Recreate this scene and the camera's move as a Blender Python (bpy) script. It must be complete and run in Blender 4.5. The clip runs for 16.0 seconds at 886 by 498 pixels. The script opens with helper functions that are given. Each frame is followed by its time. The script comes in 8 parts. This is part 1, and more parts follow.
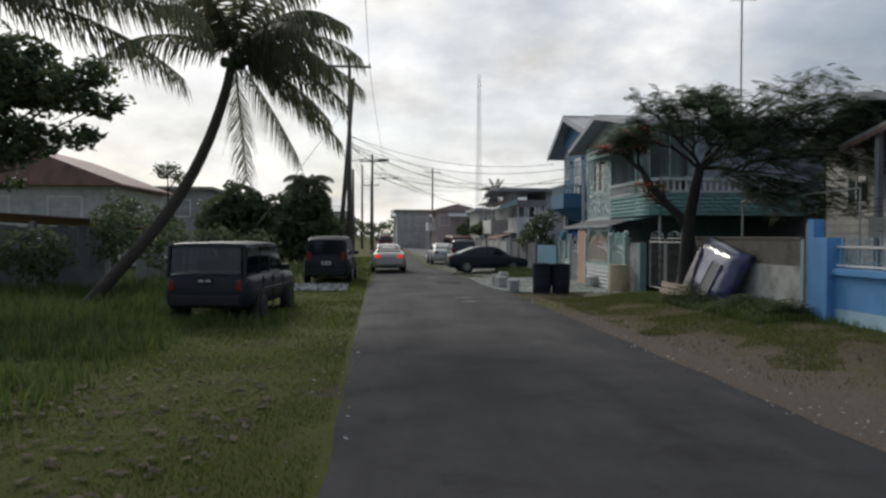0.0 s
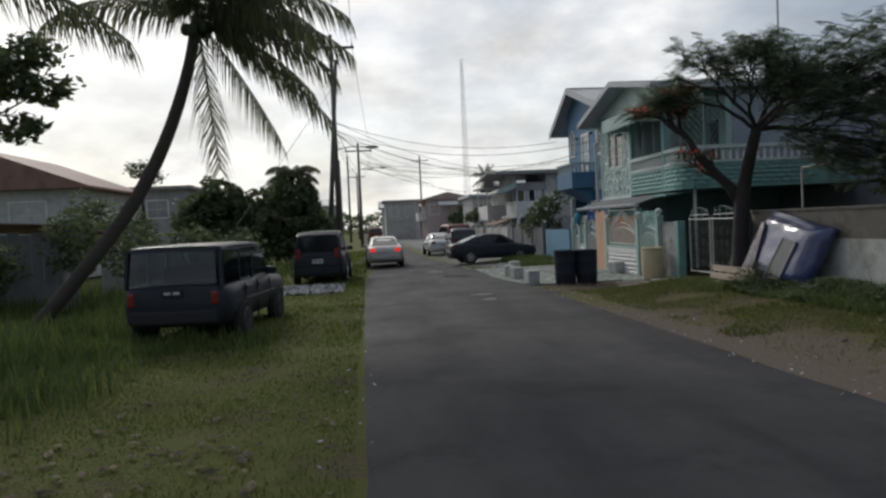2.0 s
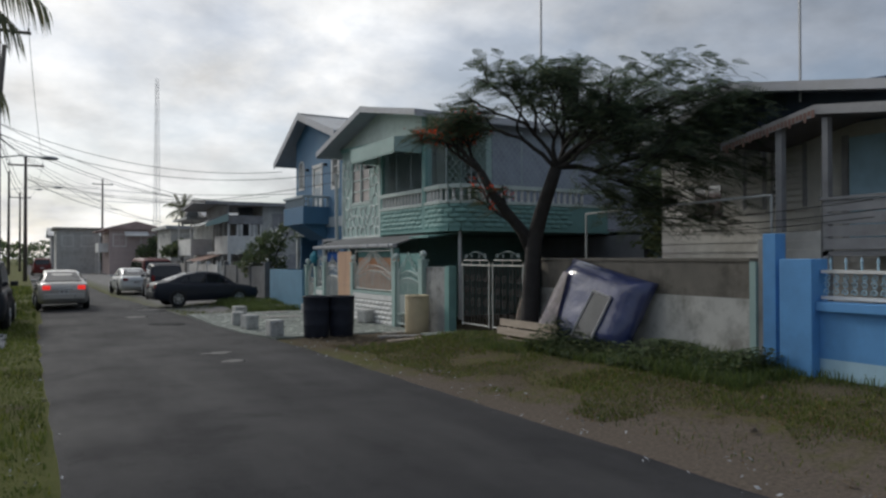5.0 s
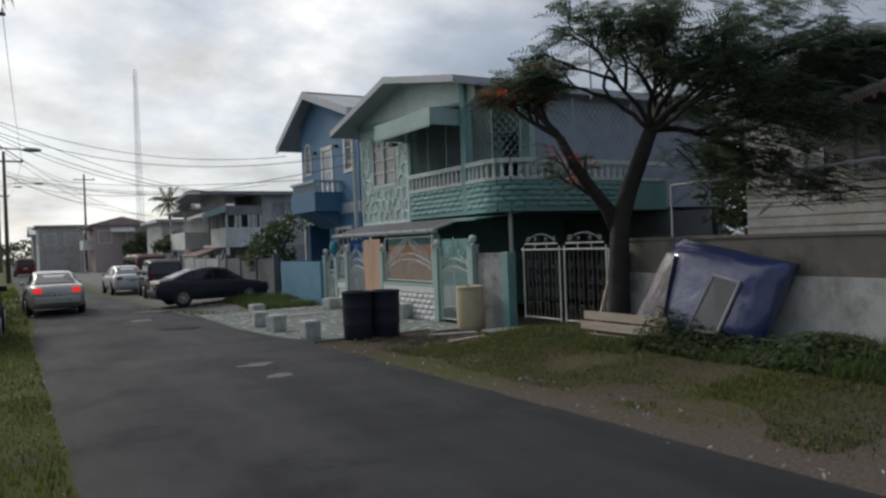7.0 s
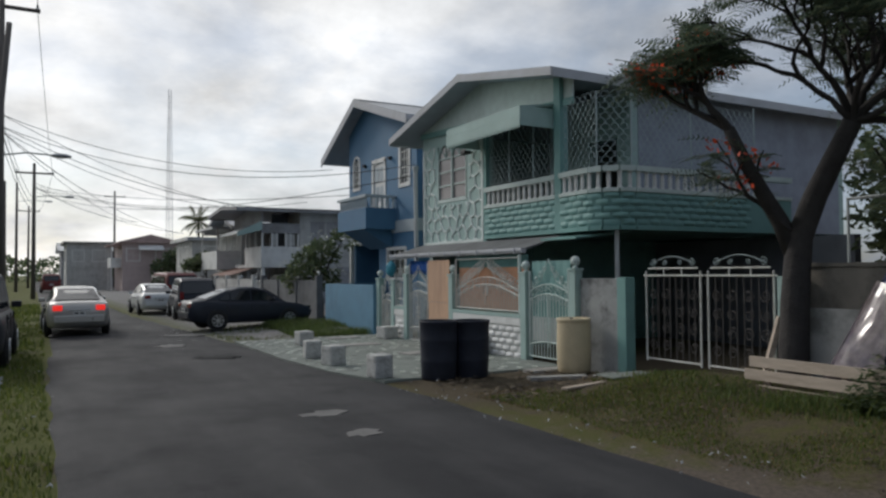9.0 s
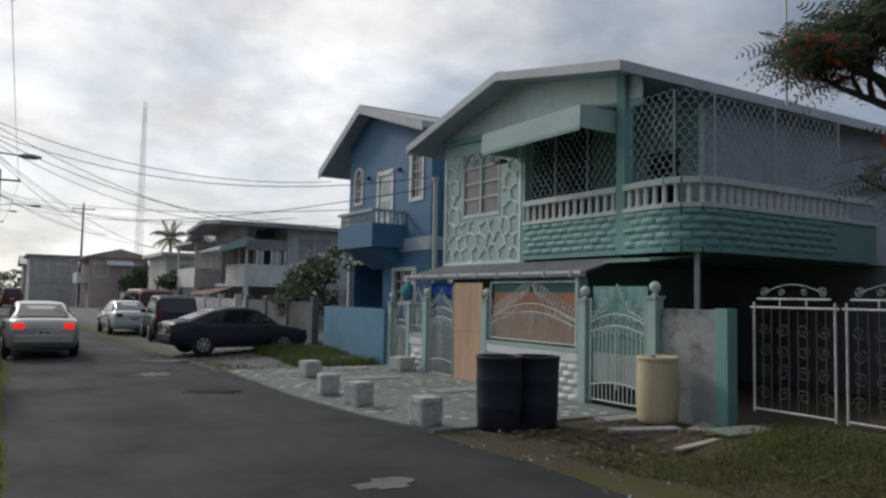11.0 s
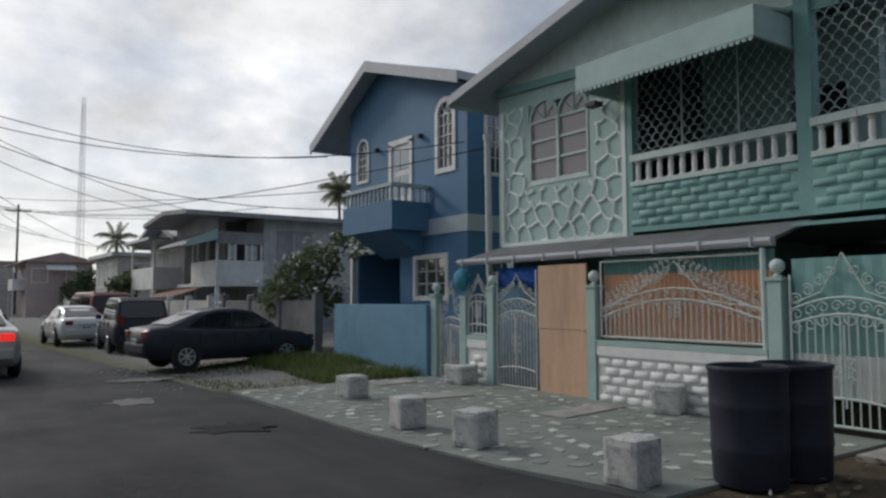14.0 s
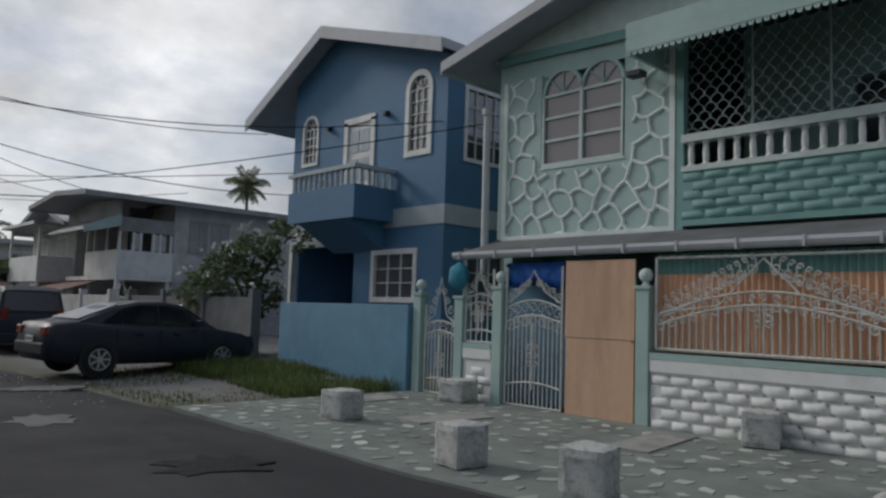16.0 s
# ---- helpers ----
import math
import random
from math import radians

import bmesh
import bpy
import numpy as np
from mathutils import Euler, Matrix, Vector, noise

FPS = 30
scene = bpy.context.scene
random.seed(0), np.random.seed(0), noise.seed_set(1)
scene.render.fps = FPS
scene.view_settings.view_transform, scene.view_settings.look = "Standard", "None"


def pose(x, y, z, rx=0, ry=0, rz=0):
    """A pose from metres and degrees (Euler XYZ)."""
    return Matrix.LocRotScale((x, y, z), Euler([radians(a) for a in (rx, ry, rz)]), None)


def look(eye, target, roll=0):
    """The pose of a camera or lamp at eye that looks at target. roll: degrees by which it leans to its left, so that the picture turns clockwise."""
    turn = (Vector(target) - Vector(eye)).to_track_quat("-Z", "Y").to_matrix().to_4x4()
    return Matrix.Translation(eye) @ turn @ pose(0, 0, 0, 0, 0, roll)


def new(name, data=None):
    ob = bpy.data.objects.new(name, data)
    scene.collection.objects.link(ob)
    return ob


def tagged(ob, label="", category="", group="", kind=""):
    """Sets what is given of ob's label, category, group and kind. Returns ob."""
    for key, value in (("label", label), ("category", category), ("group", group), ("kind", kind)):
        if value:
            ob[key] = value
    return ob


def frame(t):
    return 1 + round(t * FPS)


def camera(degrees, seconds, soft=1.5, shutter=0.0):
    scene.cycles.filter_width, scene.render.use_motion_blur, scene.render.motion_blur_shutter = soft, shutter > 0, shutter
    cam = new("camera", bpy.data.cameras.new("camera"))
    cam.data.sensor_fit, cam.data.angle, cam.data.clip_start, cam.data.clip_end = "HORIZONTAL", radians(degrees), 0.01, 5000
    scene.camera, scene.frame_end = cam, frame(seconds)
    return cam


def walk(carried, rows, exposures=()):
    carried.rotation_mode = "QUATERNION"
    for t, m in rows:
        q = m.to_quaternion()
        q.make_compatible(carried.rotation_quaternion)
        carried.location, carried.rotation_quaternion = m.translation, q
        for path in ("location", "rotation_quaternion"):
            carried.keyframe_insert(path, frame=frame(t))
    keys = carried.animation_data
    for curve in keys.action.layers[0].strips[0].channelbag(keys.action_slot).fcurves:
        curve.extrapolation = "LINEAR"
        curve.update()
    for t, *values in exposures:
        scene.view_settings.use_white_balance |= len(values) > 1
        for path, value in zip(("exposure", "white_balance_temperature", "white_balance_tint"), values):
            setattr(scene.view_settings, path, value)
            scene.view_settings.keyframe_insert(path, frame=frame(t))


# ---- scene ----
cam = camera(61.7, 16.0, soft=2.5)
PATH = [
    (0, (-0.143, -0.038, 1.8), (0.036, 1.953, 1.763), 0.2),
    (0.5, (-0.135, 0.63, 1.839), (0.09, 2.617, 1.798), 0.1),
    (1, (-0.242, 1.485, 1.836), (-0.02, 3.472, 1.797), -0.5),
    (1.5, (-0.397, 2.219, 1.802), (-0.176, 4.206, 1.745), -1.3),
    (2, (-0.456, 2.86, 1.787), (-0.244, 4.848, 1.721), -2.6),
    (2.5, (-0.562, 3.577, 1.743), (-0.347, 5.564, 1.68), -2.8),
    (3, (-0.616, 4.146, 1.751), (-0.36, 6.129, 1.707), -1.9),
    (3.5, (-0.795, 4.49, 1.792), (-0.169, 6.389, 1.841), 0.6),
    (4, (-0.783, 5.167, 1.739), (0.089, 6.964, 1.826), 2.5),
    (4.2, (-0.774, 5.505, 1.745), (0.145, 7.279, 1.827), 2.4),
    (6.3, (-0.922, 8.305, 1.88), (0.091, 10.029, 1.844), -2.0),
    (6.5, (-0.95, 8.566, 1.857), (0.066, 10.288, 1.826), -2.0),
    (7, (-0.974, 9.27, 1.835), (0.05, 10.988, 1.817), -2.1),
    (7.5, (-0.906, 9.996, 1.81), (0.13, 11.706, 1.805), -2.0),
    (8, (-0.846, 10.71, 1.771), (0.203, 12.413, 1.766), -2.2),
    (8.5, (-0.792, 11.395, 1.706), (0.23, 13.114, 1.753), -0.7),
    (9, (-0.702, 12.231, 1.708), (0.269, 13.978, 1.77), -0.4),
    (9.2, (-0.711, 12.5, 1.694), (0.246, 14.255, 1.762), -0.1),
    (11.3, (-0.66, 15.257, 1.669), (0.381, 16.958, 1.809), 1.2),
    (11.5, (-0.596, 15.597, 1.672), (0.446, 17.298, 1.814), 0.9),
    (12, (-0.528, 16.342, 1.65), (0.566, 18.011, 1.782), -0.5),
    (12.5, (-0.457, 17.081, 1.611), (0.627, 18.758, 1.729), 0.2),
    (13, (-0.451, 17.778, 1.573), (0.662, 19.435, 1.701), 0.1),
    (13.5, (-0.382, 18.5, 1.511), (0.75, 20.144, 1.651), 0.2),
    (14, (-0.361, 19.215, 1.463), (0.791, 20.844, 1.598), -0.2),
    (14.5, (-0.296, 19.952, 1.399), (0.876, 21.567, 1.53), -0.2),
    (15, (-0.252, 20.683, 1.327), (0.946, 22.281, 1.443), -0.4),
    (15.5, (-0.251, 21.298, 1.298), (0.989, 22.861, 1.433), -0.0),
    (15.7, (-0.286, 21.535, 1.277), (1.004, 23.056, 1.436), -0.1),
    (16, (-0.209, 21.984, 1.272), (1.162, 23.43, 1.441), 1.9),
]
walk(cam, [(t, look(eye, target, roll)) for t, eye, target, roll in PATH],
     exposures=[(0, -0.02, 6250, 10), (4, 0.02, 6200, 10), (7, 0.0, 6150, 10), (9.5, 0.04, 6150, 10), (12.5, 0.02, 6150, 11), (14.5, -0.04, 6150, 11), (16, -0.2, 6100, 11)])

# ---- world and light ----
SUN_YAW, SUN_ELEV = radians(20), radians(31)      # to the left of +y, above the horizon
SUN_DIR = Vector((-math.sin(SUN_YAW) * math.cos(SUN_ELEV), math.cos(SUN_YAW) * math.cos(SUN_ELEV), math.sin(SUN_ELEV)))


def build_world():
    w = bpy.data.worlds.new("overcast_sky")
    scene.world = w
    w.use_nodes = True
    nt = w.node_tree
    nt.nodes.clear()
    N, L = nt.nodes.new, nt.links.new
    out, bg = N("ShaderNodeOutputWorld"), N("ShaderNodeBackground")
    sky = N("ShaderNodeTexSky")
    sky.sky_type, sky.sun_disc = "NISHITA", False
    sky.sun_elevation, sky.sun_rotation = SUN_ELEV, -SUN_YAW
    dim = N("ShaderNodeMix"); dim.data_type, dim.blend_type = "RGBA", "MULTIPLY"
    dim.inputs[0].default_value = 1.0
    dim.inputs[7].default_value = (0.075, 0.075, 0.075, 1)
    L(sky.outputs[0], dim.inputs[6])
    tc = N("ShaderNodeTexCoord")
    # cloud deck: noise on the direction, drawn out towards the horizon
    sep = N("ShaderNodeSeparateXYZ"); L(tc.outputs["Generated"], sep.inputs[0])
    zz = N("ShaderNodeMath"); zz.operation = "ADD"; zz.inputs[1].default_value = 0.35
    L(sep.outputs[2], zz.inputs[0])
    dx = N("ShaderNodeMath"); dx.operation = "DIVIDE"; L(sep.outputs[0], dx.inputs[0]); L(zz.outputs[0], dx.inputs[1])
    dy = N("ShaderNodeMath"); dy.operation = "DIVIDE"; L(sep.outputs[1], dy.inputs[0]); L(zz.outputs[0], dy.inputs[1])
    com = N("ShaderNodeCombineXYZ"); L(dx.outputs[0], com.inputs[0]); L(dy.outputs[0], com.inputs[1])
    n1 = N("ShaderNodeTexNoise"); n1.inputs["Scale"].default_value = 2.6; n1.inputs["Detail"].default_value = 7
    n1.inputs["Roughness"].default_value = 0.56; n1.inputs["Distortion"].default_value = 0.25
    L(com.outputs[0], n1.inputs["Vector"])
    n2 = N("ShaderNodeTexNoise"); n2.inputs["Scale"].default_value = 2.3; n2.inputs["Detail"].default_value = 7; n2.inputs["Roughness"].default_value = 0.58
    L(com.outputs[0], n2.inputs["Vector"])
    cover = N("ShaderNodeMapRange"); cover.inputs[1].default_value = 0.36; cover.inputs[2].default_value = 0.60
    L(n1.outputs[0], cover.inputs[0])
    # clouds glow towards the sun behind them
    dot = N("ShaderNodeVectorMath"); dot.operation = "DOT_PRODUCT"
    dot.inputs[1].default_value = SUN_DIR
    L(tc.outputs["Generated"], dot.inputs[0])
    near = N("ShaderNodeMapRange"); near.inputs[1].default_value = 0.25; near.inputs[2].default_value = 1.0
    near.interpolation_type = "SMOOTHSTEP"
    L(dot.outputs["Value"], near.inputs[0])
    glow = N("ShaderNodeMix"); glow.data_type = "RGBA"
    glow.inputs[6].default_value = (0.37, 0.405, 0.46, 1)
    glow.inputs[7].default_value = (1.16, 1.12, 1.05, 1)
    L(near.outputs[0], glow.inputs[0])
    shade = N("ShaderNodeMapRange"); shade.inputs[1].default_value = 0.3; shade.inputs[2].default_value = 0.7
    shade.inputs[3].default_value = 0.56; shade.inputs[4].default_value = 1.20
    L(n2.outputs[0], shade.inputs[0])
    lit = N("ShaderNodeVectorMath"); lit.operation = "SCALE"
    L(glow.outputs[2], lit.inputs[0]); L(shade.outputs[0], lit.inputs["Scale"])
    # thin layer everywhere, so that no deep blue shows through
    veil = N("ShaderNodeMix"); veil.data_type = "RGBA"; veil.inputs[0].default_value = 0.5
    L(dim.outputs[2], veil.inputs[6]); L(lit.outputs[0], veil.inputs[7])
    mix = N("ShaderNodeMix"); mix.data_type = "RGBA"
    L(cover.outputs[0], mix.inputs[0]); L(veil.outputs[2], mix.inputs[6]); L(lit.outputs[0], mix.inputs[7])
    L(mix.outputs[2], bg.inputs[0])
    bg.inputs[1].default_value = 1.0
    L(bg.outputs[0], out.inputs[0])


build_world()
sun = new("sun", bpy.data.lights.new("sun", "SUN"))
sun.data.energy, sun.data.angle, sun.data.color = 1.3, radians(12), (1.0, 0.94, 0.84)
sun.matrix_world = look((0, 0, 40), Vector((0, 0, 40)) - SUN_DIR)


# ---- materials ----
def mat(name, color, rough=0.8, var=0.18, scale=6.0, bump=0.25, fine=60.0, metal=0.0, stain=None, stain_amount=0.5,
        stain_scale=1.1, island=0.0, per_object=0.0, spec=0.4, coat=0.0, stretch=(1, 1, 1), bump_dist=0.01):
    """A weathered surface: broad and fine variation of colour, stains of a second colour, relief."""
    m = bpy.data.materials.new(name)
    m.use_nodes = True
    nt = m.node_tree
    N, L = nt.nodes.new, nt.links.new
    b = nt.nodes["Principled BSDF"]
    b.inputs["Metallic"].default_value = metal
    b.inputs["Specular IOR Level"].default_value = spec
    b.inputs["Coat Weight"].default_value = coat
    b.inputs["Coat Roughness"].default_value = 0.08
    tc = N("ShaderNodeTexCoord")
    mp = N("ShaderNodeMapping"); mp.inputs["Scale"].default_value = stretch
    L(tc.outputs["Object"], mp.inputs[0])
    big = N("ShaderNodeTexNoise"); big.inputs["Scale"].default_value = scale; big.inputs["Detail"].default_value = 5
    small = N("ShaderNodeTexNoise"); small.inputs["Scale"].default_value = fine; small.inputs["Detail"].default_value = 3
    for n in (big, small):
        L(mp.outputs[0], n.inputs["Vector"])
    add = N("ShaderNodeMath"); add.operation = "MULTIPLY_ADD"; add.inputs[1].default_value = 0.45
    L(small.outputs[0], add.inputs[0]); L(big.outputs[0], add.inputs[2])
    rng = N("ShaderNodeMapRange"); rng.inputs[1].default_value = 0.45; rng.inputs[2].default_value = 1.0
    rng.inputs[3].default_value = 1 - var; rng.inputs[4].default_value = 1 + var
    L(add.outputs[0], rng.inputs[0])
    value = rng.outputs[0]
    for source, amount in ((N("ShaderNodeNewGeometry").outputs["Random Per Island"], island), (N("ShaderNodeObjectInfo").outputs["Random"], per_object)):
        if amount:
            r = N("ShaderNodeMapRange"); r.inputs[3].default_value = 1 - amount; r.inputs[4].default_value = 1 + amount
            L(source, r.inputs[0])
            mu = N("ShaderNodeMath"); mu.operation = "MULTIPLY"
            L(value, mu.inputs[0]); L(r.outputs[0], mu.inputs[1])
            value = mu.outputs[0]
    col = N("ShaderNodeVectorMath"); col.operation = "SCALE"; col.inputs[0].default_value = color
    L(value, col.inputs["Scale"])
    result = col.outputs[0]
    if stain:
        sn = N("ShaderNodeTexNoise"); sn.inputs["Scale"].default_value = stain_scale; sn.inputs["Detail"].default_value = 8
        sn.inputs["Roughness"].default_value = 0.68
        L(mp.outputs[0], sn.inputs["Vector"])
        sr = N("ShaderNodeMapRange"); sr.inputs[1].default_value = 0.48; sr.inputs[2].default_value = 0.66
        sr.inputs[4].default_value = stain_amount
        L(sn.outputs[0], sr.inputs[0])
        mx = N("ShaderNodeMix"); mx.data_type = "RGBA"; mx.inputs[7].default_value = (*stain, 1)
        L(sr.outputs[0], mx.inputs[0]); L(result, mx.inputs[6])
        result = mx.outputs[2]
    L(result, b.inputs["Base Color"])
    rr = N("ShaderNodeMapRange"); rr.inputs[3].default_value = max(0.03, rough - 0.12); rr.inputs[4].default_value = min(1.0, rough + 0.12)
    L(big.outputs[0], rr.inputs[0]); L(rr.outputs[0], b.inputs["Roughness"])
    if bump:
        bp = N("ShaderNodeBump"); bp.inputs["Strength"].default_value = bump; bp.inputs["Distance"].default_value = bump_dist
        L(add.outputs[0], bp.inputs["Height"]); L(bp.outputs[0], b.inputs["Normal"])
    return m


def glass(name, color=(0.02, 0.025, 0.03), rough=0.04):
    """Dark window glass that mirrors the sky."""
    m = bpy.data.materials.new(name)
    m.use_nodes = True
    b = m.node_tree.nodes["Principled BSDF"]
    b.inputs["Base Color"].default_value = (*color, 1)
    b.inputs["Roughness"].default_value = rough
    b.inputs["Specular IOR Level"].default_value = 0.6
    b.inputs["Coat Weight"].default_value = 0.15
    return m


def lamp_glow(name, color, strength):
    m = bpy.data.materials.new(name)
    m.use_nodes = True
    b = m.node_tree.nodes["Principled BSDF"]
    b.inputs["Base Color"].default_value = (*color, 1)
    b.inputs["Emission Color"].default_value = (*color, 1)
    b.inputs["Emission Strength"].default_value = strength
    return m


def ground_material():
    """Grass, dry earth and sand, mixed by broad noise and by the distance from the road."""
    m = bpy.data.materials.new("verge")
    m.use_nodes = True
    nt = m.node_tree
    N, L = nt.nodes.new, nt.links.new
    b = nt.nodes["Principled BSDF"]
    b.inputs["Roughness"].default_value = 0.95
    b.inputs["Specular IOR Level"].default_value = 0.15
    tc = N("ShaderNodeTexCoord")
    sep = N("ShaderNodeSeparateXYZ"); L(tc.outputs["Object"], sep.inputs[0])
    def noise_at(scale, detail=5, rough=0.6):
        n = N("ShaderNodeTexNoise"); n.inputs["Scale"].default_value = scale; n.inputs["Detail"].default_value = detail
        n.inputs["Roughness"].default_value = rough
        L(tc.outputs["Object"], n.inputs["Vector"])
        return n.outputs[0]
    def ramp(src, a, c, lo=0.0, hi=1.0):
        r = N("ShaderNodeMapRange"); r.inputs[1].default_value, r.inputs[2].default_value = a, c
        r.inputs[3].default_value, r.inputs[4].default_value = lo, hi
        L(src, r.inputs[0]); return r.outputs[0]
    def mixc(f, a, c):
        x = N("ShaderNodeMix"); x.data_type = "RGBA"
        L(f, x.inputs[0])
        for k, v in ((6, a), (7, c)):
            if isinstance(v, tuple): x.inputs[k].default_value = (*v, 1)
            else: L(v, x.inputs[k])
        return x.outputs[2]
    def math2(op, a, c):
        x = N("ShaderNodeMath"); x.operation = op
        for k, v in ((0, a), (1, c)):
            if isinstance(v, (int, float)): x.inputs[k].default_value = v
            else: L(v, x.inputs[k])
        return x.outputs[0]
    wob, mid, fine, tiny = noise_at(0.8, 6), noise_at(3.5, 6, 0.7), noise_at(22, 4, 0.7), noise_at(140, 3)
    grass = mixc(ramp(mid, 0.3, 0.7), (0.060, 0.085, 0.018), (0.135, 0.145, 0.040))
    grass = mixc(ramp(fine, 0.35, 0.65), grass, (0.135, 0.135, 0.045))
    # drier, straw-coloured turf on the right-hand verge
    dry = math2("MULTIPLY", ramp(sep.outputs[0], 4.0, 4.6), ramp(math2("ADD", mid, math2("MULTIPLY", wob, 0.4)), 0.45, 0.80, 0.15, 0.85))
    grass = mixc(dry, grass, mixc(ramp(fine, 0.3, 0.7), (0.085, 0.070, 0.036), (0.165, 0.135, 0.070)))
    earth = mixc(ramp(fine, 0.3, 0.7), (0.070, 0.056, 0.038), (0.155, 0.125, 0.085))
    sand = mixc(ramp(fine, 0.3, 0.7), (0.100, 0.082, 0.066), (0.205, 0.168, 0.135))
    right = ramp(sep.outputs[0], 4.0, 5.0, 0.0, 0.16)
    bare = ramp(math2("ADD", math2("ADD", wob, right), math2("MULTIPLY", mid, 0.5)), 0.78, 0.95)
    base = mixc(bare, grass, earth)
    # sand washed to the right-hand edge of the road
    reach = math2("SUBTRACT", math2("MINIMUM", math2("SUBTRACT", 8.1, math2("MULTIPLY", sep.outputs[1], 0.195)), 6.2), sep.outputs[0])
    ragged = math2("ADD", math2("MULTIPLY", math2("SUBTRACT", wob, 0.5), 2.2), math2("MULTIPLY", math2("SUBTRACT", mid, 0.5), 2.4))
    band = ramp(math2("ADD", reach, ragged), -0.25, 0.7)
    band = math2("MULTIPLY", band, math2("MULTIPLY", ramp(sep.outputs[1], 21.5, 18.5), ramp(sep.outputs[0], 3.6, 3.9)))
    base = mixc(band, base, sand)
    # trodden earth before the yard walls and the parked cars
    yard = math2("MULTIPLY", ramp(sep.outputs[0], 2.8, 4.2), ramp(sep.outputs[1], 30.6, 31.6))
    yard = math2("MULTIPLY", yard, ramp(math2("ADD", mid, math2("MULTIPLY", wob, 0.6)), 0.52, 0.74))
    base = mixc(yard, base, mixc(ramp(fine, 0.3, 0.7), (0.19, 0.185, 0.18), (0.31, 0.30, 0.29)))
    # bare brown earth between the verge and the forecourt
    soil = math2("MULTIPLY", ramp(math2("ADD", sep.outputs[1], math2("MULTIPLY", mid, 2.0)), 20.6, 21.6), ramp(sep.outputs[1], 24.0, 23.4))
    soil = math2("MULTIPLY", soil, ramp(sep.outputs[0], 3.8, 4.4))
    base = mixc(soil, base, earth)
    L(base, b.inputs["Base Color"])
    bp = N("ShaderNodeBump"); bp.inputs["Strength"].default_value = 0.7; bp.inputs["Distance"].default_value = 0.03
    L(math2("ADD", fine, tiny), bp.inputs["Height"]); L(bp.outputs[0], b.inputs["Normal"])
    return m


def road_material():
    """Worn asphalt: paler wheel tracks along y, dark patches, sandy edges, cracks."""
    m = bpy.data.materials.new("asphalt")
    m.use_nodes = True
    nt = m.node_tree
    N, L = nt.nodes.new, nt.links.new
    b = nt.nodes["Principled BSDF"]
    b.inputs["Specular IOR Level"].default_value = 0.35
    tc = N("ShaderNodeTexCoord")
    mp = N("ShaderNodeMapping"); mp.inputs["Scale"].default_value = (1, 0.18, 1)
    L(tc.outputs["Object"], mp.inputs[0])
    def noise_at(scale, vec, detail=5, rough=0.6):
        n = N("ShaderNodeTexNoise"); n.inputs["Scale"].default_value = scale; n.inputs["Detail"].default_value = detail
        n.inputs["Roughness"].default_value = rough
        L(vec, n.inputs["Vector"]); return n.outputs[0]
    def ramp(src, a, c, lo=0.0, hi=1.0):
        r = N("ShaderNodeMapRange"); r.inputs[1].default_value, r.inputs[2].default_value = a, c
        r.inputs[3].default_value, r.inputs[4].default_value = lo, hi
        L(src, r.inputs[0]); return r.outputs[0]
    def mixc(f, a, c):
        x = N("ShaderNodeMix"); x.data_type = "RGBA"; L(f, x.inputs[0])
        for k, v in ((6, a), (7, c)):
            if isinstance(v, tuple): x.inputs[k].default_value = (*v, 1)
            else: L(v, x.inputs[k])
        return x.outputs[2]
    obj = tc.outputs["Object"]
    tracks, patch, grit, tiny = noise_at(1.1, mp.outputs[0], 4), noise_at(0.55, obj, 6, 0.65), noise_at(45, obj, 3), noise_at(220, obj, 2)
    c = mixc(ramp(tracks, 0.35, 0.65), (0.021, 0.021, 0.024), (0.046, 0.045, 0.047))
    c = mixc(ramp(patch, 0.52, 0.62, 0, 0.6), c, (0.019, 0.019, 0.022))
    c = mixc(ramp(grit, 0.52, 0.72, 0, 0.40), c, (0.072, 0.070, 0.068))
    vo = N("ShaderNodeTexVoronoi"); vo.feature = "DISTANCE_TO_EDGE"; vo.inputs["Scale"].default_value = 0.8
    warp = N("ShaderNodeTexNoise"); warp.inputs["Scale"].default_value = 2.5; warp.inputs["Detail"].default_value = 4
    L(obj, warp.inputs["Vector"])
    av = N("ShaderNodeVectorMath"); av.operation = "MULTIPLY_ADD"; av.inputs[1].default_value = (0.7, 0.7, 0.7)
    L(warp.outputs["Color"], av.inputs[0]); L(obj, av.inputs[2]); L(av.outputs[0], vo.inputs["Vector"])
    cr = N("ShaderNodeMath"); cr.operation = "MULTIPLY"
    L(ramp(vo.outputs["Distance"], 0.015, 0.003), cr.inputs[0]); L(ramp(patch, 0.47, 0.62, 0.0, 0.8), cr.inputs[1])
    c = mixc(cr.outputs[0], c, (0.018, 0.018, 0.02))
    L(c, b.inputs["Base Color"])
    L(ramp(patch, 0.3, 0.7, 0.72, 0.92), b.inputs["Roughness"])
    ad = N("ShaderNodeMath"); ad.operation = "ADD"; L(grit, ad.inputs[0]); L(tiny, ad.inputs[1])
    sb = N("ShaderNodeMath"); sb.operation = "MULTIPLY_ADD"; sb.inputs[1].default_value = -1.5
    L(cr.outputs[0], sb.inputs[0]); L(ad.outputs[0], sb.inputs[2])
    bp = N("ShaderNodeBump"); bp.inputs["Strength"].default_value = 0.55; bp.inputs["Distance"].default_value = 0.012
    L(sb.outputs[0], bp.inputs["Height"]); L(bp.outputs[0], b.inputs["Normal"])
    return m


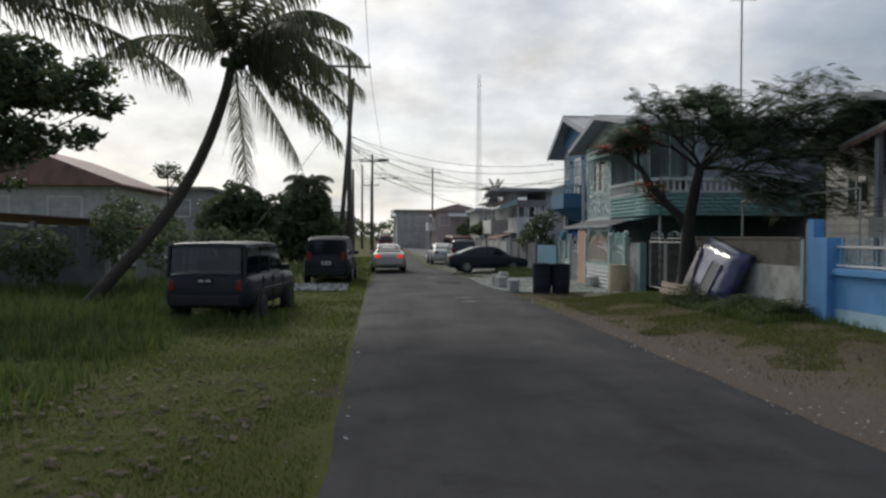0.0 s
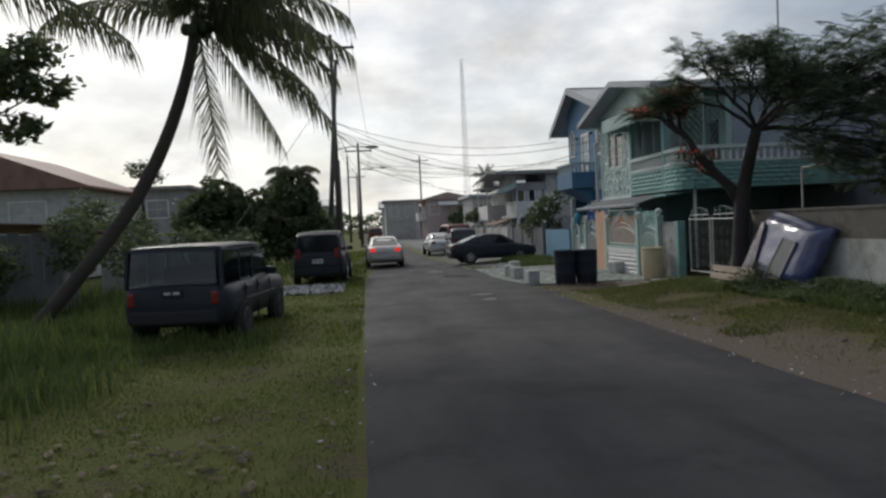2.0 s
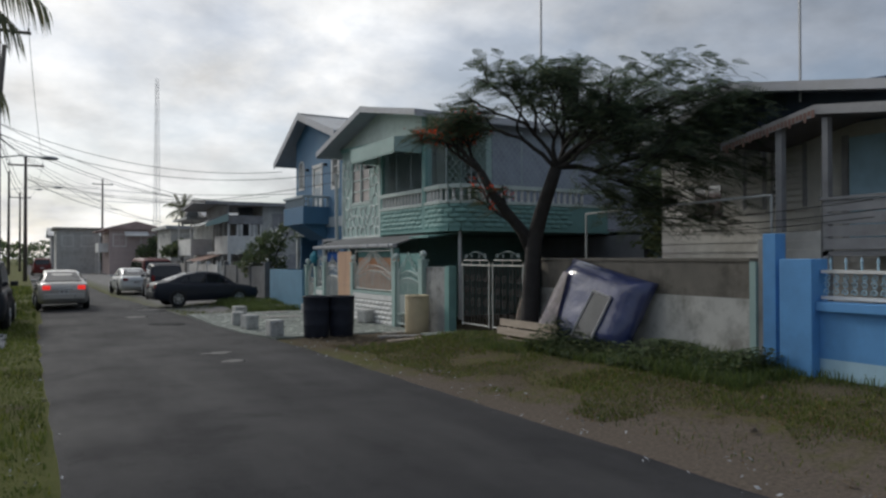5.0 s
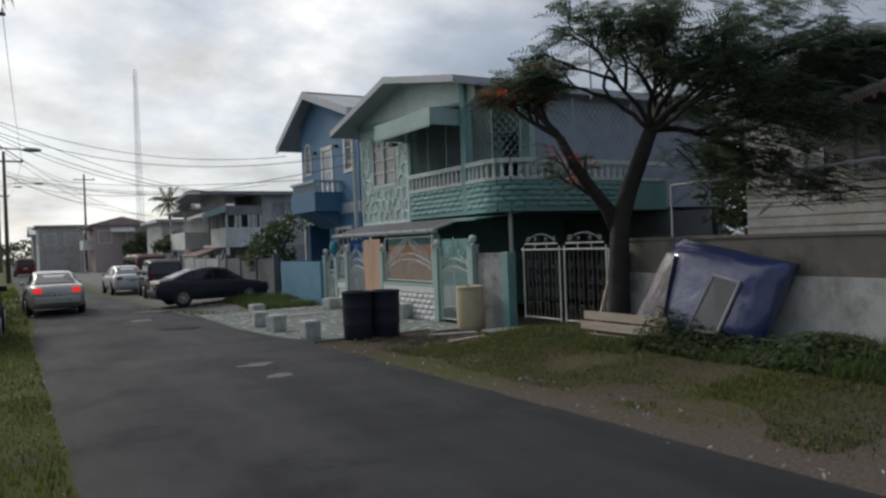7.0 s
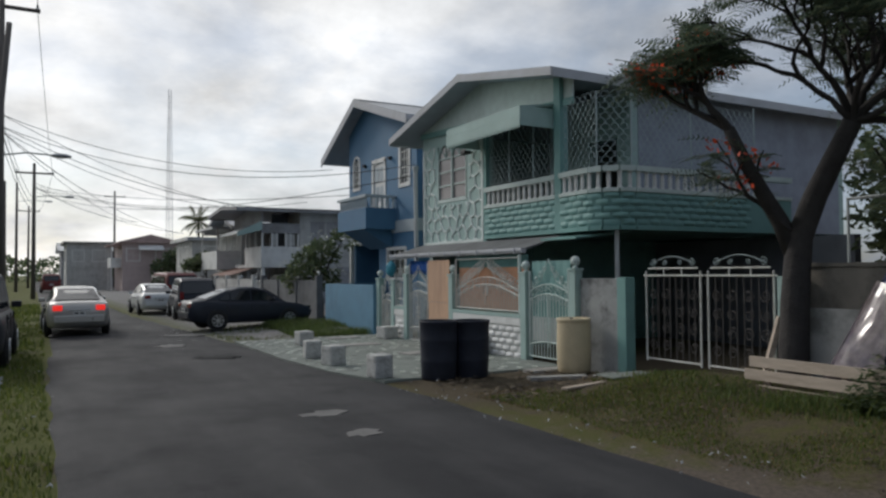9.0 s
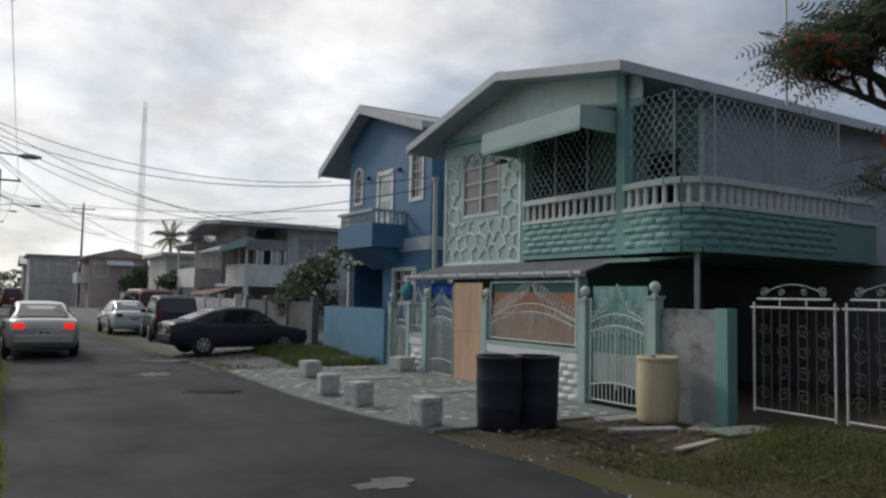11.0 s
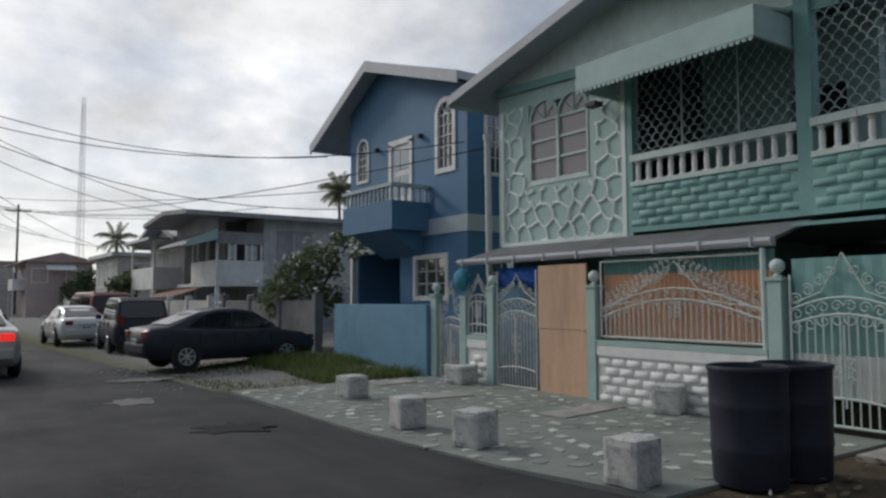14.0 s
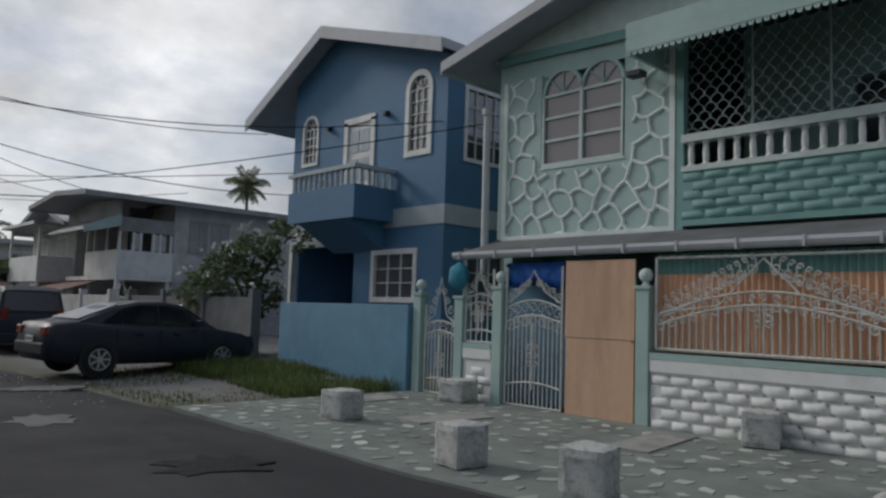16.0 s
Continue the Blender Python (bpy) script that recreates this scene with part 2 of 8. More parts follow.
def leaf_mat(name, color, glow=0.35):
    """A thin leaf: part of the light comes through it from behind."""
    m = bpy.data.materials.new(name)
    m.use_nodes = True
    nt = m.node_tree
    N, L = nt.nodes.new, nt.links.new
    b, out = nt.nodes["Principled BSDF"], nt.nodes["Material Output"]
    b.inputs["Roughness"].default_value = 0.55
    b.inputs["Specular IOR Level"].default_value = 0.3
    rnd = N("ShaderNodeNewGeometry").outputs["Random Per Island"]
    tc, n = N("ShaderNodeTexCoord"), N("ShaderNodeTexNoise")
    n.inputs["Scale"].default_value = 0.9
    L(tc.outputs["Object"], n.inputs["Vector"])
    a = N("ShaderNodeMath"); a.operation = "MULTIPLY_ADD"; a.inputs[1].default_value = 0.9
    L(rnd, a.inputs[0]); L(n.outputs[0], a.inputs[2])
    r = N("ShaderNodeMapRange"); r.inputs[1].default_value = 0.35; r.inputs[2].default_value = 1.55
    r.inputs[3].default_value = 0.5; r.inputs[4].default_value = 1.6
    L(a.outputs[0], r.inputs[0])
    c = N("ShaderNodeVectorMath"); c.operation = "SCALE"; c.inputs[0].default_value = color
    L(r.outputs[0], c.inputs["Scale"])
    warm = N("ShaderNodeMix"); warm.data_type = "RGBA"; warm.inputs[7].default_value = (color[0] * 2.2, color[1] * 1.5, color[2] * 1.1, 1)
    k = N("ShaderNodeMapRange"); k.inputs[1].default_value = 0.6; k.inputs[2].default_value = 1.0; k.inputs[4].default_value = 0.6
    L(rnd, k.inputs[0]); L(k.outputs[0], warm.inputs[0]); L(c.outputs[0], warm.inputs[6])
    L(warm.outputs[2], b.inputs["Base Color"])
    t, mx = N("ShaderNodeBsdfTranslucent"), N("ShaderNodeMixShader")
    L(warm.outputs[2], t.inputs[0])
    mx.inputs[0].default_value = glow
    L(b.outputs[0], mx.inputs[1]); L(t.outputs[0], mx.inputs[2]); L(mx.outputs[0], out.inputs[0])
    return m


GROUND, ASPHALT = ground_material(), road_material()
TEAL = mat("teal_paint", (0.185, 0.345, 0.325), 0.6, 0.10, 3, 0.15, 40, stain=(0.13, 0.25, 0.23), stain_amount=0.45)
MINT = mat("mint_paint", (0.36, 0.485, 0.455), 0.6, 0.08, 3, 0.12, 40, stain=(0.24, 0.36, 0.33), stain_amount=0.4)
CREAM_MINT = mat("pale_mint_trim", (0.54, 0.62, 0.59), 0.6, 0.10, 5, 0.15, 50, stain=(0.36, 0.42, 0.40), stain_amount=0.45)
WHITE = mat("white_paint", (0.72, 0.72, 0.70), 0.6, 0.08, 4, 0.12, 50, stain=(0.40, 0.39, 0.36), stain_amount=0.45)
OLD_WHITE = mat("weathered_white_boards", (0.52, 0.52, 0.50), 0.75, 0.14, 3, 0.25, 40, stain=(0.28, 0.27, 0.25), stain_amount=0.6, island=0.12)
GREY_BOARDS = mat("grey_boards", (0.33, 0.33, 0.34), 0.8, 0.16, 3, 0.25, 40, stain=(0.18, 0.17, 0.16), stain_amount=0.6, island=0.12)
# lilac-white boards, darkened so that the colour carries the balcony's shade
LILAC_BOARDS = mat("shade_darkened_lilac_boards", (0.30, 0.325, 0.385), 0.8, 0.14, 3, 0.25, 40, stain=(0.18, 0.19, 0.22), stain_amount=0.5)
BLUE = mat("blue_wall_paint", (0.078, 0.178, 0.300), 0.65, 0.08, 2, 0.15, 50, stain=(0.06, 0.14, 0.24), stain_amount=0.4)
PALE_BLUE = mat("pale_blue_wall_paint", (0.135, 0.275, 0.39), 0.65, 0.10, 2.5, 0.2, 50, stain=(0.09, 0.18, 0.26), stain_amount=0.5)
GATE_BLUE = mat("bright_blue_gate_paint", (0.13, 0.34, 0.66), 0.55, 0.10, 3, 0.15, 50, stain=(0.09, 0.22, 0.42), stain_amount=0.45)
SKY_BLUE = mat("light_blue_gate_panel", (0.42, 0.62, 0.74), 0.6, 0.10, 3, 0.15, 50, stain=(0.25, 0.40, 0.50), stain_amount=0.5)
BAND = mat("pale_grey_band", (0.42, 0.47, 0.50), 0.7, 0.08, 3, 0.12)
ROOF = mat("galvanised_roof", (0.40, 0.42, 0.44), 0.42, 0.15, 3, 0.15, 30, metal=0.55, stain=(0.20, 0.17, 0.15), stain_amount=0.5)
RUST_ROOF = mat("rusty_roof", (0.26, 0.15, 0.12), 0.7, 0.2, 2, 0.2, 30, stain=(0.12, 0.09, 0.08), stain_amount=0.6)
FASCIA = mat("white_fascia_board", (0.45, 0.46, 0.49), 0.65, 0.08, 3, 0.12, 40, stain=(0.36, 0.36, 0.35), stain_amount=0.5)
SOFFIT = mat("soffit_boards", (0.31, 0.34, 0.38), 0.8, 0.10, 3, 0.15)
# dark grey that puts the shade of deep interiors into the colour
PAINTED_SHADE = mat("interior_painted_shade", (0.15, 0.16, 0.175), 0.9, 0.2, 2, 0.1)
CONCRETE = mat("raw_concrete", (0.33, 0.32, 0.30), 0.9, 0.16, 4, 0.5, 70, stain=(0.13, 0.125, 0.115), stain_amount=0.7, stain_scale=1.8)
LIMED = mat("limewashed_wall", (0.56, 0.55, 0.51), 0.88, 0.12, 4, 0.4, 60, stain=(0.20, 0.19, 0.16), stain_amount=0.75, stain_scale=1.5)
BLOCK = mat("whitewashed_concrete_block", (0.50, 0.50, 0.48), 0.9, 0.14, 9, 0.6, 90, stain=(0.22, 0.21, 0.19), stain_amount=0.7, stain_scale=5)
PATCH = mat("pale_patch", (0.17, 0.165, 0.158), 0.9, 0.2, 6, 0.4, 60, stain=(0.08, 0.08, 0.08), stain_amount=0.7, stain_scale=4)
RIDGE = mat("pale_ridges", (0.68, 0.74, 0.71), 0.6, 0.08, 5, 0.12, 50, stain=(0.45, 0.53, 0.50), stain_amount=0.4)
CEMENT = mat("patio_cement", (0.205, 0.228, 0.205), 0.85, 0.16, 3, 0.35, 60, stain=(0.10, 0.105, 0.10), stain_amount=0.6)
CHIP = mat("patio_chip", (0.40, 0.425, 0.38), 0.7, 0.12, 8, 0.2, 80, per_object=0.45)
PLY = mat("plywood", (0.60, 0.39, 0.26), 0.75, 0.14, 2.5, 0.2, 45, stain=(0.33, 0.21, 0.15), stain_amount=0.5, stretch=(1, 1, 0.25))
ORANGE_SHEET = mat("orange_sheet", (0.74, 0.45, 0.29), 0.7, 0.12, 2.5, 0.15, 45, stain=(0.50, 0.30, 0.20), stain_amount=0.4)
PLASTIC_DARK = mat("dark_plastic_drum", (0.024, 0.028, 0.042), 0.6, 0.25, 5, 0.15, 40, stain=(0.03, 0.03, 0.03), stain_amount=0.3, spec=0.25)
PLASTIC_CREAM = mat("cream_plastic_drum", (0.56, 0.47, 0.31), 0.55, 0.10, 5, 0.15, 40, stain=(0.33, 0.27, 0.18), stain_amount=0.5)
TARP = mat("blue_tarpaulin", (0.026, 0.038, 0.125), 0.42, 0.2, 4, 0.55, 9, stain=(0.085, 0.085, 0.17), stain_amount=0.4, coat=0.9, bump_dist=0.03)
WALL_TOP = mat("weathered_wall_concrete", (0.215, 0.195, 0.165), 0.92, 0.2, 3, 0.5, 60, stain=(0.08, 0.072, 0.06), stain_amount=0.7, stain_scale=1.6)
HOUSE_WHITE = mat("old_white_weatherboard", (0.64, 0.625, 0.58), 0.75, 0.12, 3, 0.25, 40, stain=(0.36, 0.34, 0.30), stain_amount=0.5, island=0.10)
DARK_BLUE = mat("dark_blue_gable_paint", (0.085, 0.115, 0.17), 0.75, 0.12, 3, 0.2, 40, stain=(0.03, 0.04, 0.06), stain_amount=0.4)
FENCE_GREY = mat("dark_weathered_fence", (0.145, 0.15, 0.155), 0.85, 0.2, 3, 0.3, 40, stain=(0.07, 0.07, 0.07), stain_amount=0.6)
OLD_ROOF = mat("dark_weathered_roof", (0.135, 0.125, 0.125), 0.7, 0.2, 2, 0.2, 30, stain=(0.10, 0.075, 0.06), stain_amount=0.5)
IRON = mat("white_painted_iron", (0.60, 0.61, 0.58), 0.55, 0.12, 10, 0.15, 90, stain=(0.30, 0.22, 0.16), stain_amount=0.45, stain_scale=6)
IRON_DARK = mat("rusted_dark_iron", (0.10, 0.09, 0.085), 0.7, 0.2, 10, 0.2, 90)
GRILLE = mat("dull_painted_grille", (0.34, 0.41, 0.42), 0.6, 0.12, 10, 0.1, 90)
ZINC = mat("corrugated_zinc", (0.36, 0.37, 0.37), 0.5, 0.16, 3, 0.1, 30, metal=0.4, stain=(0.20, 0.14, 0.10), stain_amount=0.5)
WOOD = mat("weathered_plank", (0.50, 0.42, 0.34), 0.85, 0.18, 3, 0.4, 40, stain=(0.27, 0.21, 0.16), stain_amount=0.6, stretch=(6, 1, 6))
POLE_WOOD = mat("creosoted_pole", (0.125, 0.112, 0.102), 0.9, 0.2, 3, 0.4, 30, stretch=(4, 4, 0.5))
BARK = mat("grey_brown_bark", (0.046, 0.042, 0.041), 0.95, 0.28, 5, 0.9, 35, stain=(0.075, 0.068, 0.062), stain_amount=0.45, bump_dist=0.03)
PALM_BARK = mat("palm_trunk_bark", (0.085, 0.074, 0.064), 0.95, 0.25, 3, 0.8, 25, stretch=(0.4, 0.4, 7), bump_dist=0.03)
LEAF = leaf_mat("feathery_leaf", (0.085, 0.120, 0.080), 0.45)
LEAF_DARK = leaf_mat("broad_leaf", (0.100, 0.138, 0.072), 0.42)
PALM_LEAF = leaf_mat("palm_leaflet", (0.125, 0.145, 0.085), 0.45)
BLOSSOM = leaf_mat("orange_red_blossom", (0.55, 0.095, 0.045))
WHITE_BLOSSOM = mat("white_blossom", (0.75, 0.75, 0.70), 0.6, 0.1, 5, 0.0)
GRASS = leaf_mat("grass_blade", (0.095, 0.130, 0.030), 0.45)
STRAW = leaf_mat("dry_straw", (0.150, 0.120, 0.058), 0.3)
WEED = leaf_mat("tall_weed", (0.088, 0.130, 0.040), 0.45)
PANE = mat("dusty_dark_pane", (0.035, 0.04, 0.045), 0.4, 0.3, 5, 0.1, 30, stain=(0.12, 0.12, 0.12), stain_amount=0.4)
DRY_LEAF = mat("dry_fallen_leaf", (0.115, 0.088, 0.058), 0.8, 0.2, 5, 0.0, island=0.6)
GRAVEL = mat("grey_gravel", (0.36, 0.37, 0.38), 0.9, 0.15, 8, 0.2, island=0.3)
GLASS = glass("window_glass", (0.05, 0.055, 0.06))
GLASS.node_tree.nodes["Principled BSDF"].inputs["IOR"].default_value = 2.2
PINK_GLASS = glass("tinted_louvre_glass", (0.215, 0.19, 0.19), 0.10)
CLEAR_GLASS = glass("clear_car_glass", (0.36, 0.42, 0.44), 0.02)
CLEAR_GLASS.node_tree.nodes["Principled BSDF"].inputs["Transmission Weight"].default_value = 1.0
SEAT = mat("dark_seat_cloth", (0.035, 0.035, 0.038), 0.9, 0.2, 8, 0.2)
CAR_GLASS = glass("tinted_car_glass", (0.012, 0.014, 0.017), 0.05)
TYRE = mat("tyre_rubber", (0.018, 0.018, 0.019), 0.85, 0.2, 20, 0.2)
RIM = mat("alloy_rim", (0.55, 0.56, 0.57), 0.35, 0.06, 10, 0.0, metal=0.8)
RIM_DEEP = mat("shaded_rim_dish", (0.07, 0.07, 0.072), 0.6, 0.1, 10, 0.0)
TRIM = mat("black_car_trim", (0.02, 0.02, 0.022), 0.6, 0.1, 20, 0.05)
TAIL_OFF = mat("red_tail_lens", (0.20, 0.015, 0.015), 0.2, 0.05, 20, 0.0, coat=0.6)
TAIL_ON = lamp_glow("lit_brake_light", (0.85, 0.03, 0.02), 0.75)
CHROME = mat("chrome_strip", (0.65, 0.66, 0.67), 0.2, 0.05, 10, 0.0, metal=1.0)
CAR_NAVY = mat("dark_blue_grey_car_paint", (0.017, 0.021, 0.033), 0.45, 0.08, 4, 0.0, coat=0.12, spec=0.3, stain=(0.04, 0.04, 0.04), stain_amount=0.2)
CAR_BLACK = mat("dusty_black_car_paint", (0.022, 0.025, 0.034), 0.5, 0.1, 4, 0.0, coat=0.12, spec=0.2, stain=(0.03, 0.03, 0.03), stain_amount=0.3)
CAR_WHITE = mat("white_car_paint", (0.62, 0.63, 0.62), 0.35, 0.04, 4, 0.0, coat=0.8)
CAR_SILVER = mat("champagne_silver_car_paint", (0.45, 0.43, 0.40), 0.32, 0.05, 4, 0.0, metal=0.35, coat=0.9)
CAR_RED = mat("red_car_paint", (0.13, 0.018, 0.016), 0.45, 0.05, 4, 0.0, coat=0.15, spec=0.3)
CABLE = mat("black_cable", (0.03, 0.03, 0.03), 0.7, 0.05, 5, 0.0)
STEEL = mat("galvanised_steel", (0.42, 0.43, 0.44), 0.5, 0.1, 5, 0.05, metal=0.6)
PVC = mat("grey_pipe", (0.48, 0.50, 0.50), 0.55, 0.08, 6, 0.05)

# ---- helpers of this scene ----
PLACE = {}


def thing(name, at, label, category, group="", kind="", rz=0.0, scale=1.0):
    """The empty at a thing's base, under which its parts hang."""
    ob = tagged(new(name), label, category, group, kind)
    m = pose(*at, 0, 0, rz) @ Matrix.Scale(scale, 4)
    ob.matrix_basis = m
    ob.empty_display_size = 0.2
    PLACE[ob.name] = m
    return ob


def part(name, bm, material, parent=None, label="", world=False, smooth=False):
    """Links a bmesh as one mesh object, under a thing or a part. world: its points are given in the world, not from the thing's base."""
    if world and parent is not None:
        bm.transform(PLACE[parent.name].inverted())
    me = bpy.data.meshes.new(name)
    bm.to_mesh(me)
    bm.free()
    me.materials.append(material)
    if smooth:
        me.polygons.foreach_set("use_smooth", [True] * len(me.polygons))
    ob = new(name, me)
    if parent is not None:
        ob.parent = parent
        PLACE[ob.name] = PLACE[parent.name]
    else:
        PLACE[ob.name] = Matrix.Identity(4)
    if label:
        ob["label"] = label
    return ob


def B():
    return bmesh.new()


def box(bm, x0, y0, z0, x1, y1, z1, bevel=0.0, m=None):
    x0, x1, y0, y1, z0, z1 = min(x0, x1), max(x0, x1), min(y0, y1), max(y0, y1), min(z0, z1), max(z0, z1)
    vs = [bm.verts.new(p) for p in ((x0, y0, z0), (x1, y0, z0), (x1, y1, z0), (x0, y1, z0), (x0, y0, z1), (x1, y0, z1), (x1, y1, z1), (x0, y1, z1))]
    fs = [bm.faces.new([vs[i] for i in f]) for f in ((0, 3, 2, 1), (4, 5, 6, 7), (0, 1, 5, 4), (1, 2, 6, 5), (2, 3, 7, 6), (3, 0, 4, 7))]
    if m is not None:
        for v in vs:
            v.co = m @ v.co
    if bevel:
        es = {e for f in fs for e in f.edges}
        bmesh.ops.bevel(bm, geom=list(es), offset=bevel, segments=2, affect="EDGES", profile=0.6)
    return bm


def quad(bm, *pts):
    return bm.faces.new([bm.verts.new(p) for p in pts])


def prism(bm, pts, v):
    """A solid from a flat outline, drawn out by v."""
    v = Vector(v)
    a = [bm.verts.new(p) for p in pts]
    b = [bm.verts.new(Vector(p) + v) for p in pts]
    n = len(pts)
    bm.faces.new(a[::-1])
    bm.faces.new(b)
    for i in range(n):
        bm.faces.new((a[i], a[(i + 1) % n], b[(i + 1) % n], b[i]))
    bmesh.ops.recalc_face_normals(bm, faces=bm.faces[:])
    return bm


def tube(bm, pts, r, sides=6, r1=None, cap=True):
    """A round bar along the points, from radius r to r1."""
    pts = [Vector(p) for p in pts]
    r1 = r if r1 is None else r1
    rings = []
    up = Vector((0.13, 0.21, 0.97))
    for i, p in enumerate(pts):
        d = (pts[min(i + 1, len(pts) - 1)] - pts[max(i - 1, 0)]).normalized()
        a = d.cross(up)
        if a.length < 0.05:
            a = d.cross(Vector((1, 0, 0)))
        a.normalize()
        c = d.cross(a)
        rad = r + (r1 - r) * i / max(1, len(pts) - 1)
        rings.append([bm.verts.new(p + (a * math.cos(t) + c * math.sin(t)) * rad) for t in (2 * math.pi * k / sides for k in range(sides))])
    for i in range(len(rings) - 1):
        for k in range(sides):
            bm.faces.new((rings[i][k], rings[i][(k + 1) % sides], rings[i + 1][(k + 1) % sides], rings[i + 1][k]))
    if cap and sides > 2:
        bm.faces.new(rings[0][::-1])
        bm.faces.new(rings[-1])
    return bm


def lathe(bm, profile, sides=20, at=(0, 0, 0)):
    """A turned body from (radius, height) pairs about z."""
    rings = []
    for r, z in profile:
        rings.append([bm.verts.new((at[0] + r * math.cos(2 * math.pi * k / sides), at[1] + r * math.sin(2 * math.pi * k / sides), at[2] + z)) for k in range(sides)])
    for i in range(len(rings) - 1):
        for k in range(sides):
            bm.faces.new((rings[i][k], rings[i][(k + 1) % sides], rings[i + 1][(k + 1) % sides], rings[i + 1][k]))
    bm.faces.new(rings[0][::-1])
    bm.faces.new(rings[-1])
    return bm


def mesh_from(name, verts, faces, material, parent=None, smooth=False):
    """A large mesh straight from arrays."""
    me = bpy.data.meshes.new(name)
    me.from_pydata(verts, [], faces)
    me.materials.append(material)
    if smooth:
        me.polygons.foreach_set("use_smooth", [True] * len(me.polygons))
    ob = new(name, me)
    if parent is not None:
        ob.parent = parent
        PLACE[ob.name] = PLACE[parent.name]
    return ob


def step(a, b, v):
    t = min(1.0, max(0.0, (v - a) / (b - a)))
    return t * t * (3 - 2 * t)


def road_left(y):
    return -0.58 + 0.010 * max(0.0, y - 12) if y < 52 else -0.18


def road_right(y):
    return 4.22 - 0.052 * max(0.0, min(y, 46) - 21)


def ground_height(x, y):
    """The lie of the land: the right-hand verge climbs to the walls, the left-hand one falls to a weedy hollow."""
    h = 0.0
    if x > 4.3:
        h += 0.27 * step(4.6, 7.4, x) * (1 - step(19.5, 21.6, y))
        h += 0.16 * step(4.0, 7.0, x) * step(31.0, 33.5, y) * (1 - step(60, 80, y))
    if x < -4.5:
        h -= 0.12 * step(-4.5, -6.5, x)
    far = max(abs(x - 2), 0) 
    if far > 4 and abs(x) < 60 and -10 < y < 90 and not (3.4 < x < 8 and 21.5 < y < 31.2):
        h += 0.035 * noise.noise(Vector((x * 0.7, y * 0.7, 0.3)))
    return h


# ---- ground and road ----
def build_ground():
    xs = sorted({-1500, -700, -300, -120, -70, 70, 120, 300, 700, 1500, *(round(-45 + 1.5 * i, 2) for i in range(61)), *(round(-9 + 0.3 * i, 2) for i in range(62))})
    ys = sorted({-1500, -600, -200, -80, -40, 120, 160, 250, 500, 1000, 2000, *(round(-20 + 2.0 * i, 2) for i in range(68)), *(round(0.4 * i, 2) for i in range(112))})
    verts, faces = [], []
    for y in ys:
        for x in xs:
            lo, hi = road_left(y), road_right(y)
            inside = lo + 0.1 < x < hi - 0.1 and -80 < y < 320
            verts.append((x, y, ground_height(x, y) - (0.05 if inside else 0.0)))
    n = len(xs)
    for j in range(len(ys) - 1):
        for i in range(n - 1):
            a = j * n + i
            faces.append((a, a + 1, a + n + 1, a + n))
    g = mesh_from("ground", verts, faces, GROUND, smooth=True)
    tagged(g, "worn grass verge with bare earth and sand", "ground", kind="structure")
    # road: a slightly crowned sheet with ragged edges
    verts, faces, m = [], [], 11
    ry = [-60 + 2.0 * i for i in range(30)] + [0.35 * i for i in range(140)] + [49 + 1.0 * i for i in range(30)] + [79 + 8.0 * i for i in range(30)]
    for y in ry:
        lo = road_left(y) + 0.10 * noise.noise(Vector((0, y * 0.9, 5))) + 0.05 * noise.noise(Vector((3, y * 4, 5)))
        hi = road_right(y) + 0.16 * noise.noise(Vector((9, y * 0.7, 5))) + 0.06 * noise.noise(Vector((7, y * 3.5, 5)))
        for k in range(m):
            u = k / (m - 1)
            x = lo + (hi - lo) * u
            z = 0.012 + 0.035 * (1 - (2 * u - 1) ** 2) - (0.03 if k in (0, m - 1) else 0)
            verts.append((x, y, z))
    for j in range(len(ry) - 1):
        for k in range(m - 1):
            a = j * m + k
            faces.append((a, a + 1, a + m + 1, a + m))
    r = mesh_from("road", verts, faces, ASPHALT, smooth=True)
    tagged(r, "narrow cracked grey asphalt road with worn edges", "road", kind="structure")


build_ground()


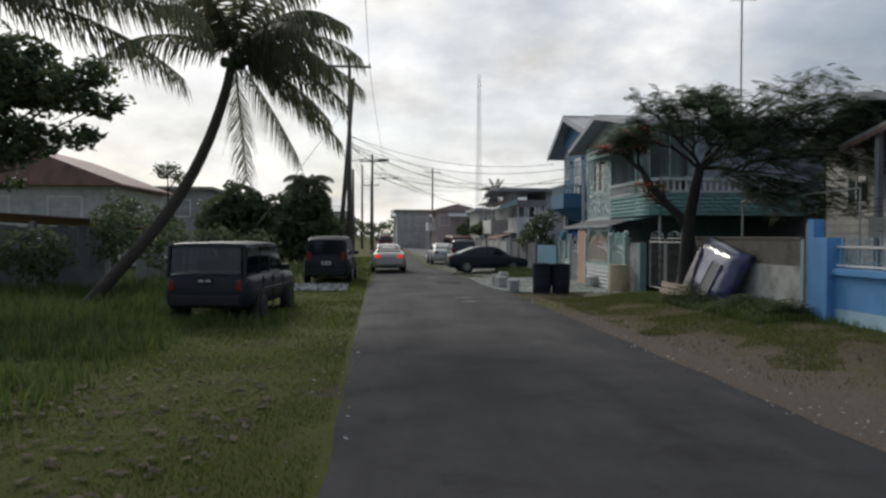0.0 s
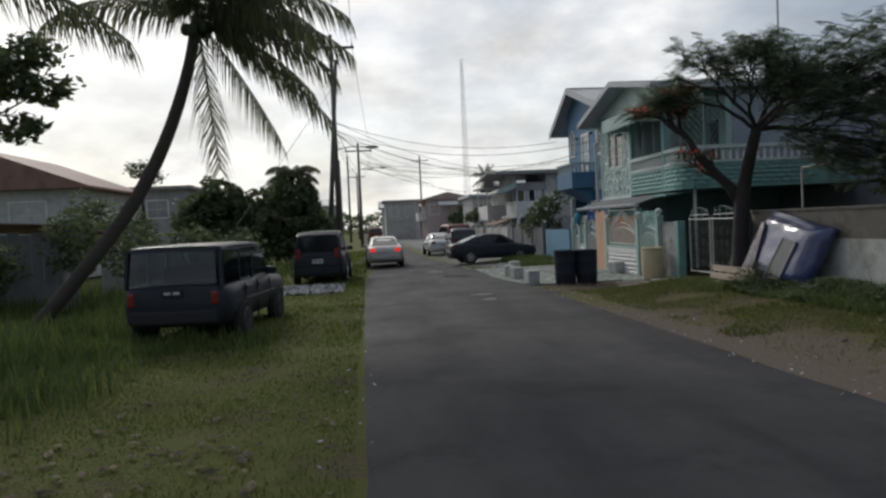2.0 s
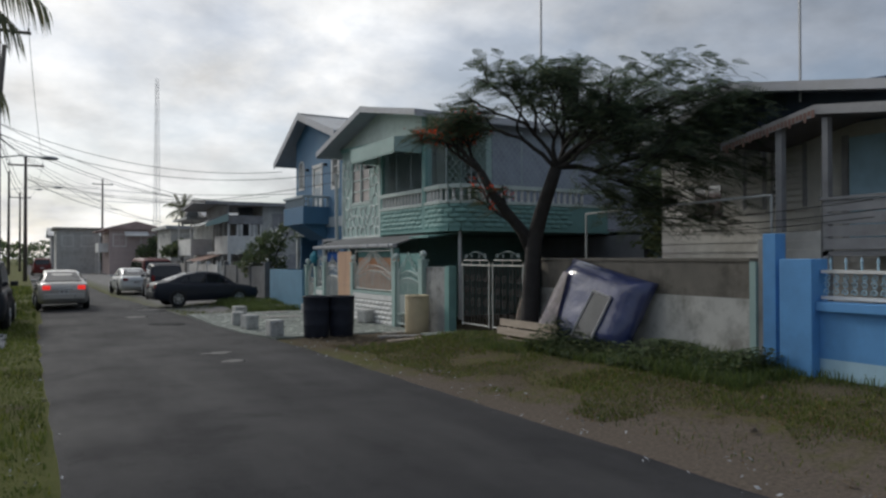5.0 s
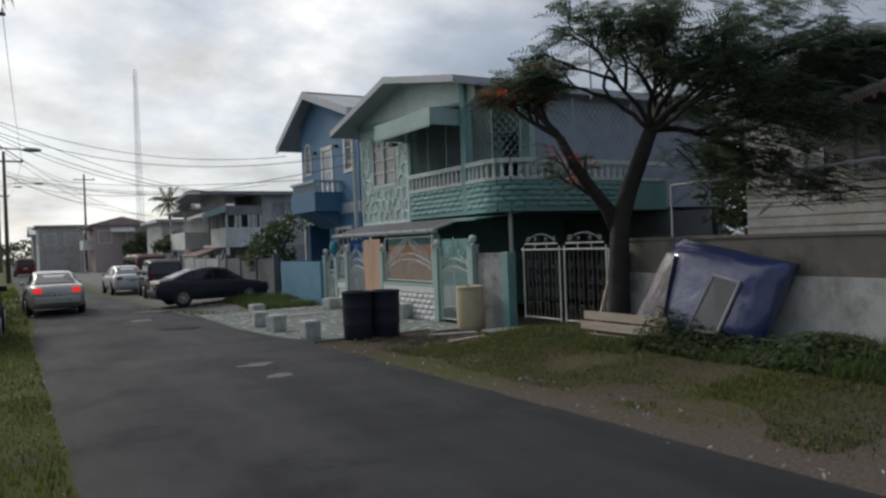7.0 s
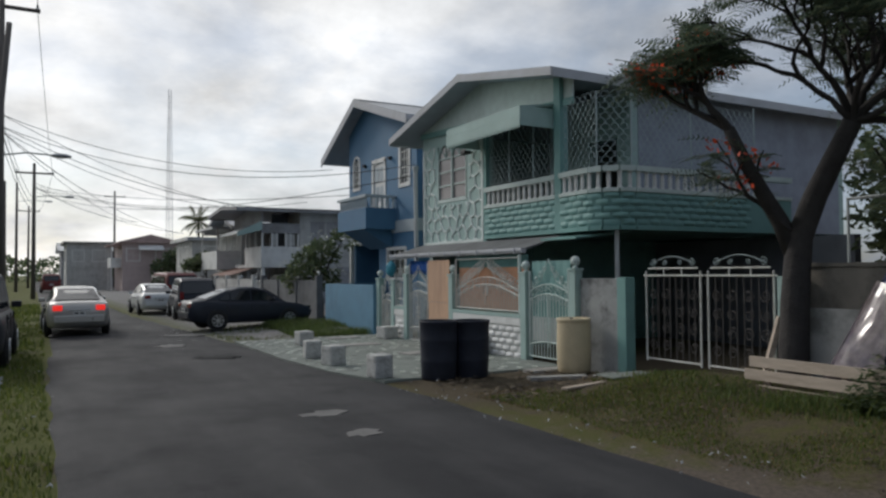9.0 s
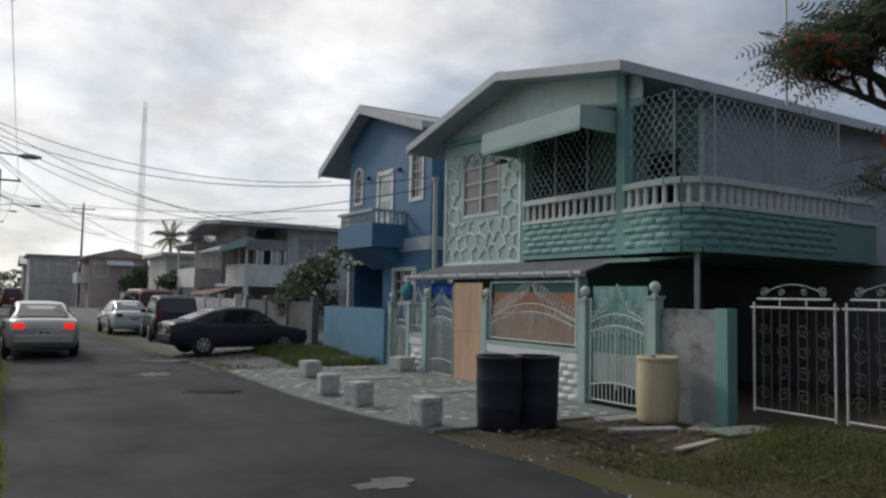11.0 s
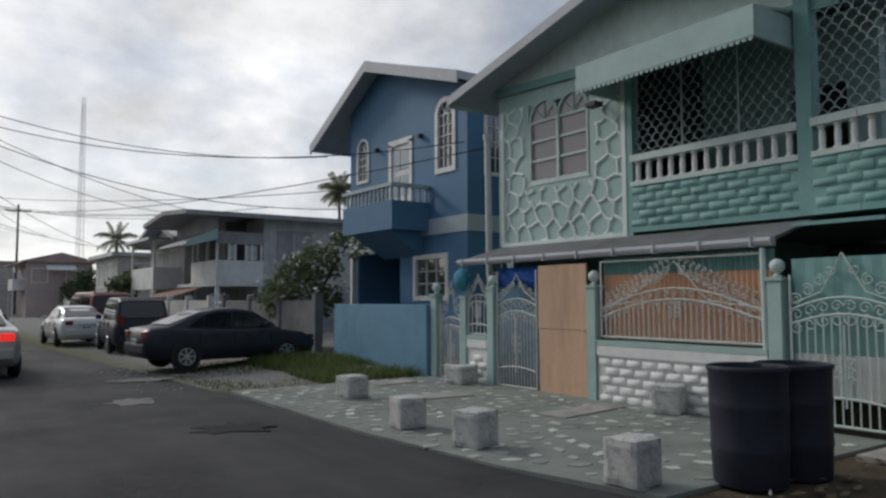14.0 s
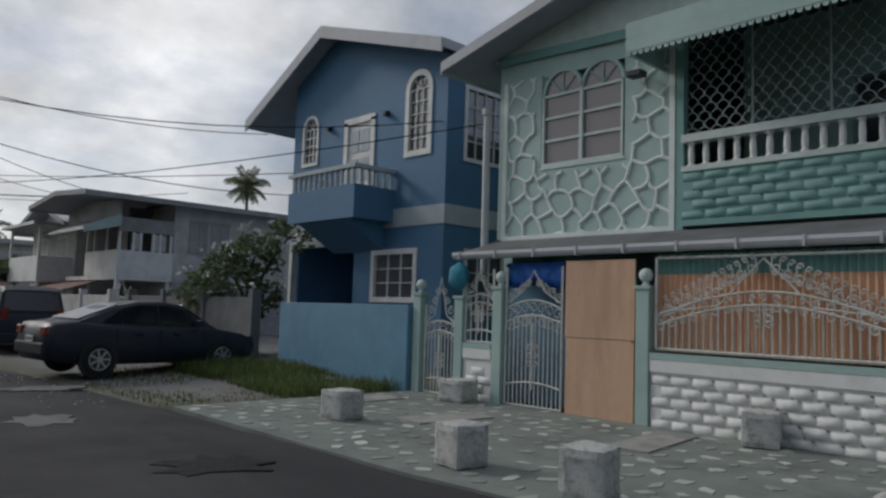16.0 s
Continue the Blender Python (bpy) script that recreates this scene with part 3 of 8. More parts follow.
# ---- houses ----
def gable_roof(parent, y0, y1, ridge_y, x0, x1, z_eave0, z_eave1, z_ridge, material=None, fascia=None, thick=0.10, fascia_h=0.14):
    """A roof whose ridge runs along x; y0 is the nearer eave. Sheets, ridge cap, barge boards along the front rake, eave fascias."""
    material, fascia = material or ROOF, fascia or FASCIA
    for (ya, za) in ((y0, z_eave0), (y1, z_eave1)):
        bm = B()
        n = 46
        # corrugated sheet: ribs run from ridge to eave
        prev = None
        for i in range(n * 2 + 1):
            x = x0 + (x1 - x0) * i / (n * 2)
            d = 0.018 if i % 2 else 0.0
            cur = [bm.verts.new((x, ya, za + d)), bm.verts.new((x, ridge_y, z_ridge + d))]
            if prev:
                bm.faces.new((prev[0], cur[0], cur[1], prev[1]))
            prev = cur
        part("roof_sheet", bm, material, parent, world=True)
        bm = B()
        prism(bm, [(x0 + 0.02, ya, za - 0.01), (x0 + 0.02, ridge_y, z_ridge - 0.01), (x0 + 0.02, ridge_y, z_ridge - thick), (x0 + 0.02, ya, za - thick)], (x1 - x0 - 0.04, 0, 0))
        part("roof_deck", bm, SOFFIT, parent, "grey boarded soffit", world=True)
        bm = B()
        prism(bm, [(x0 - 0.03, ya, za + 0.03), (x0 - 0.03, ridge_y, z_ridge + 0.03), (x0 - 0.03, ridge_y, z_ridge - fascia_h), (x0 - 0.03, ya, za - fascia_h)], (0.04, 0, 0))
        part("barge_board", bm, fascia, parent, world=True)
        bm = B()
        s = 1 if ya > ridge_y else -1
        box(bm, x0, ya, za - 0.16, x1, ya + s * 0.03, za + 0.02)
        part("fascia", bm, fascia, parent, world=True)
    bm = B()
    for s, za, ya in ((-1, z_eave0, y0), (1, z_eave1, y1)):
        k = (z_ridge - za) / abs(ridge_y - ya)
        prism(bm, [(x0 - 0.02, ridge_y, z_ridge + 0.045), (x0 - 0.02, ridge_y + s * 0.2, z_ridge + 0.045 - 0.2 * k), (x0 - 0.02, ridge_y + s * 0.2, z_ridge + 0.03 - 0.2 * k), (x0 - 0.02, ridge_y, z_ridge + 0.03)], (x1 - x0, 0, 0))
    part("ridge_cap", bm, material, parent, world=True)


def wall_with_holes(bm, axis, at, thick, a0, a1, z0, z1, holes=()):
    """An upright wall along y (axis 'x', at x = at) or along x (axis 'y'), with rectangular openings (a0, a1, z0, z1)."""
    cuts = sorted({a0, a1, *(v for h in holes for v in h[:2])})
    levels = sorted({z0, z1, *(min(z1, max(z0, v)) for h in holes for v in h[2:])})
    for u, v in zip(cuts, cuts[1:]):
        for p, q in zip(levels, levels[1:]):
            if any(h[0] <= u + 1e-6 and h[1] >= v - 1e-6 and h[2] <= p + 1e-6 and h[3] >= q - 1e-6 for h in holes):
                continue
            if axis == "x": box(bm, at, u, p, at + thick, v, q)
            else: box(bm, u, at, p, v, at + thick, q)
    bmesh.ops.remove_doubles(bm, verts=bm.verts[:], dist=0.0005)
    return bm


def window_x(parent, x, y0, y1, z0, z1, cols, rows, frame_mat=None, glass_mat=None, arch=False, surround=0.09, depth=0.10, name="window"):
    """A window in a wall that faces -x: surround, sash bars, pane set back. arch: a round head above z1."""
    frame_mat, glass_mat = frame_mat or WHITE, glass_mat or GLASS
    yc, r = (y0 + y1) / 2, (y1 - y0) / 2
    w = part(name, box(B(), x - 0.03, y0 - surround, z0 - surround, x + 0.06, y1 + surround, z0), frame_mat, parent, world=True)
    for a, b in ((y0 - surround, y0), (y1, y1 + surround)):
        part("window_jamb", box(B(), x - 0.03, a, z0, x + 0.06, b, z1), frame_mat, w, world=True)
    bm = B()
    if arch:
        n = 14
        for i in range(n):
            t0, t1 = math.pi * i / n, math.pi * (i + 1) / n
            pts = [(x - 0.03, yc + q * math.cos(t), z1 + q * math.sin(t)) for q, t in ((r, t0), (r + surround, t0), (r + surround, t1), (r, t1))]
            prism(bm, pts, (0.09, 0, 0))
    else:
        box(bm, x - 0.03, y0 - surround, z1, x + 0.06, y1 + surround, z1 + surround)
    bmesh.ops.remove_doubles(bm, verts=bm.verts[:], dist=0.0005)
    part("window_head", bm, frame_mat, w, world=True)
    for i in range(1, cols):
        y = y0 + (y1 - y0) * i / cols
        part("glazing_bar", box(B(), x + 0.01, y - 0.010, z0, x + 0.045, y + 0.010, z1), frame_mat, w, world=True)
    for i in range(1, rows + (1 if arch else 0)):
        z = z0 + (z1 - z0) * i / rows
        part("glazing_bar", box(B(), x + 0.008, y0, z - 0.010, x + 0.047, y1, z + 0.010), frame_mat, w, world=True)
    if arch:
        for t in (math.pi * 0.28, math.pi * 0.5, math.pi * 0.72):
            c = Vector((x + 0.028, yc, z1))
            part("glazing_bar", tube(B(), [c, c + Vector((0, r * math.cos(t), r * math.sin(t)))], 0.014, 4), frame_mat, w, world=True)
    bm = B()
    pts = [(x + 0.05, y0, z0), (x + 0.05, y1, z0)]
    if arch:
        pts += [(x + 0.05, yc + r * math.cos(math.pi * i / 12), z1 + r * math.sin(math.pi * i / 12)) for i in range(13)]
    else:
        pts += [(x + 0.05, y1, z1), (x + 0.05, y0, z1)]
    prism(bm, pts, (0.012, 0, 0))
    part("pane", bm, glass_mat, w, world=True)
    return w


def window_y(parent, y, x0, x1, z0, z1, cols, rows, frame_mat=None, glass_mat=None, surround=0.08):
    """A window in a wall that faces -y."""
    frame_mat, glass_mat = frame_mat or WHITE, glass_mat or GLASS
    w = part("window", box(B(), x0 - surround, y - 0.03, z0 - surround, x1 + surround, y + 0.05, z0), frame_mat, parent, world=True)
    part("window_head", box(B(), x0 - surround, y - 0.03, z1, x1 + surround, y + 0.05, z1 + surround), frame_mat, w, world=True)
    for a, b in ((x0 - surround, x0), (x1, x1 + surround)):
        part("window_jamb", box(B(), a, y - 0.03, z0, b, y + 0.05, z1), frame_mat, w, world=True)
    for i in range(1, cols):
        x = x0 + (x1 - x0) * i / cols
        part("glazing_bar", box(B(), x - 0.010, y + 0.0, z0, x + 0.010, y + 0.034, z1), frame_mat, w, world=True)
    for i in range(1, rows):
        z = z0 + (z1 - z0) * i / rows
        part("glazing_bar", box(B(), x0, y - 0.002, z - 0.010, x1, y + 0.032, z + 0.010), frame_mat, w, world=True)
    part("pane", box(B(), x0, y + 0.035, z0, x1, y + 0.047, z1), glass_mat, w, world=True)
    return w


BALUSTER = [(0.055, 0.0), (0.055, 0.025), (0.030, 0.045), (0.038, 0.08), (0.040, 0.20), (0.034, 0.29), (0.030, 0.32), (0.052, 0.345), (0.052, 0.37)]


def baluster_mesh(height, material):
    bm = lathe(B(), [(r, z * height / 0.37) for r, z in BALUSTER], 10)
    me = bpy.data.meshes.new("baluster")
    bm.to_mesh(me); bm.free()
    me.materials.append(material)
    me.polygons.foreach_set("use_smooth", [True] * len(me.polygons))
    return me


def shared(name, me, parent, at, rz=0.0, scale=(1, 1, 1)):
    """A piece that shares its mesh with others of its kind; at is in the world."""
    ob = new(name, me)
    ob.parent = parent
    ob.matrix_basis = PLACE[parent.name].inverted() @ (pose(*at, 0, 0, rz) @ Matrix.Diagonal((*scale, 1)))
    return ob


def pad_mesh(name, w, h, d, material):
    """A rough-faced stone of a split-face wall: a raised pillow on the y-z plane that bulges to -x."""
    bm = B()
    rows, cols = 4, 5
    grid = [[None] * (cols + 1) for _ in range(rows + 1)]
    for i in range(rows + 1):
        for j in range(cols + 1):
            u, v = j / cols * 2 - 1, i / rows * 2 - 1
            e = (1 - u ** 4) * (1 - v ** 4)
            grid[i][j] = bm.verts.new((-d * e, w / 2 * u, h / 2 * v))
    for i in range(rows):
        for j in range(cols):
            bm.faces.new((grid[i][j], grid[i + 1][j], grid[i + 1][j + 1], grid[i][j + 1]))
    me = bpy.data.meshes.new(name)
    bm.to_mesh(me); bm.free()
    me.materials.append(material)
    me.polygons.foreach_set("use_smooth", [True] * len(me.polygons))
    return me


def scale_screen(bm, origin, u, v, width, height, pitch=0.165, r=0.006):
    """A fish-scale grille of overlapping wire arcs on a plane."""
    o, u, v = Vector(origin), Vector(u), Vector(v)
    rows = int(height / (pitch * 0.62))
    cols = int(width / pitch) + 1
    for i in range(rows):
        for j in range(-1, cols):
            cx = (j + (0.5 if i % 2 else 0.0) + 0.5) * pitch
            cz = i * pitch * 0.62
            pts = []
            for k in range(6):
                t = math.pi * k / 5
                a, b = cx + pitch / 2 * math.cos(t), cz + pitch * 0.62 * math.sin(t)
                if -0.01 <= a <= width + 0.01 and b <= height:
                    pts.append(o + u * a + v * b)
            if len(pts) > 1:
                tube(bm, pts, r, 3, cap=False)
    return bm


def green_house():
    h = thing("house", (8.5, 24.0, 0.0), "two-storey mint and teal house with balcony, grilles and low gable roof", "house")
    X = 8.54
    # walls: upper storey front with the big window, sides, rear; lower storey set back, its back wall dark with painted
    # shade
    bm = B()
    wall_with_holes(bm, "x", X + 0.04, 0.18, 26.80, 30.0, 2.45, 5.45, [(27.66, 29.06, 3.55, 4.92)])
    part("front_wall", bm, MINT, h, world=True)
    bm = B()
    prism(bm, [(X + 0.04, 26.8, 5.45), (X + 0.04, 30.0, 5.45), (X + 0.04, 30.0, 5.52), (X + 0.04, 27.0, 6.12)], (0.18, 0, 0))
    part("gable_wall", bm, MINT, h, world=True)
    bm = B()
    box(bm, X + 0.22, 29.82, 0.0, 17.5, 30.0, 5.5)
    part("north_wall", bm, MINT, h, world=True)
    bm = B()
    box(bm, 10.4, 26.6, 2.45, 17.5, 26.78, 5.6)
    wall_with_holes(bm, "x", 10.4, 0.18, 23.95, 26.6, 2.6, 5.6, [(24.4, 25.3, 2.6, 4.6)])
    part("balcony_wall", bm, MINT, h, world=True)
    # south wall: shade behind the grille is put into the board colour
    bm = B()
    box(bm, 10.6, 23.95, 2.6, 17.5, 24.1, 5.6)
    part("south_wall", bm, LILAC_BOARDS, h, "lilac upper wall, greyed to hold the balcony's shade", world=True)
    part("rear_wall", box(B(), 17.5, 23.95, 0.0, 17.68, 30.0, 5.6), MINT, h, world=True)
    # back wall coloured dark to stand in for shade under the balcony
    part("carport_back_wall", box(B(), 13.4, 21.0, 0.0, 13.6, 29.8, 2.4), PAINTED_SHADE, h, "undercroft back wall, its shade painted as a dark colour", world=True)
    part("ground_floor_wall", box(B(), 9.5, 26.3, 0.0, 9.7, 29.8, 2.44), TEAL, h, "teal wall behind the front grille", world=True)
    part("undercroft_side_wall", box(B(), 9.7, 26.3, 0.0, 13.4, 26.45, 2.44), TEAL, h, world=True)
    # gable infill above the balcony
    bm = B()
    prism(bm, [(X + 0.0, 23.6, 5.05), (X + 0.0, 30.1, 5.36), (X + 0.0, 30.1, 5.44), (X + 0.0, 26.98, 6.15), (X + 0.0, 23.6, 5.52)], (0.036, 0, 0))
    part("gable_board", bm, CREAM_MINT, h, "pale boarded gable", world=True)
    bm = B()
    prism(bm, [(X - 0.03, 23.55, 4.98), (X - 0.03, 30.0, 5.28), (X - 0.03, 30.0, 5.42), (X - 0.03, 23.55, 5.12)], (0.028, 0, 0))
    part("gable_trim", bm, TEAL, h, world=True)
    gable_roof(h, 23.45, 30.74, 26.98, 7.93, 18.2, 5.58, 5.34, 6.25)
    # corner post of the balcony
    part("balcony_post", box(B(), X - 0.10, 23.88, 2.46, X + 0.10, 24.08, 5.6, 0.01), TEAL, h, world=True)
    part("panel_post", box(B(), X - 0.04, 26.72, 2.40, X + 0.08, 26.86, 4.9), TEAL, h, world=True)
    # balcony line: straight along the front, round the corner, then along the south side
    line = [(X - 0.02, 26.72), (X - 0.02, 24.08)]
    bow = [(X - 0.06, 23.88), (X - 0.12, 23.3), (X - 0.12, 22.95), (X - 0.04, 22.70), (X + 0.16, 22.50), (X + 0.45, 22.42)]
    south = [(X + 0.45, 22.42), (13.4, 22.42)]
    floor_pts = [(13.4, 22.44), (13.4, 26.6), (X + 0.06, 26.6), (X + 0.06, 24.0)] + [(x + 0.05, y + 0.02) for x, y in bow]
    bm = B()
    prism(bm, [(x, y, 2.46) for x, y in floor_pts], (0, 0, 0.16))
    part("balcony_floor", bm, TEAL, h, world=True)
    upper_floor = box(B(), X + 0.22, 26.6, 2.44, 17.5, 29.82, 2.6)
    part("upper_floor", upper_floor, TEAL, h, world=True)

    def along(path, z0, z1, t, name, material, label=""):
        bm = B()
        for (xa, ya), (xb, yb) in zip(path, path[1:]):
            d = Vector((xb - xa, yb - ya, 0)); n = Vector((d.y, -d.x, 0)).normalized() * t / 2
            a, b = Vector((xa, ya, 0)), Vector((xb, yb, 0))
            pts = [a - n, b - n, b + n, a + n]
            prism(bm, [(p.x, p.y, z0) for p in pts], (0, 0, z1 - z0))
        return part(name, bm, material, h, label, world=True)
    aprons = []
    for path in (line, bow + south[1:]):
        aprons.append(along(path, 2.52, 3.16, 0.10, "balcony_apron", TEAL))
        along(path, 3.16, 3.23, 0.16, "bottom_rail", CREAM_MINT)
        along(path, 3.54, 3.64, 0.17, "top_rail", CREAM_MINT)
        along(path, 2.46, 2.53, 0.16, "apron_base", TEAL)
    me = baluster_mesh(0.31, WHITE)
    pad = pad_mesh("shell_pad", 0.29, 0.105, 0.034, TEAL)
    def march(path, spacing):
        left = spacing / 2
        for (xa, ya), (xb, yb) in zip(path, path[1:]):
            a, b = Vector((xa, ya)), Vector((xb, yb))
            L = (b - a).length; s = left
            while s < L:
                yield a + (b - a) * s / L, math.degrees(math.atan2((b - a).x, -(b - a).y))
                s += spacing
            left = s - L
    for path in (line, bow + south[1:]):
        for p, ang in march(path, 0.20):
            if p.x < 12.6:
                shared("baluster", me, h, (p.x, p.y, 3.23), random.uniform(0, 90))
    for path, apron in ((line, aprons[0]), (bow + south[1:], aprons[1])):
        for row in range(5):
            shifted = [Vector(path[0])] + [Vector(q) for q in path[1:]]
            for k, (p, ang) in enumerate(march([tuple(q) for q in shifted], 0.30)):
                if p.x > 12.0: continue
                t = radians(ang)
                off = 0.15 if row % 2 else 0.0
                n = Vector((-math.cos(t), -math.sin(t)))
                q = p + n * 0.05 + Vector((math.sin(t), -math.cos(t))) * off
                if q.y > 26.66 or (path is line and q.y < 24.15): continue
                shared("shell_pad", pad, apron, (q.x, q.y, 2.60 + row * 0.122 + random.uniform(-0.008, 0.008)), ang, (random.uniform(0.6, 1.15), random.uniform(0.85, 1.08), random.uniform(0.85, 1.15)))
    # fish-scale grilles over the rail
    bm = B()
    scale_screen(bm, (X + 0.03, 26.72, 3.64), (0, -1, 0), (0, 0, 1), 2.66, 1.34)
    tube(bm, [(X + 0.03, 26.72, 4.98), (X + 0.03, 24.06, 4.98)], 0.012, 4)
    for y in (25.85, 24.95):
        tube(bm, [(X + 0.03, y, 3.64), (X + 0.03, y, 4.98)], 0.014, 4)
    part("front_grille", bm, GRILLE, h, "pale fish-scale iron grille", world=True)
    bm = B()
    scale_screen(bm, (X - 0.02, 23.88, 3.64), (-0.06, -0.998, 0), (0, 0, 1), 1.05, 1.52)
    scale_screen(bm, (X - 0.06, 22.84, 3.64), (0.80, -0.60, 0), (0, 0, 1), 0.62, 1.46)
    scale_screen(bm, (X + 0.45, 22.47, 3.64), (1, 0, 0), (0, 0, 1), 3.4, 1.40)
    for p in ((X - 0.06, 22.84), (X + 0.45, 22.47), (X + 2.0, 22.47), (X + 3.85, 22.47)):
        tube(bm, [(*p, 3.64), (*p, 5.06)], 0.014, 4)
    part("corner_grille", bm, GRILLE, h, "pale fish-scale iron grille", world=True)
    # corner roof edge over the bow of the balcony
    part("awning", awning_mesh(), MINT, h, "mint boarded awning with scalloped edge", world=True)
    # stone-pattern panel round the big window
    panel = part("stone_panel", panel_base(X), MINT, h, "mint render with raised crazy-paving ridges", world=True)
    tagged(part("ridge_relief", panel_ridges(X), RIDGE, panel, "pale raised ridges", world=True), kind="stuff")
    part("panel_frame", panel_frame(X), RIDGE, panel, world=True)
    big_window(h, X)
    # lean-to roof over the front grille, with gutter
    bm = B()
    prism(bm, [(7.62, 23.95, 2.16), (8.5, 23.95, 2.42), (8.5, 23.95, 2.38), (7.62, 23.95, 2.12)], (0, 5.95, 0))
    part("lean_to_roof", bm, FENCE_GREY, h, world=True)
    bm = B()
    prism(bm, [(8.0, 22.9, 2.34), (9.4, 22.9, 2.50), (9.4, 22.9, 2.46), (8.0, 22.9, 2.30)], (0, 1.05, 0))
    part("side_lean_to", bm, TEAL, h, world=True)
    bm = B()
    prof = [(7.62, 2.16), (7.51, 2.16), (7.50, 2.12), (7.52, 2.08), (7.55, 2.06), (7.62, 2.06)]
    prism(bm, [(x, 23.92, z) for x, z in prof], (0, 6.0, 0))
    for i in range(9):
        y = 24.15 + i * 0.7
        box(bm, 7.49, y, 2.05, 7.6, y + 0.025, 2.17)
    part("gutter", bm, FASCIA, h, "white roof gutter with brackets", world=True)
    bm = B()
    tube(bm, [(7.56, 24.05, 2.04), (7.57, 24.05, 0.75)], 0.035, 8)
    part("downpipe", bm, CREAM_MINT, h, world=True)
    bm = B()
    tube(bm, [(8.75, 22.62, 0.25), (8.75, 22.62, 2.46)], 0.045, 8)
    part("balcony_support", bm, PVC, h, "grey steel support post", world=True)
    bm = B()
    tube(bm, [(8.42, 30.12, 1.9), (8.40, 30.12, 4.5)], 0.06, 8)
    tube(bm, [(8.40, 30.12, 4.48), (8.40, 30.12, 4.58)], 0.085, 8)
    part("vent_pipe", bm, PVC, h, "grey upright pipe", world=True)
    # floodlight beside the window
    bm = B()
    box(bm, X - 0.32, 27.20, 4.50, X - 0.14, 27.42, 4.58, 0.01)
    tube(bm, [(X + 0.04, 27.31, 4.56), (X - 0.15, 27.31, 4.56)], 0.02, 6)
    part("floodlight", bm, TRIM, h, "small grey floodlight", world=True)
    # television mast on the roof
    bm = B()
    tube(bm, [(11.5, 22.9, 5.2), (11.5, 22.9, 9.4)], 0.03, 6)
    tube(bm, [(11.1, 22.9, 9.35), (12.0, 22.9, 9.38)], 0.012, 4)
    for i in range(7):
        x = 11.15 + i * 0.13
        tube(bm, [(x, 22.65, 9.36), (x, 23.15, 9.36)], 0.007, 3)
    part("television_aerial", bm, STEEL, h, "thin steel aerial mast", world=True)
    return h


def awning_mesh():
    bm = B()
    x, y0, y1 = 7.66, 24.12, 27.05
    # front board, two ends, sloping top, scalloped lower edge
    box(bm, x - 0.02, y0, 4.58, x + 0.02, y1, 4.78)
    box(bm, x - 0.012, y0, 4.785, x + 0.02, y1, 4.97)
    box(bm, x + 0.02, y0 - 0.01, 4.58, 8.6, y0 + 0.03, 4.97)
    box(bm, x + 0.02, y1 - 0.03, 4.58, 8.6, y1 + 0.01, 4.97)
    prism(bm, [(x, y0, 4.97), (8.6, y0, 5.10), (8.6, y0, 5.06), (x, y0, 4.93)], (0, y1 - y0, 0))
    n = 34
    for i in range(n):
        a = y0 + (y1 - y0) * i / n
        b = y0 + (y1 - y0) * (i + 1) / n
        prism(bm, [(x - 0.02, a, 4.59), (x - 0.02, b, 4.59), (x - 0.02, (a + b) / 2 + 0.02, 4.535), (x - 0.02, (a + b) / 2 - 0.02, 4.535)], (0.015, 0, 0))
    return bm


PANEL = (26.88, 29.80, 2.44, 4.95)


def panel_base(X):
    bm = B()
    y0, y1, z0, z1 = PANEL
    wall_with_holes(bm, "x", X - 0.01, 0.045, y0, y1, z0, z1, [(27.62, 29.10, 3.48, z1)])
    return bm


def panel_frame(X):
    bm = B()
    y0, y1, z0, z1 = PANEL
    box(bm, X - 0.05, y0 - 0.04, z0 - 0.05, X + 0.02, y1 + 0.04, z0 + 0.04)
    box(bm, X - 0.05, y0 - 0.04, z0 + 0.04, X + 0.02, y0 + 0.04, z1)
    box(bm, X - 0.05, y1 - 0.04, z0 + 0.04, X + 0.02, y1 + 0.04, z1)
    return bm


def panel_ridges(X):
    """Ridges between irregular cells, from the cells' own corners."""
    rng = random.Random(7)
    y0, y1, z0, z1 = PANEL
    bm = B()
    nx, nz = 8, 8
    dx, dz = (y1 - y0) / nx, (z1 - z0) / nz
    P = {}
    for i in range(nx * 2 + 1):
        for j in range(nz + 1):
            P[i, j] = Vector((X - 0.012, y0 + i * dx / 2 + rng.uniform(-0.20, 0.20) * dx, z0 + j * dz + ((-1) ** (i + j)) * dz * 0.20 + rng.uniform(-0.16, 0.16) * dz))
    def clear(p):
        return y0 <= p.y <= y1 and z0 <= p.z <= z1 and not (27.50 < p.y < 29.20 and p.z > 3.40)
    for (i, j), a in P.items():
        near = [P.get((i + 1, j))]
        if (i + j) % 2 == 0:
            near.append(P.get((i, j + 1)))
        for b in near:
            if b is None:
                continue
            w, run = Vector((0, rng.uniform(-0.035, 0.035), rng.uniform(-0.035, 0.035))), []
            for k in range(9):
                p = a.lerp(b, k / 8) + w * math.sin(math.pi * k / 8)
                if clear(p):
                    run.append(p)
            if len(run) > 2:
                tube(bm, run, 0.030, 6)
    return bm


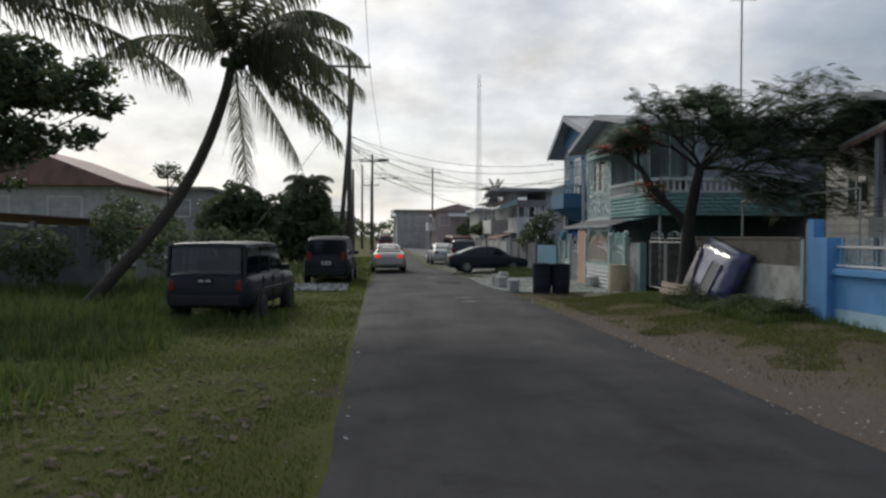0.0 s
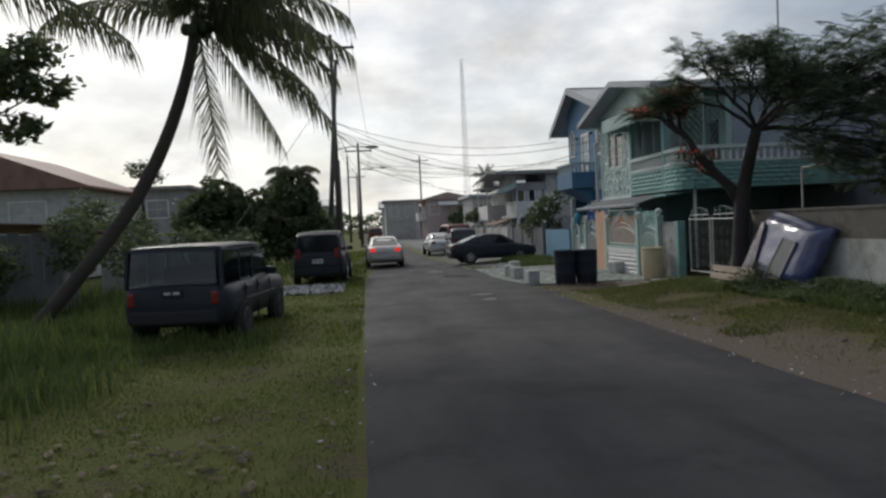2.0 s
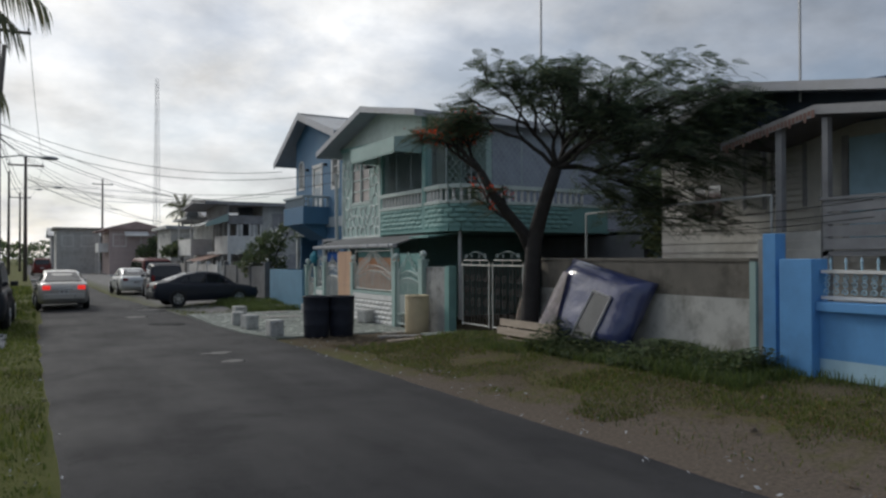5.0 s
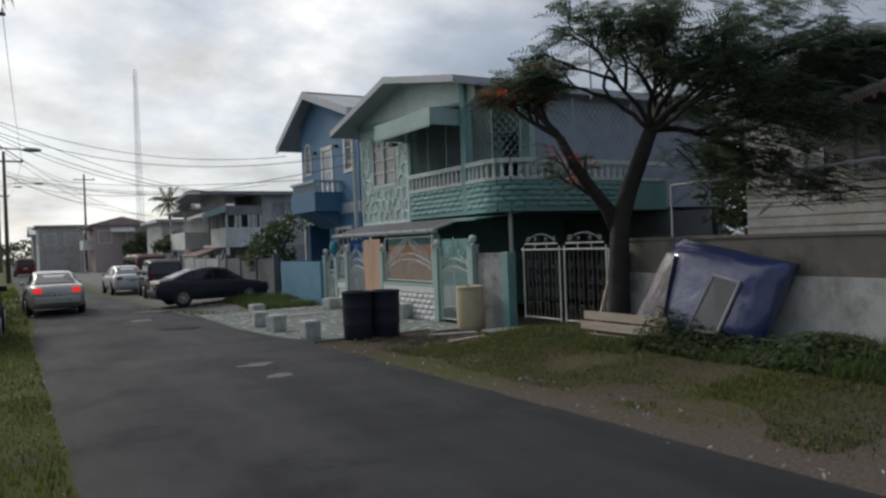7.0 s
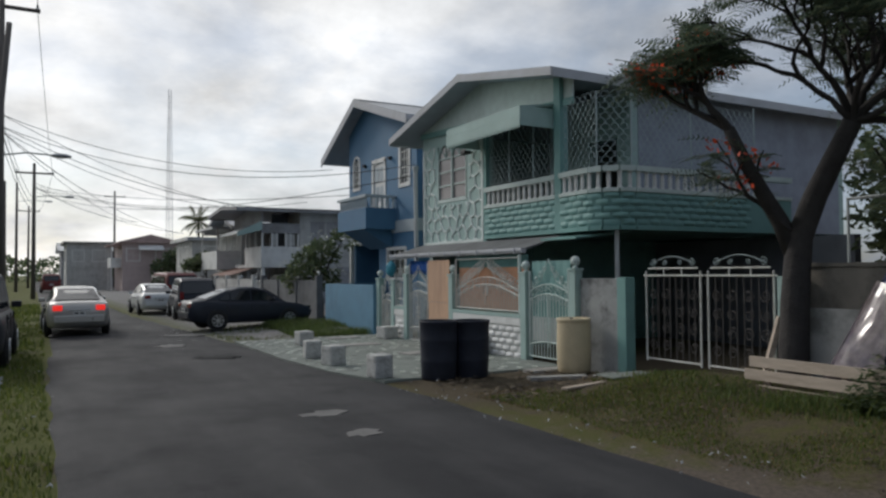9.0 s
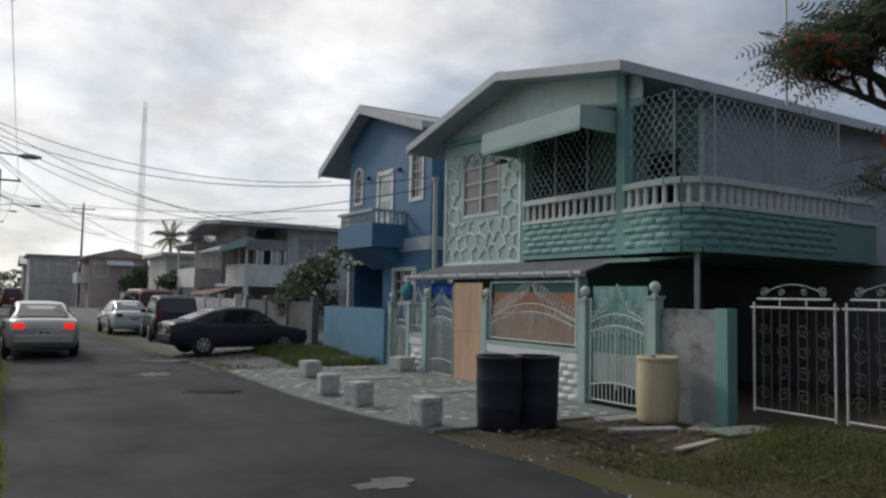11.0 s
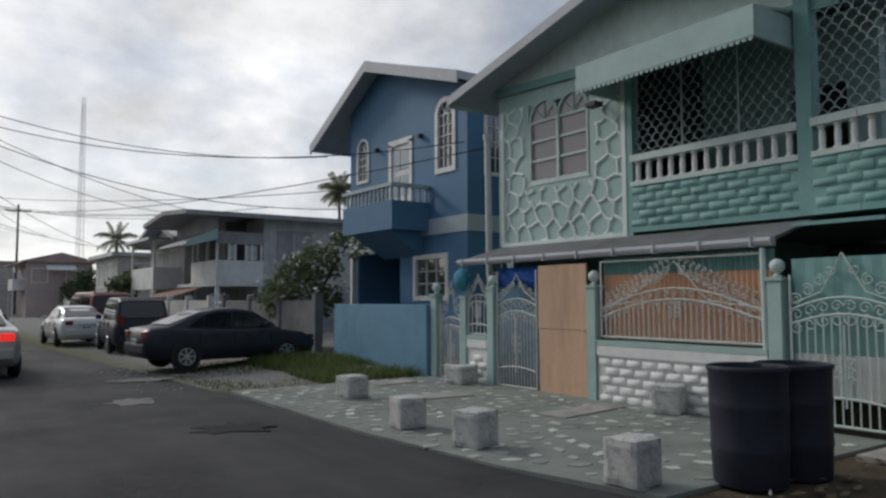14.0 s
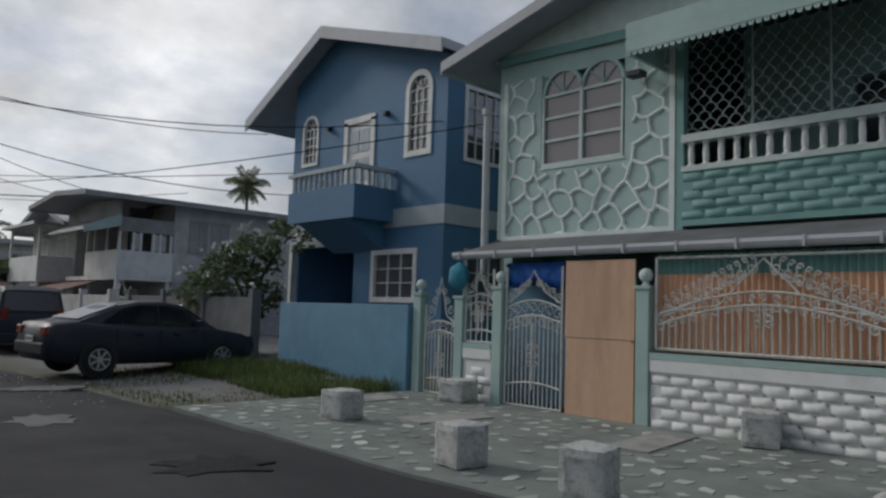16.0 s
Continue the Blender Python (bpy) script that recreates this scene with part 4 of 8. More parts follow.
def big_window(h, X):
    y0, y1, z0, z1 = 27.68, 29.04, 3.56, 4.60
    yc = (y0 + y1) / 2
    w = part("window", box(B(), X - 0.025, y0 - 0.07, z0 - 0.09, X + 0.08, y1 + 0.07, z0 - 0.052), CREAM_MINT, h, "twin-arched window with six tinted panes", world=True)
    for a, b, c, d in ((y0 - 0.035, y0, z0 - 0.05, z1), (y1, y1 + 0.035, z0 - 0.05, z1), (y0, y1, z0 - 0.05, z0), (yc - 0.03, yc + 0.03, z0, z1 + 0.05)):
        part("window_frame", box(B(), X - 0.02, a, c, X + 0.08, b, d), CREAM_MINT, w, world=True)
    for i in (1, 2, 3):
        z = z0 + (z1 - z0) * i / 3
        part("glazing_bar", box(B(), X - 0.005, y0, z - 0.02, X + 0.06, y1, z + 0.02), CREAM_MINT, w, world=True)
    for k in (0, 1):
        a, b = (y0, yc - 0.03) if k == 0 else (yc + 0.03, y1)
        c, r = (a + b) / 2, (b - a) / 2
        for i in range(3):
            p, q = z0 + (z1 - z0) * i / 3 + 0.02, z0 + (z1 - z0) * (i + 1) / 3 - 0.02
            part("pane", box(B(), X + 0.03, a, p, X + 0.042, b, q), PINK_GLASS, w, world=True)
        bm = B()
        prism(bm, [(X + 0.03, c + r * math.cos(math.pi * i / 12), z1 + 0.02 + r * math.sin(math.pi * i / 12)) for i in range(13)], (0.012, 0, 0))
        part("pane", bm, PINK_GLASS, w, world=True)
        bm = B()
        for i in range(10):
            t0, t1 = math.pi * i / 10, math.pi * (i + 1) / 10
            prism(bm, [(X - 0.01, c + q * math.cos(t), z1 + 0.02 + q * math.sin(t)) for q, t in ((r, t0), (r + 0.05, t0), (r + 0.05, t1), (r, t1))], (0.08, 0, 0))
        for t in (0.25, 0.5, 0.75):
            o = Vector((X + 0.02, c, z1 + 0.02))
            part("glazing_bar", tube(B(), [o, o + Vector((0, r * math.cos(math.pi * t), r * math.sin(math.pi * t)))], 0.014, 4), MINT, w, world=True)
        bmesh.ops.remove_doubles(bm, verts=bm.verts[:], dist=0.0005)
        part("arch_head", bm, MINT, w, world=True)


def blue_house():
    h = thing("house", (9.55, 32.3, 0.0), "two-storey deep blue house with white window surrounds and small balcony", "house")
    X, Y0, Y1 = 9.55, 32.28, 37.75
    holes = [(36.72, 37.32, 4.70, 5.85), (34.62, 35.55, 3.30, 5.46), (32.78, 33.44, 4.48, 6.10), (33.08, 34.40, 1.50, 2.46)]
    bm = B()
    wall_with_holes(bm, "x", X, 0.18, Y0, Y1, 3.36, 5.75, [holes[0], holes[1], (holes[2][0], holes[2][1], 4.48, 5.75)])
    part("front_wall", bm, BLUE, h, world=True)
    bm = B()
    prism(bm, [(X, Y0, 5.75), (X, 32.78, 5.75), (X, 32.78, 6.51), (X, Y0, 6.34)], (0.18, 0, 0))
    part("gable_wall", bm, BLUE, h, world=True)
    bm = B()
    prism(bm, [(X, 32.78, 6.04), (X, 33.44, 6.04), (X, 33.44, 6.73), (X, 32.78, 6.51)], (0.18, 0, 0))
    prism(bm, [(X, 33.44, 5.75), (X, Y1, 5.75), (X, Y1, 6.74), (X, 36.05, 7.60), (X, 33.44, 6.73)], (0.18, 0, 0))
    part("gable_wall", bm, BLUE, h, world=True)
    bm = B()
    wall_with_holes(bm, "x", X, 0.18, Y0, 35.1, 0.0, 2.98, [holes[3]])
    part("lower_front_wall", bm, BLUE, h, world=True)
    part("porch_back_wall", box(B(), X + 1.8, 35.1, 0.0, X + 1.95, Y1, 2.98), BLUE, h, world=True)
    part("porch_side_wall", box(B(), X + 0.18, 34.95, 0.0, X + 1.8, 35.1, 2.98), BLUE, h, world=True)
    part("porch_lintel", box(B(), X, 35.1, 2.68, X + 0.18, Y1, 2.98), BAND, h, world=True)
    part("porch_post", box(B(), X, Y1 - 0.12, 0.0, X + 0.14, Y1, 2.68), WHITE, h, world=True)
    bm = B()
    box(bm, X - 0.025, Y0 - 0.025, 2.98, X + 0.18, Y1, 3.36)
    box(bm, X + 0.18, Y0 - 0.025, 2.98, 18.0, Y0 + 0.18, 3.36)
    part("pale_band", bm, BAND, h, "pale grey band between the storeys", world=True)
    bm = B()
    wall_with_holes(bm, "y", Y0, 0.18, X + 0.18, 18.0, 3.36, 6.3, [(10.1, 11.2, 4.35, 5.75)])
    part("south_wall", bm, BLUE, h, world=True)
    bm = wall_with_holes(B(), "y", Y0, 0.18, X + 0.18, 18.0, 0.0, 2.98, [(10.2, 11.2, 1.3, 2.45)])
    part("lower_south_wall", bm, BLUE, h, world=True)
    part("north_wall", box(B(), X + 0.18, Y1 - 0.18, 0.0, 18.0, Y1, 6.6), BLUE, h, world=True)
    part("rear_wall", box(B(), 18.0, Y0, 0.0, 18.18, Y1, 5.9), BLUE, h, world=True)
    window_y(h, Y0, 10.1, 11.2, 4.35, 5.75, 4, 4)
    window_y(h, Y0, 10.2, 11.2, 1.3, 2.45, 3, 3)
    window_x(h, X, 36.76, 37.28, 4.72, 5.55, 3, 4, arch=True, surround=0.08)
    window_x(h, X, 32.82, 33.40, 4.52, 5.78, 3, 5, arch=True, surround=0.12)
    window_x(h, X, 33.12, 34.36, 1.54, 2.42, 3, 3, surround=0.11)
    d = part("door", box(B(), X + 0.02, 34.66, 3.3, X + 0.07, 35.5, 5.40, 0.006), WHITE, h, "white panelled balcony door", world=True)
    bm = B()
    box(bm, X - 0.03, 34.52, 3.3, X + 0.06, 34.66, 5.46); box(bm, X - 0.03, 35.5, 3.3, X + 0.06, 35.64, 5.46); box(bm, X - 0.03, 34.52, 5.40, X + 0.06, 35.64, 5.54)
    part("door_surround", bm, WHITE, d, world=True)
    for a in (34.74, 35.12):
        for c in (3.45, 4.1, 4.75):
            part("door_panel", box(B(), X + 0.005, a, c, X + 0.02, a + 0.3, c + 0.5, 0.005), BAND, d, world=True)
    for y in (36.15, 34.05):
        part("wall_light", box(B(), X - 0.12, y, 5.38, X, y + 0.1, 5.48, 0.01), TRIM, h, "small dark wall light", world=True)
    # balcony box with a bracket below and a baluster rail
    b0, b1, bx = 33.78, 36.20, 8.50
    bm = B()
    box(bm, bx, b0, 3.09, bx + 0.1, b1, 3.76); box(bm, bx + 0.1, b0, 3.09, X, b0 + 0.1, 3.76); box(bm, bx + 0.1, b1 - 0.1, 3.09, X, b1, 3.76)
    box(bm, bx + 0.1, b0 + 0.1, 3.09, X, b1 - 0.1, 3.3)
    part("balcony_box", bm, BLUE, h, world=True)
    bm = B()
    prism(bm, [(bx + 0.06, b0 + 0.3, 3.09), (X, b0 + 0.3, 3.09), (X, b0 + 0.3, 2.50)], (0, 1.8, 0))
    part("balcony_bracket", bm, BLUE, h, world=True)
    bm = B()
    box(bm, bx - 0.02, b0 - 0.02, 4.10, bx + 0.12, b1 + 0.02, 4.18); box(bm, bx + 0.12, b0 - 0.02, 4.10, X, b0 + 0.12, 4.18); box(bm, bx + 0.12, b1 - 0.12, 4.10, X, b1 + 0.02, 4.18)
    part("balcony_top_rail", bm, BAND, h, world=True)
    me = baluster_mesh(0.34, BAND)
    for i in range(12):
        shared("baluster", me, h, (bx + 0.05, b0 + 0.1 + i * 0.195, 3.76), 0)
    for i in range(5):
        shared("baluster", me, h, (bx + 0.22 + i * 0.19, b0 + 0.05, 3.76), 0)
    gable_roof(h, 31.95, 39.35, 36.05, 9.05, 18.4, 6.41, 6.02, 7.70, fascia_h=0.25)
    return h


green_house()
blue_house()


# ---- fences and gates before the houses ----
FX = 7.60


def spiral(bm, c, r, turns=1.4, start=0.0, hand=1, rad=0.008):
    """A wrought scroll on the plane x = const."""
    n = int(12 * turns)
    pts = [Vector((c[0], c[1] + hand * r * (1 - 0.75 * i / n) * math.cos(start + 2 * math.pi * turns * i / n), c[2] + r * (1 - 0.75 * i / n) * math.sin(start + 2 * math.pi * turns * i / n))) for i in range(n + 1)]
    tube(bm, pts, rad, 4, cap=False)


def scroll_gate(bm, x, y0, y1, z0, z1, bars=9, peak=0.0, arch_z=0.62, frame=True, rad=0.011, wide=False):
    """Upright bars with arched rails, rows of scrolls between them and a filigree cross."""
    w, hgt, yc = y1 - y0, z1 - z0, (y0 + y1) / 2
    if frame:
        for y in (y0, y1):
            tube(bm, [(x, y, z0), (x, y, z1)], 0.018, 4)
        tube(bm, [(x, y0, z0), (x, y1, z0)], 0.016, 4)
    def arch(z, rise):
        return [Vector((x, y0 + w * i / 12, z0 + hgt * z + rise * math.sin(math.pi * i / 12))) for i in range(13)]
    rise = 0.10 * w
    a, b = arch(arch_z, rise), arch(arch_z + 0.10, rise * 1.15)
    for p in (a, b):
        tube(bm, p, 0.013, 4, cap=False)
    for i in range(1, bars):
        y = y0 + w * i / bars
        top = z0 + hgt * arch_z + rise * math.sin(math.pi * i / bars)
        tube(bm, [(x, y, z0), (x, y, top)], rad, 4, cap=False)
    n = max(4, int(w / 0.13))
    for i in range(n):
        u = (i + 0.5) / n
        z = z0 + hgt * (arch_z + 0.05) + rise * 1.07 * math.sin(math.pi * u)
        spiral(bm, (x, y0 + w * u, z), hgt * 0.042, 1.2, 0.0, 1 if i % 2 else -1)
        spiral(bm, (x, y0 + w * u, z - hgt * 0.09), hgt * 0.05, 1.3, math.pi / 2, -1 if i % 2 else 1)
    # crest of scrolls running up to the middle
    m = 9 if wide else 4
    for s in (-1, 1):
        if wide:
            for i in range(1, 14):
                u = i / 14
                y, zt = yc + s * w * 0.47 * (1 - u), z0 + hgt * (0.42 + 0.50 * u)
                tube(bm, [(x, y, zt), (x, y, zt + hgt * 0.10)], 0.008, 4, cap=False)
                spiral(bm, (x, y + 0.035 * s, zt + hgt * 0.10), 0.035, 1.1, 0, s)
                spiral(bm, (x, y + 0.03 * s, zt - hgt * 0.06), 0.035, 1.1, math.pi, -s)
        for i in range(m):
            u = i / m
            c = (x, yc + s * w * 0.44 * (1 - u), z0 + hgt * (arch_z + 0.17) + (hgt * (1 - arch_z - 0.22) + peak) * u)
            if c[2] < z1 + peak:
                spiral(bm, c, 0.055 + 0.02 * (1 - u), 1.5, math.pi * u, s)
        tube(bm, [(x, yc + s * w * 0.48, z0 + hgt * (arch_z + 0.14)), (x, yc + s * w * 0.2, z0 + hgt * (arch_z + 0.22)), (x, yc, z1 + peak)], 0.010, 4, cap=False)
    # filigree panel in the middle of the bars
    for dz in (0.30, 0.36, 0.42):
        for dy in (-0.06, 0.06):
            spiral(bm, (x - 0.012, yc + dy, z0 + hgt * dz), 0.045, 1.2, 0, 1 if dy > 0 else -1)
    tube(bm, [(x - 0.012, yc, z0 + hgt * 0.12), (x - 0.012, yc, z0 + hgt * arch_z)], 0.014, 4, cap=False)
    if wide:
        return bm
    low = [Vector((x - 0.008, y0 + w * i / 12, z0 + hgt * 0.14 + 0.06 * w * math.sin(math.pi * i / 12))) for i in range(13)]
    tube(bm, low, 0.014, 4, cap=False)
    return bm


def column(parent, y, top, ball=True, x=FX, w=0.17):
    c = part("column", box(B(), x - w / 2, y - w / 2, 0.0, x + w / 2, y + w / 2, top, 0.008), MINT, parent, world=True)
    bm = B()
    box(bm, x - w / 2 - 0.02, y - w / 2 - 0.02, top, x + w / 2 + 0.02, y + w / 2 + 0.02, top + 0.04)
    part("column_cap", bm, MINT, c, world=True)
    if ball:
        r = 0.085
        bm = lathe(B(), [(0.06, 0.0), (0.035, 0.03)] + [(r * math.sin(0.35 + 2.6 * i / 8), 0.04 + r - r * math.cos(0.35 + 2.6 * i / 8)) for i in range(9)], 12, (x, y, top + 0.04))
        part("ball_finial", bm, CREAM_MINT, c, "pale round finial", world=True, smooth=True)
    return c


def stone_bay(parent, y0, y1, top, pad):
    w = part("dwarf_wall", box(B(), FX - 0.05, y0, 0.0, FX + 0.08, y1, top), WHITE, parent, "white dwarf wall of split-face stones", world=True)
    part("wall_cap", box(B(), FX - 0.08, y0, top, FX + 0.10, y1, top + 0.15, 0.01), WHITE, w, world=True)
    part("cap_strip", box(B(), FX - 0.085, y0, top + 0.15, FX + 0.105, y1, top + 0.22), MINT, w, world=True)
    rows = int(top / 0.125)
    for i in range(rows):
        off = 0.13 if i % 2 else 0.0
        n = int((y1 - y0) / 0.26) + 1
        for k in range(n):
            y = y0 + 0.13 + k * 0.26 + off
            if y + 0.10 < y1:
                shared("stone", pad, w, (FX - 0.05, y, 0.07 + i * 0.125), 0, (random.uniform(0.7, 1.25), random.uniform(0.9, 1.05), random.uniform(0.9, 1.05)))


def corrugated(bm, x, y0, y1, z0, z1, pitch=0.075, depth=0.018):
    n = int((y1 - y0) / pitch * 4)
    prev = None
    for i in range(n + 1):
        y = y0 + (y1 - y0) * i / n
        d = depth * math.cos(math.pi * i / 2)
        cur = (bm.verts.new((x + d, y, z0)), bm.verts.new((x + d, y, z1)))
        if prev:
            bm.faces.new((prev[0], cur[0], cur[1], prev[1]))
        prev = cur
    return bm


def front_fence():
    f = thing("fence", (FX, 26.5, 0.0), "mint columned fence with white wrought-iron grilles and stone dwarf walls", "fence")
    for y, top, ball in ((22.42, 1.72, True), (23.90, 1.66, True), (26.70, 1.62, True), (29.00, 1.62, True), (29.76, 1.48, False), (30.68, 1.52, True)):
        column(f, y, top, ball)
    pad = pad_mesh("stone", 0.25, 0.115, 0.036, WHITE)
    stone_bay(f, 24.0, 26.6, 0.66, pad)
    stone_bay(f, 29.1, 29.66, 0.62, pad)
    # wide grille with its boarding behind
    bm = B()
    scroll_gate(bm, FX - 0.02, 24.05, 26.55, 0.93, 1.98, 30, -0.03, 0.26, wide=True)
    tube(bm, [(FX - 0.02, 24.05, 1.98), (FX - 0.02, 26.55, 1.98)], 0.014, 4)
    part("wide_grille", bm, IRON, f, "white wrought-iron grille with scrolls", world=True)
    g = part("backing_board", corrugated(B(), FX + 0.12, 24.0, 26.6, 0.9, 1.80), ORANGE_SHEET, f, "orange-brown sheet behind the grille", world=True)
    part("green_backing", corrugated(B(), FX + 0.115, 24.0, 26.6, 1.80, 2.04), TEAL, f, "teal sheet behind the grille", world=True)
    bm = B()
    scroll_gate(bm, FX - 0.02, 29.12, 29.66, 0.86, 1.90, 5, 0.0, 0.50)
    part("narrow_grille", bm, IRON, f, world=True)
    # plywood closing one bay
    bm = B()
    box(bm, FX - 0.03, 26.84, 0.03, FX, 27.84, 1.0, 0.003)
    box(bm, FX - 0.035, 26.83, 1.006, FX - 0.004, 27.85, 1.98, 0.003)
    tube(bm, [(FX - 0.05, 26.88, 1.0), (FX - 0.02, 26.88, 1.0)], 0.02, 6)
    part("plywood_sheet", bm, PLY, f, "weathered plywood sheets", world=True)
    return f


def iron_gates():
    g = thing("gate", (FX, 28.4, 0.03), "white wrought-iron gate with scrolls before a blue sheet", "gate")
    bm = B()
    scroll_gate(bm, FX - 0.01, 27.92, 28.88, 0.05, 1.92, 13, -0.05, 0.60)
    part("gate_leaf", bm, IRON, g, world=True)
    part("blue_sheet", box(B(), FX + 0.6, 27.0, 0.0, FX + 0.62, 29.6, 1.7), PALE_BLUE, g, "pale blue sheet hung behind", world=True)
    t = B()
    n = 14
    grid = [[t.verts.new((FX + 0.03 + 0.03 * math.sin(i * 1.9 + j), 27.86 + 1.1 * i / n, 1.98 - 0.30 * j / 3 - 0.05 * math.sin(i * 0.7) * j / 3)) for j in range(4)] for i in range(n + 1)]
    for i in range(n):
        for j in range(3):
            t.faces.new((grid[i][j], grid[i + 1][j], grid[i + 1][j + 1], grid[i][j + 1]))
    bmesh.ops.solidify(t, geom=t.faces[:], thickness=0.006)
    part("tarpaulin_strip", t, mat("bright_blue_tarpaulin", (0.03, 0.14, 0.50), 0.4, 0.2, 6, 0.4, 20), g, "bright blue tarpaulin strip", world=True, smooth=True)
    s = thing("gate", (FX, 30.2, 0.03), "narrow white wrought-iron gate with a pointed crest", "gate")
    bm = B()
    scroll_gate(bm, FX - 0.01, 29.88, 30.54, 0.05, 1.38, 9, 0.42, 0.66)
    part("gate_leaf", bm, IRON, s, world=True)
    t = thing("gate", (FX, 23.15, 0.03), "teal sheet-backed iron gate with white lower panel", "gate")
    bm = B()
    scroll_gate(bm, FX - 0.03, 22.58, 23.74, 0.12, 1.72, 13, 0.22, 0.66)
    part("gate_leaf", bm, CREAM_MINT, t, world=True)
    bm = B()
    corrugated(bm, FX + 0.02, 22.58, 23.74, 0.86, 1.90, 0.2, 0.004)
    part("upper_sheet", bm, TEAL, t, "flat teal sheet", world=True)
    part("lower_sheet", corrugated(B(), FX + 0.02, 22.58, 23.74, 0.40, 0.86), WHITE, t, "white corrugated sheet", world=True)


STAINED = mat("blackened_concrete", (0.30, 0.31, 0.31), 0.9, 0.2, 3, 0.4, 60, stain=(0.06, 0.06, 0.06), stain_amount=0.85, stain_scale=2.2)


def yard_gate():
    g = thing("gate", (7.8, 19.75, 0.3), "white tubular double gate with scroll crests, filled with dark ironwork", "gate")
    x = 7.80
    for y0, y1 in ((18.62, 19.70), (19.84, 20.92)):
        bm = B()
        for y in (y0, y1):
            tube(bm, [(x, y, 0.30), (x, y, 1.70)], 0.016, 6)
        tube(bm, [(x, y0 - 0.05, 1.63), (x, y1 + 0.05, 1.63)], 0.015, 6)
        tube(bm, [(x, y0, 0.34), (x, y1, 0.34)], 0.015, 6)
        tube(bm, [(x, y0 + 0.05, 1.74), (x, y1 - 0.05, 1.74)], 0.014, 5)
        for k in (0.33, 0.66):
            tube(bm, [(x, y0 + (y1 - y0) * k, 1.63), (x, y0 + (y1 - y0) * k, 1.74)], 0.012, 5)
        leaf = part("gate_leaf", bm, IRON, g, world=True)
        bm = B()
        for u, r in ((0.14, 0.065), (0.36, 0.045), (0.64, 0.045), (0.86, 0.065)):
            spiral(bm, (x, y0 + (y1 - y0) * u, 1.82), r, 1.5, 0, 1 if u < 0.5 else -1, 0.006)
        tube(bm, [Vector((x, y0 + (y1 - y0) * (0.1 + 0.8 * i / 10), 1.80 + 0.12 * math.sin(math.pi * i / 10))) for i in range(11)], 0.007, 4)
        part("scroll_crest", bm, GRILLE, leaf, world=True)
        bm = B()
        for i in range(1, 9):
            y = y0 + (y1 - y0) * i / 9
            tube(bm, [(x + 0.01, y, 0.34), (x + 0.01, y, 1.62)], 0.008, 4)
        for k in range(4):
            for i in range(4):
                spiral(bm, (x + 0.01, y0 + (y1 - y0) * (i + 0.5) / 4, 0.55 + k * 0.27), 0.09, 1.4, k, 1 if i % 2 else -1)
        part("dark_infill", bm, IRON_DARK, leaf, world=True)
    p = thing("gate_pillar", (7.85, 18.42, 0.2), "pale green concrete gate pillar", "pillar")
    part("shaft", box(B(), 7.75, 18.30, 0.0, 7.97, 18.54, 1.62, 0.012), MINT, p, world=True)
    w = thing("garden_wall", (7.7, 21.8, 0.0), "short stained grey concrete wall with a teal end post", "wall")
    part("wall_slab", box(B(), 7.62, 21.36, 0.0, 7.76, 22.32, 1.58, 0.01), STAINED, w, world=True)
    part("end_post", box(B(), 7.58, 21.16, 0.0, 7.78, 21.36, 1.60, 0.01), TEAL, w, world=True)


def blue_front_wall():
    w = thing("garden_wall", (7.5, 32.6, 0.0), "smooth pale blue rendered yard wall with low weeds before it", "wall")
    bm = B()
    box(bm, 7.44, 30.80, 0.0, 7.58, 32.75, 1.36, 0.008)
    part("wall_panel", bm, PALE_BLUE, w, world=True)
    part("wall_panel", box(B(), 7.46, 32.77, 0.0, 7.60, 34.6, 1.36, 0.008), PALE_BLUE, w, world=True)
    part("side_wall", box(B(), 7.60, 34.46, 0.0, 9.5, 34.6, 1.36), PALE_BLUE, w, world=True)


def concrete_wall():
    w = thing("garden_wall", (8.05, 16.0, 0.1), "old concrete yard wall, bare above and limewashed below", "wall")
    part("lower_wall", box(B(), 7.98, 13.52, -0.05, 8.14, 18.28, 1.22, 0.006), LIMED, w, "stained limewashed lower half", world=True)
    part("upper_wall", box(B(), 8.0, 13.52, 1.22, 8.13, 18.28, 1.74, 0.006), WALL_TOP, w, "bare grey upper half", world=True)
    part("coping", box(B(), 7.97, 13.52, 1.74, 8.16, 18.28, 1.79, 0.006), WALL_TOP, w, world=True)
    part("end_strip", box(B(), 7.965, 13.42, -0.05, 8.15, 13.52, 1.74), MINT, w, "pale green end strip", world=True)


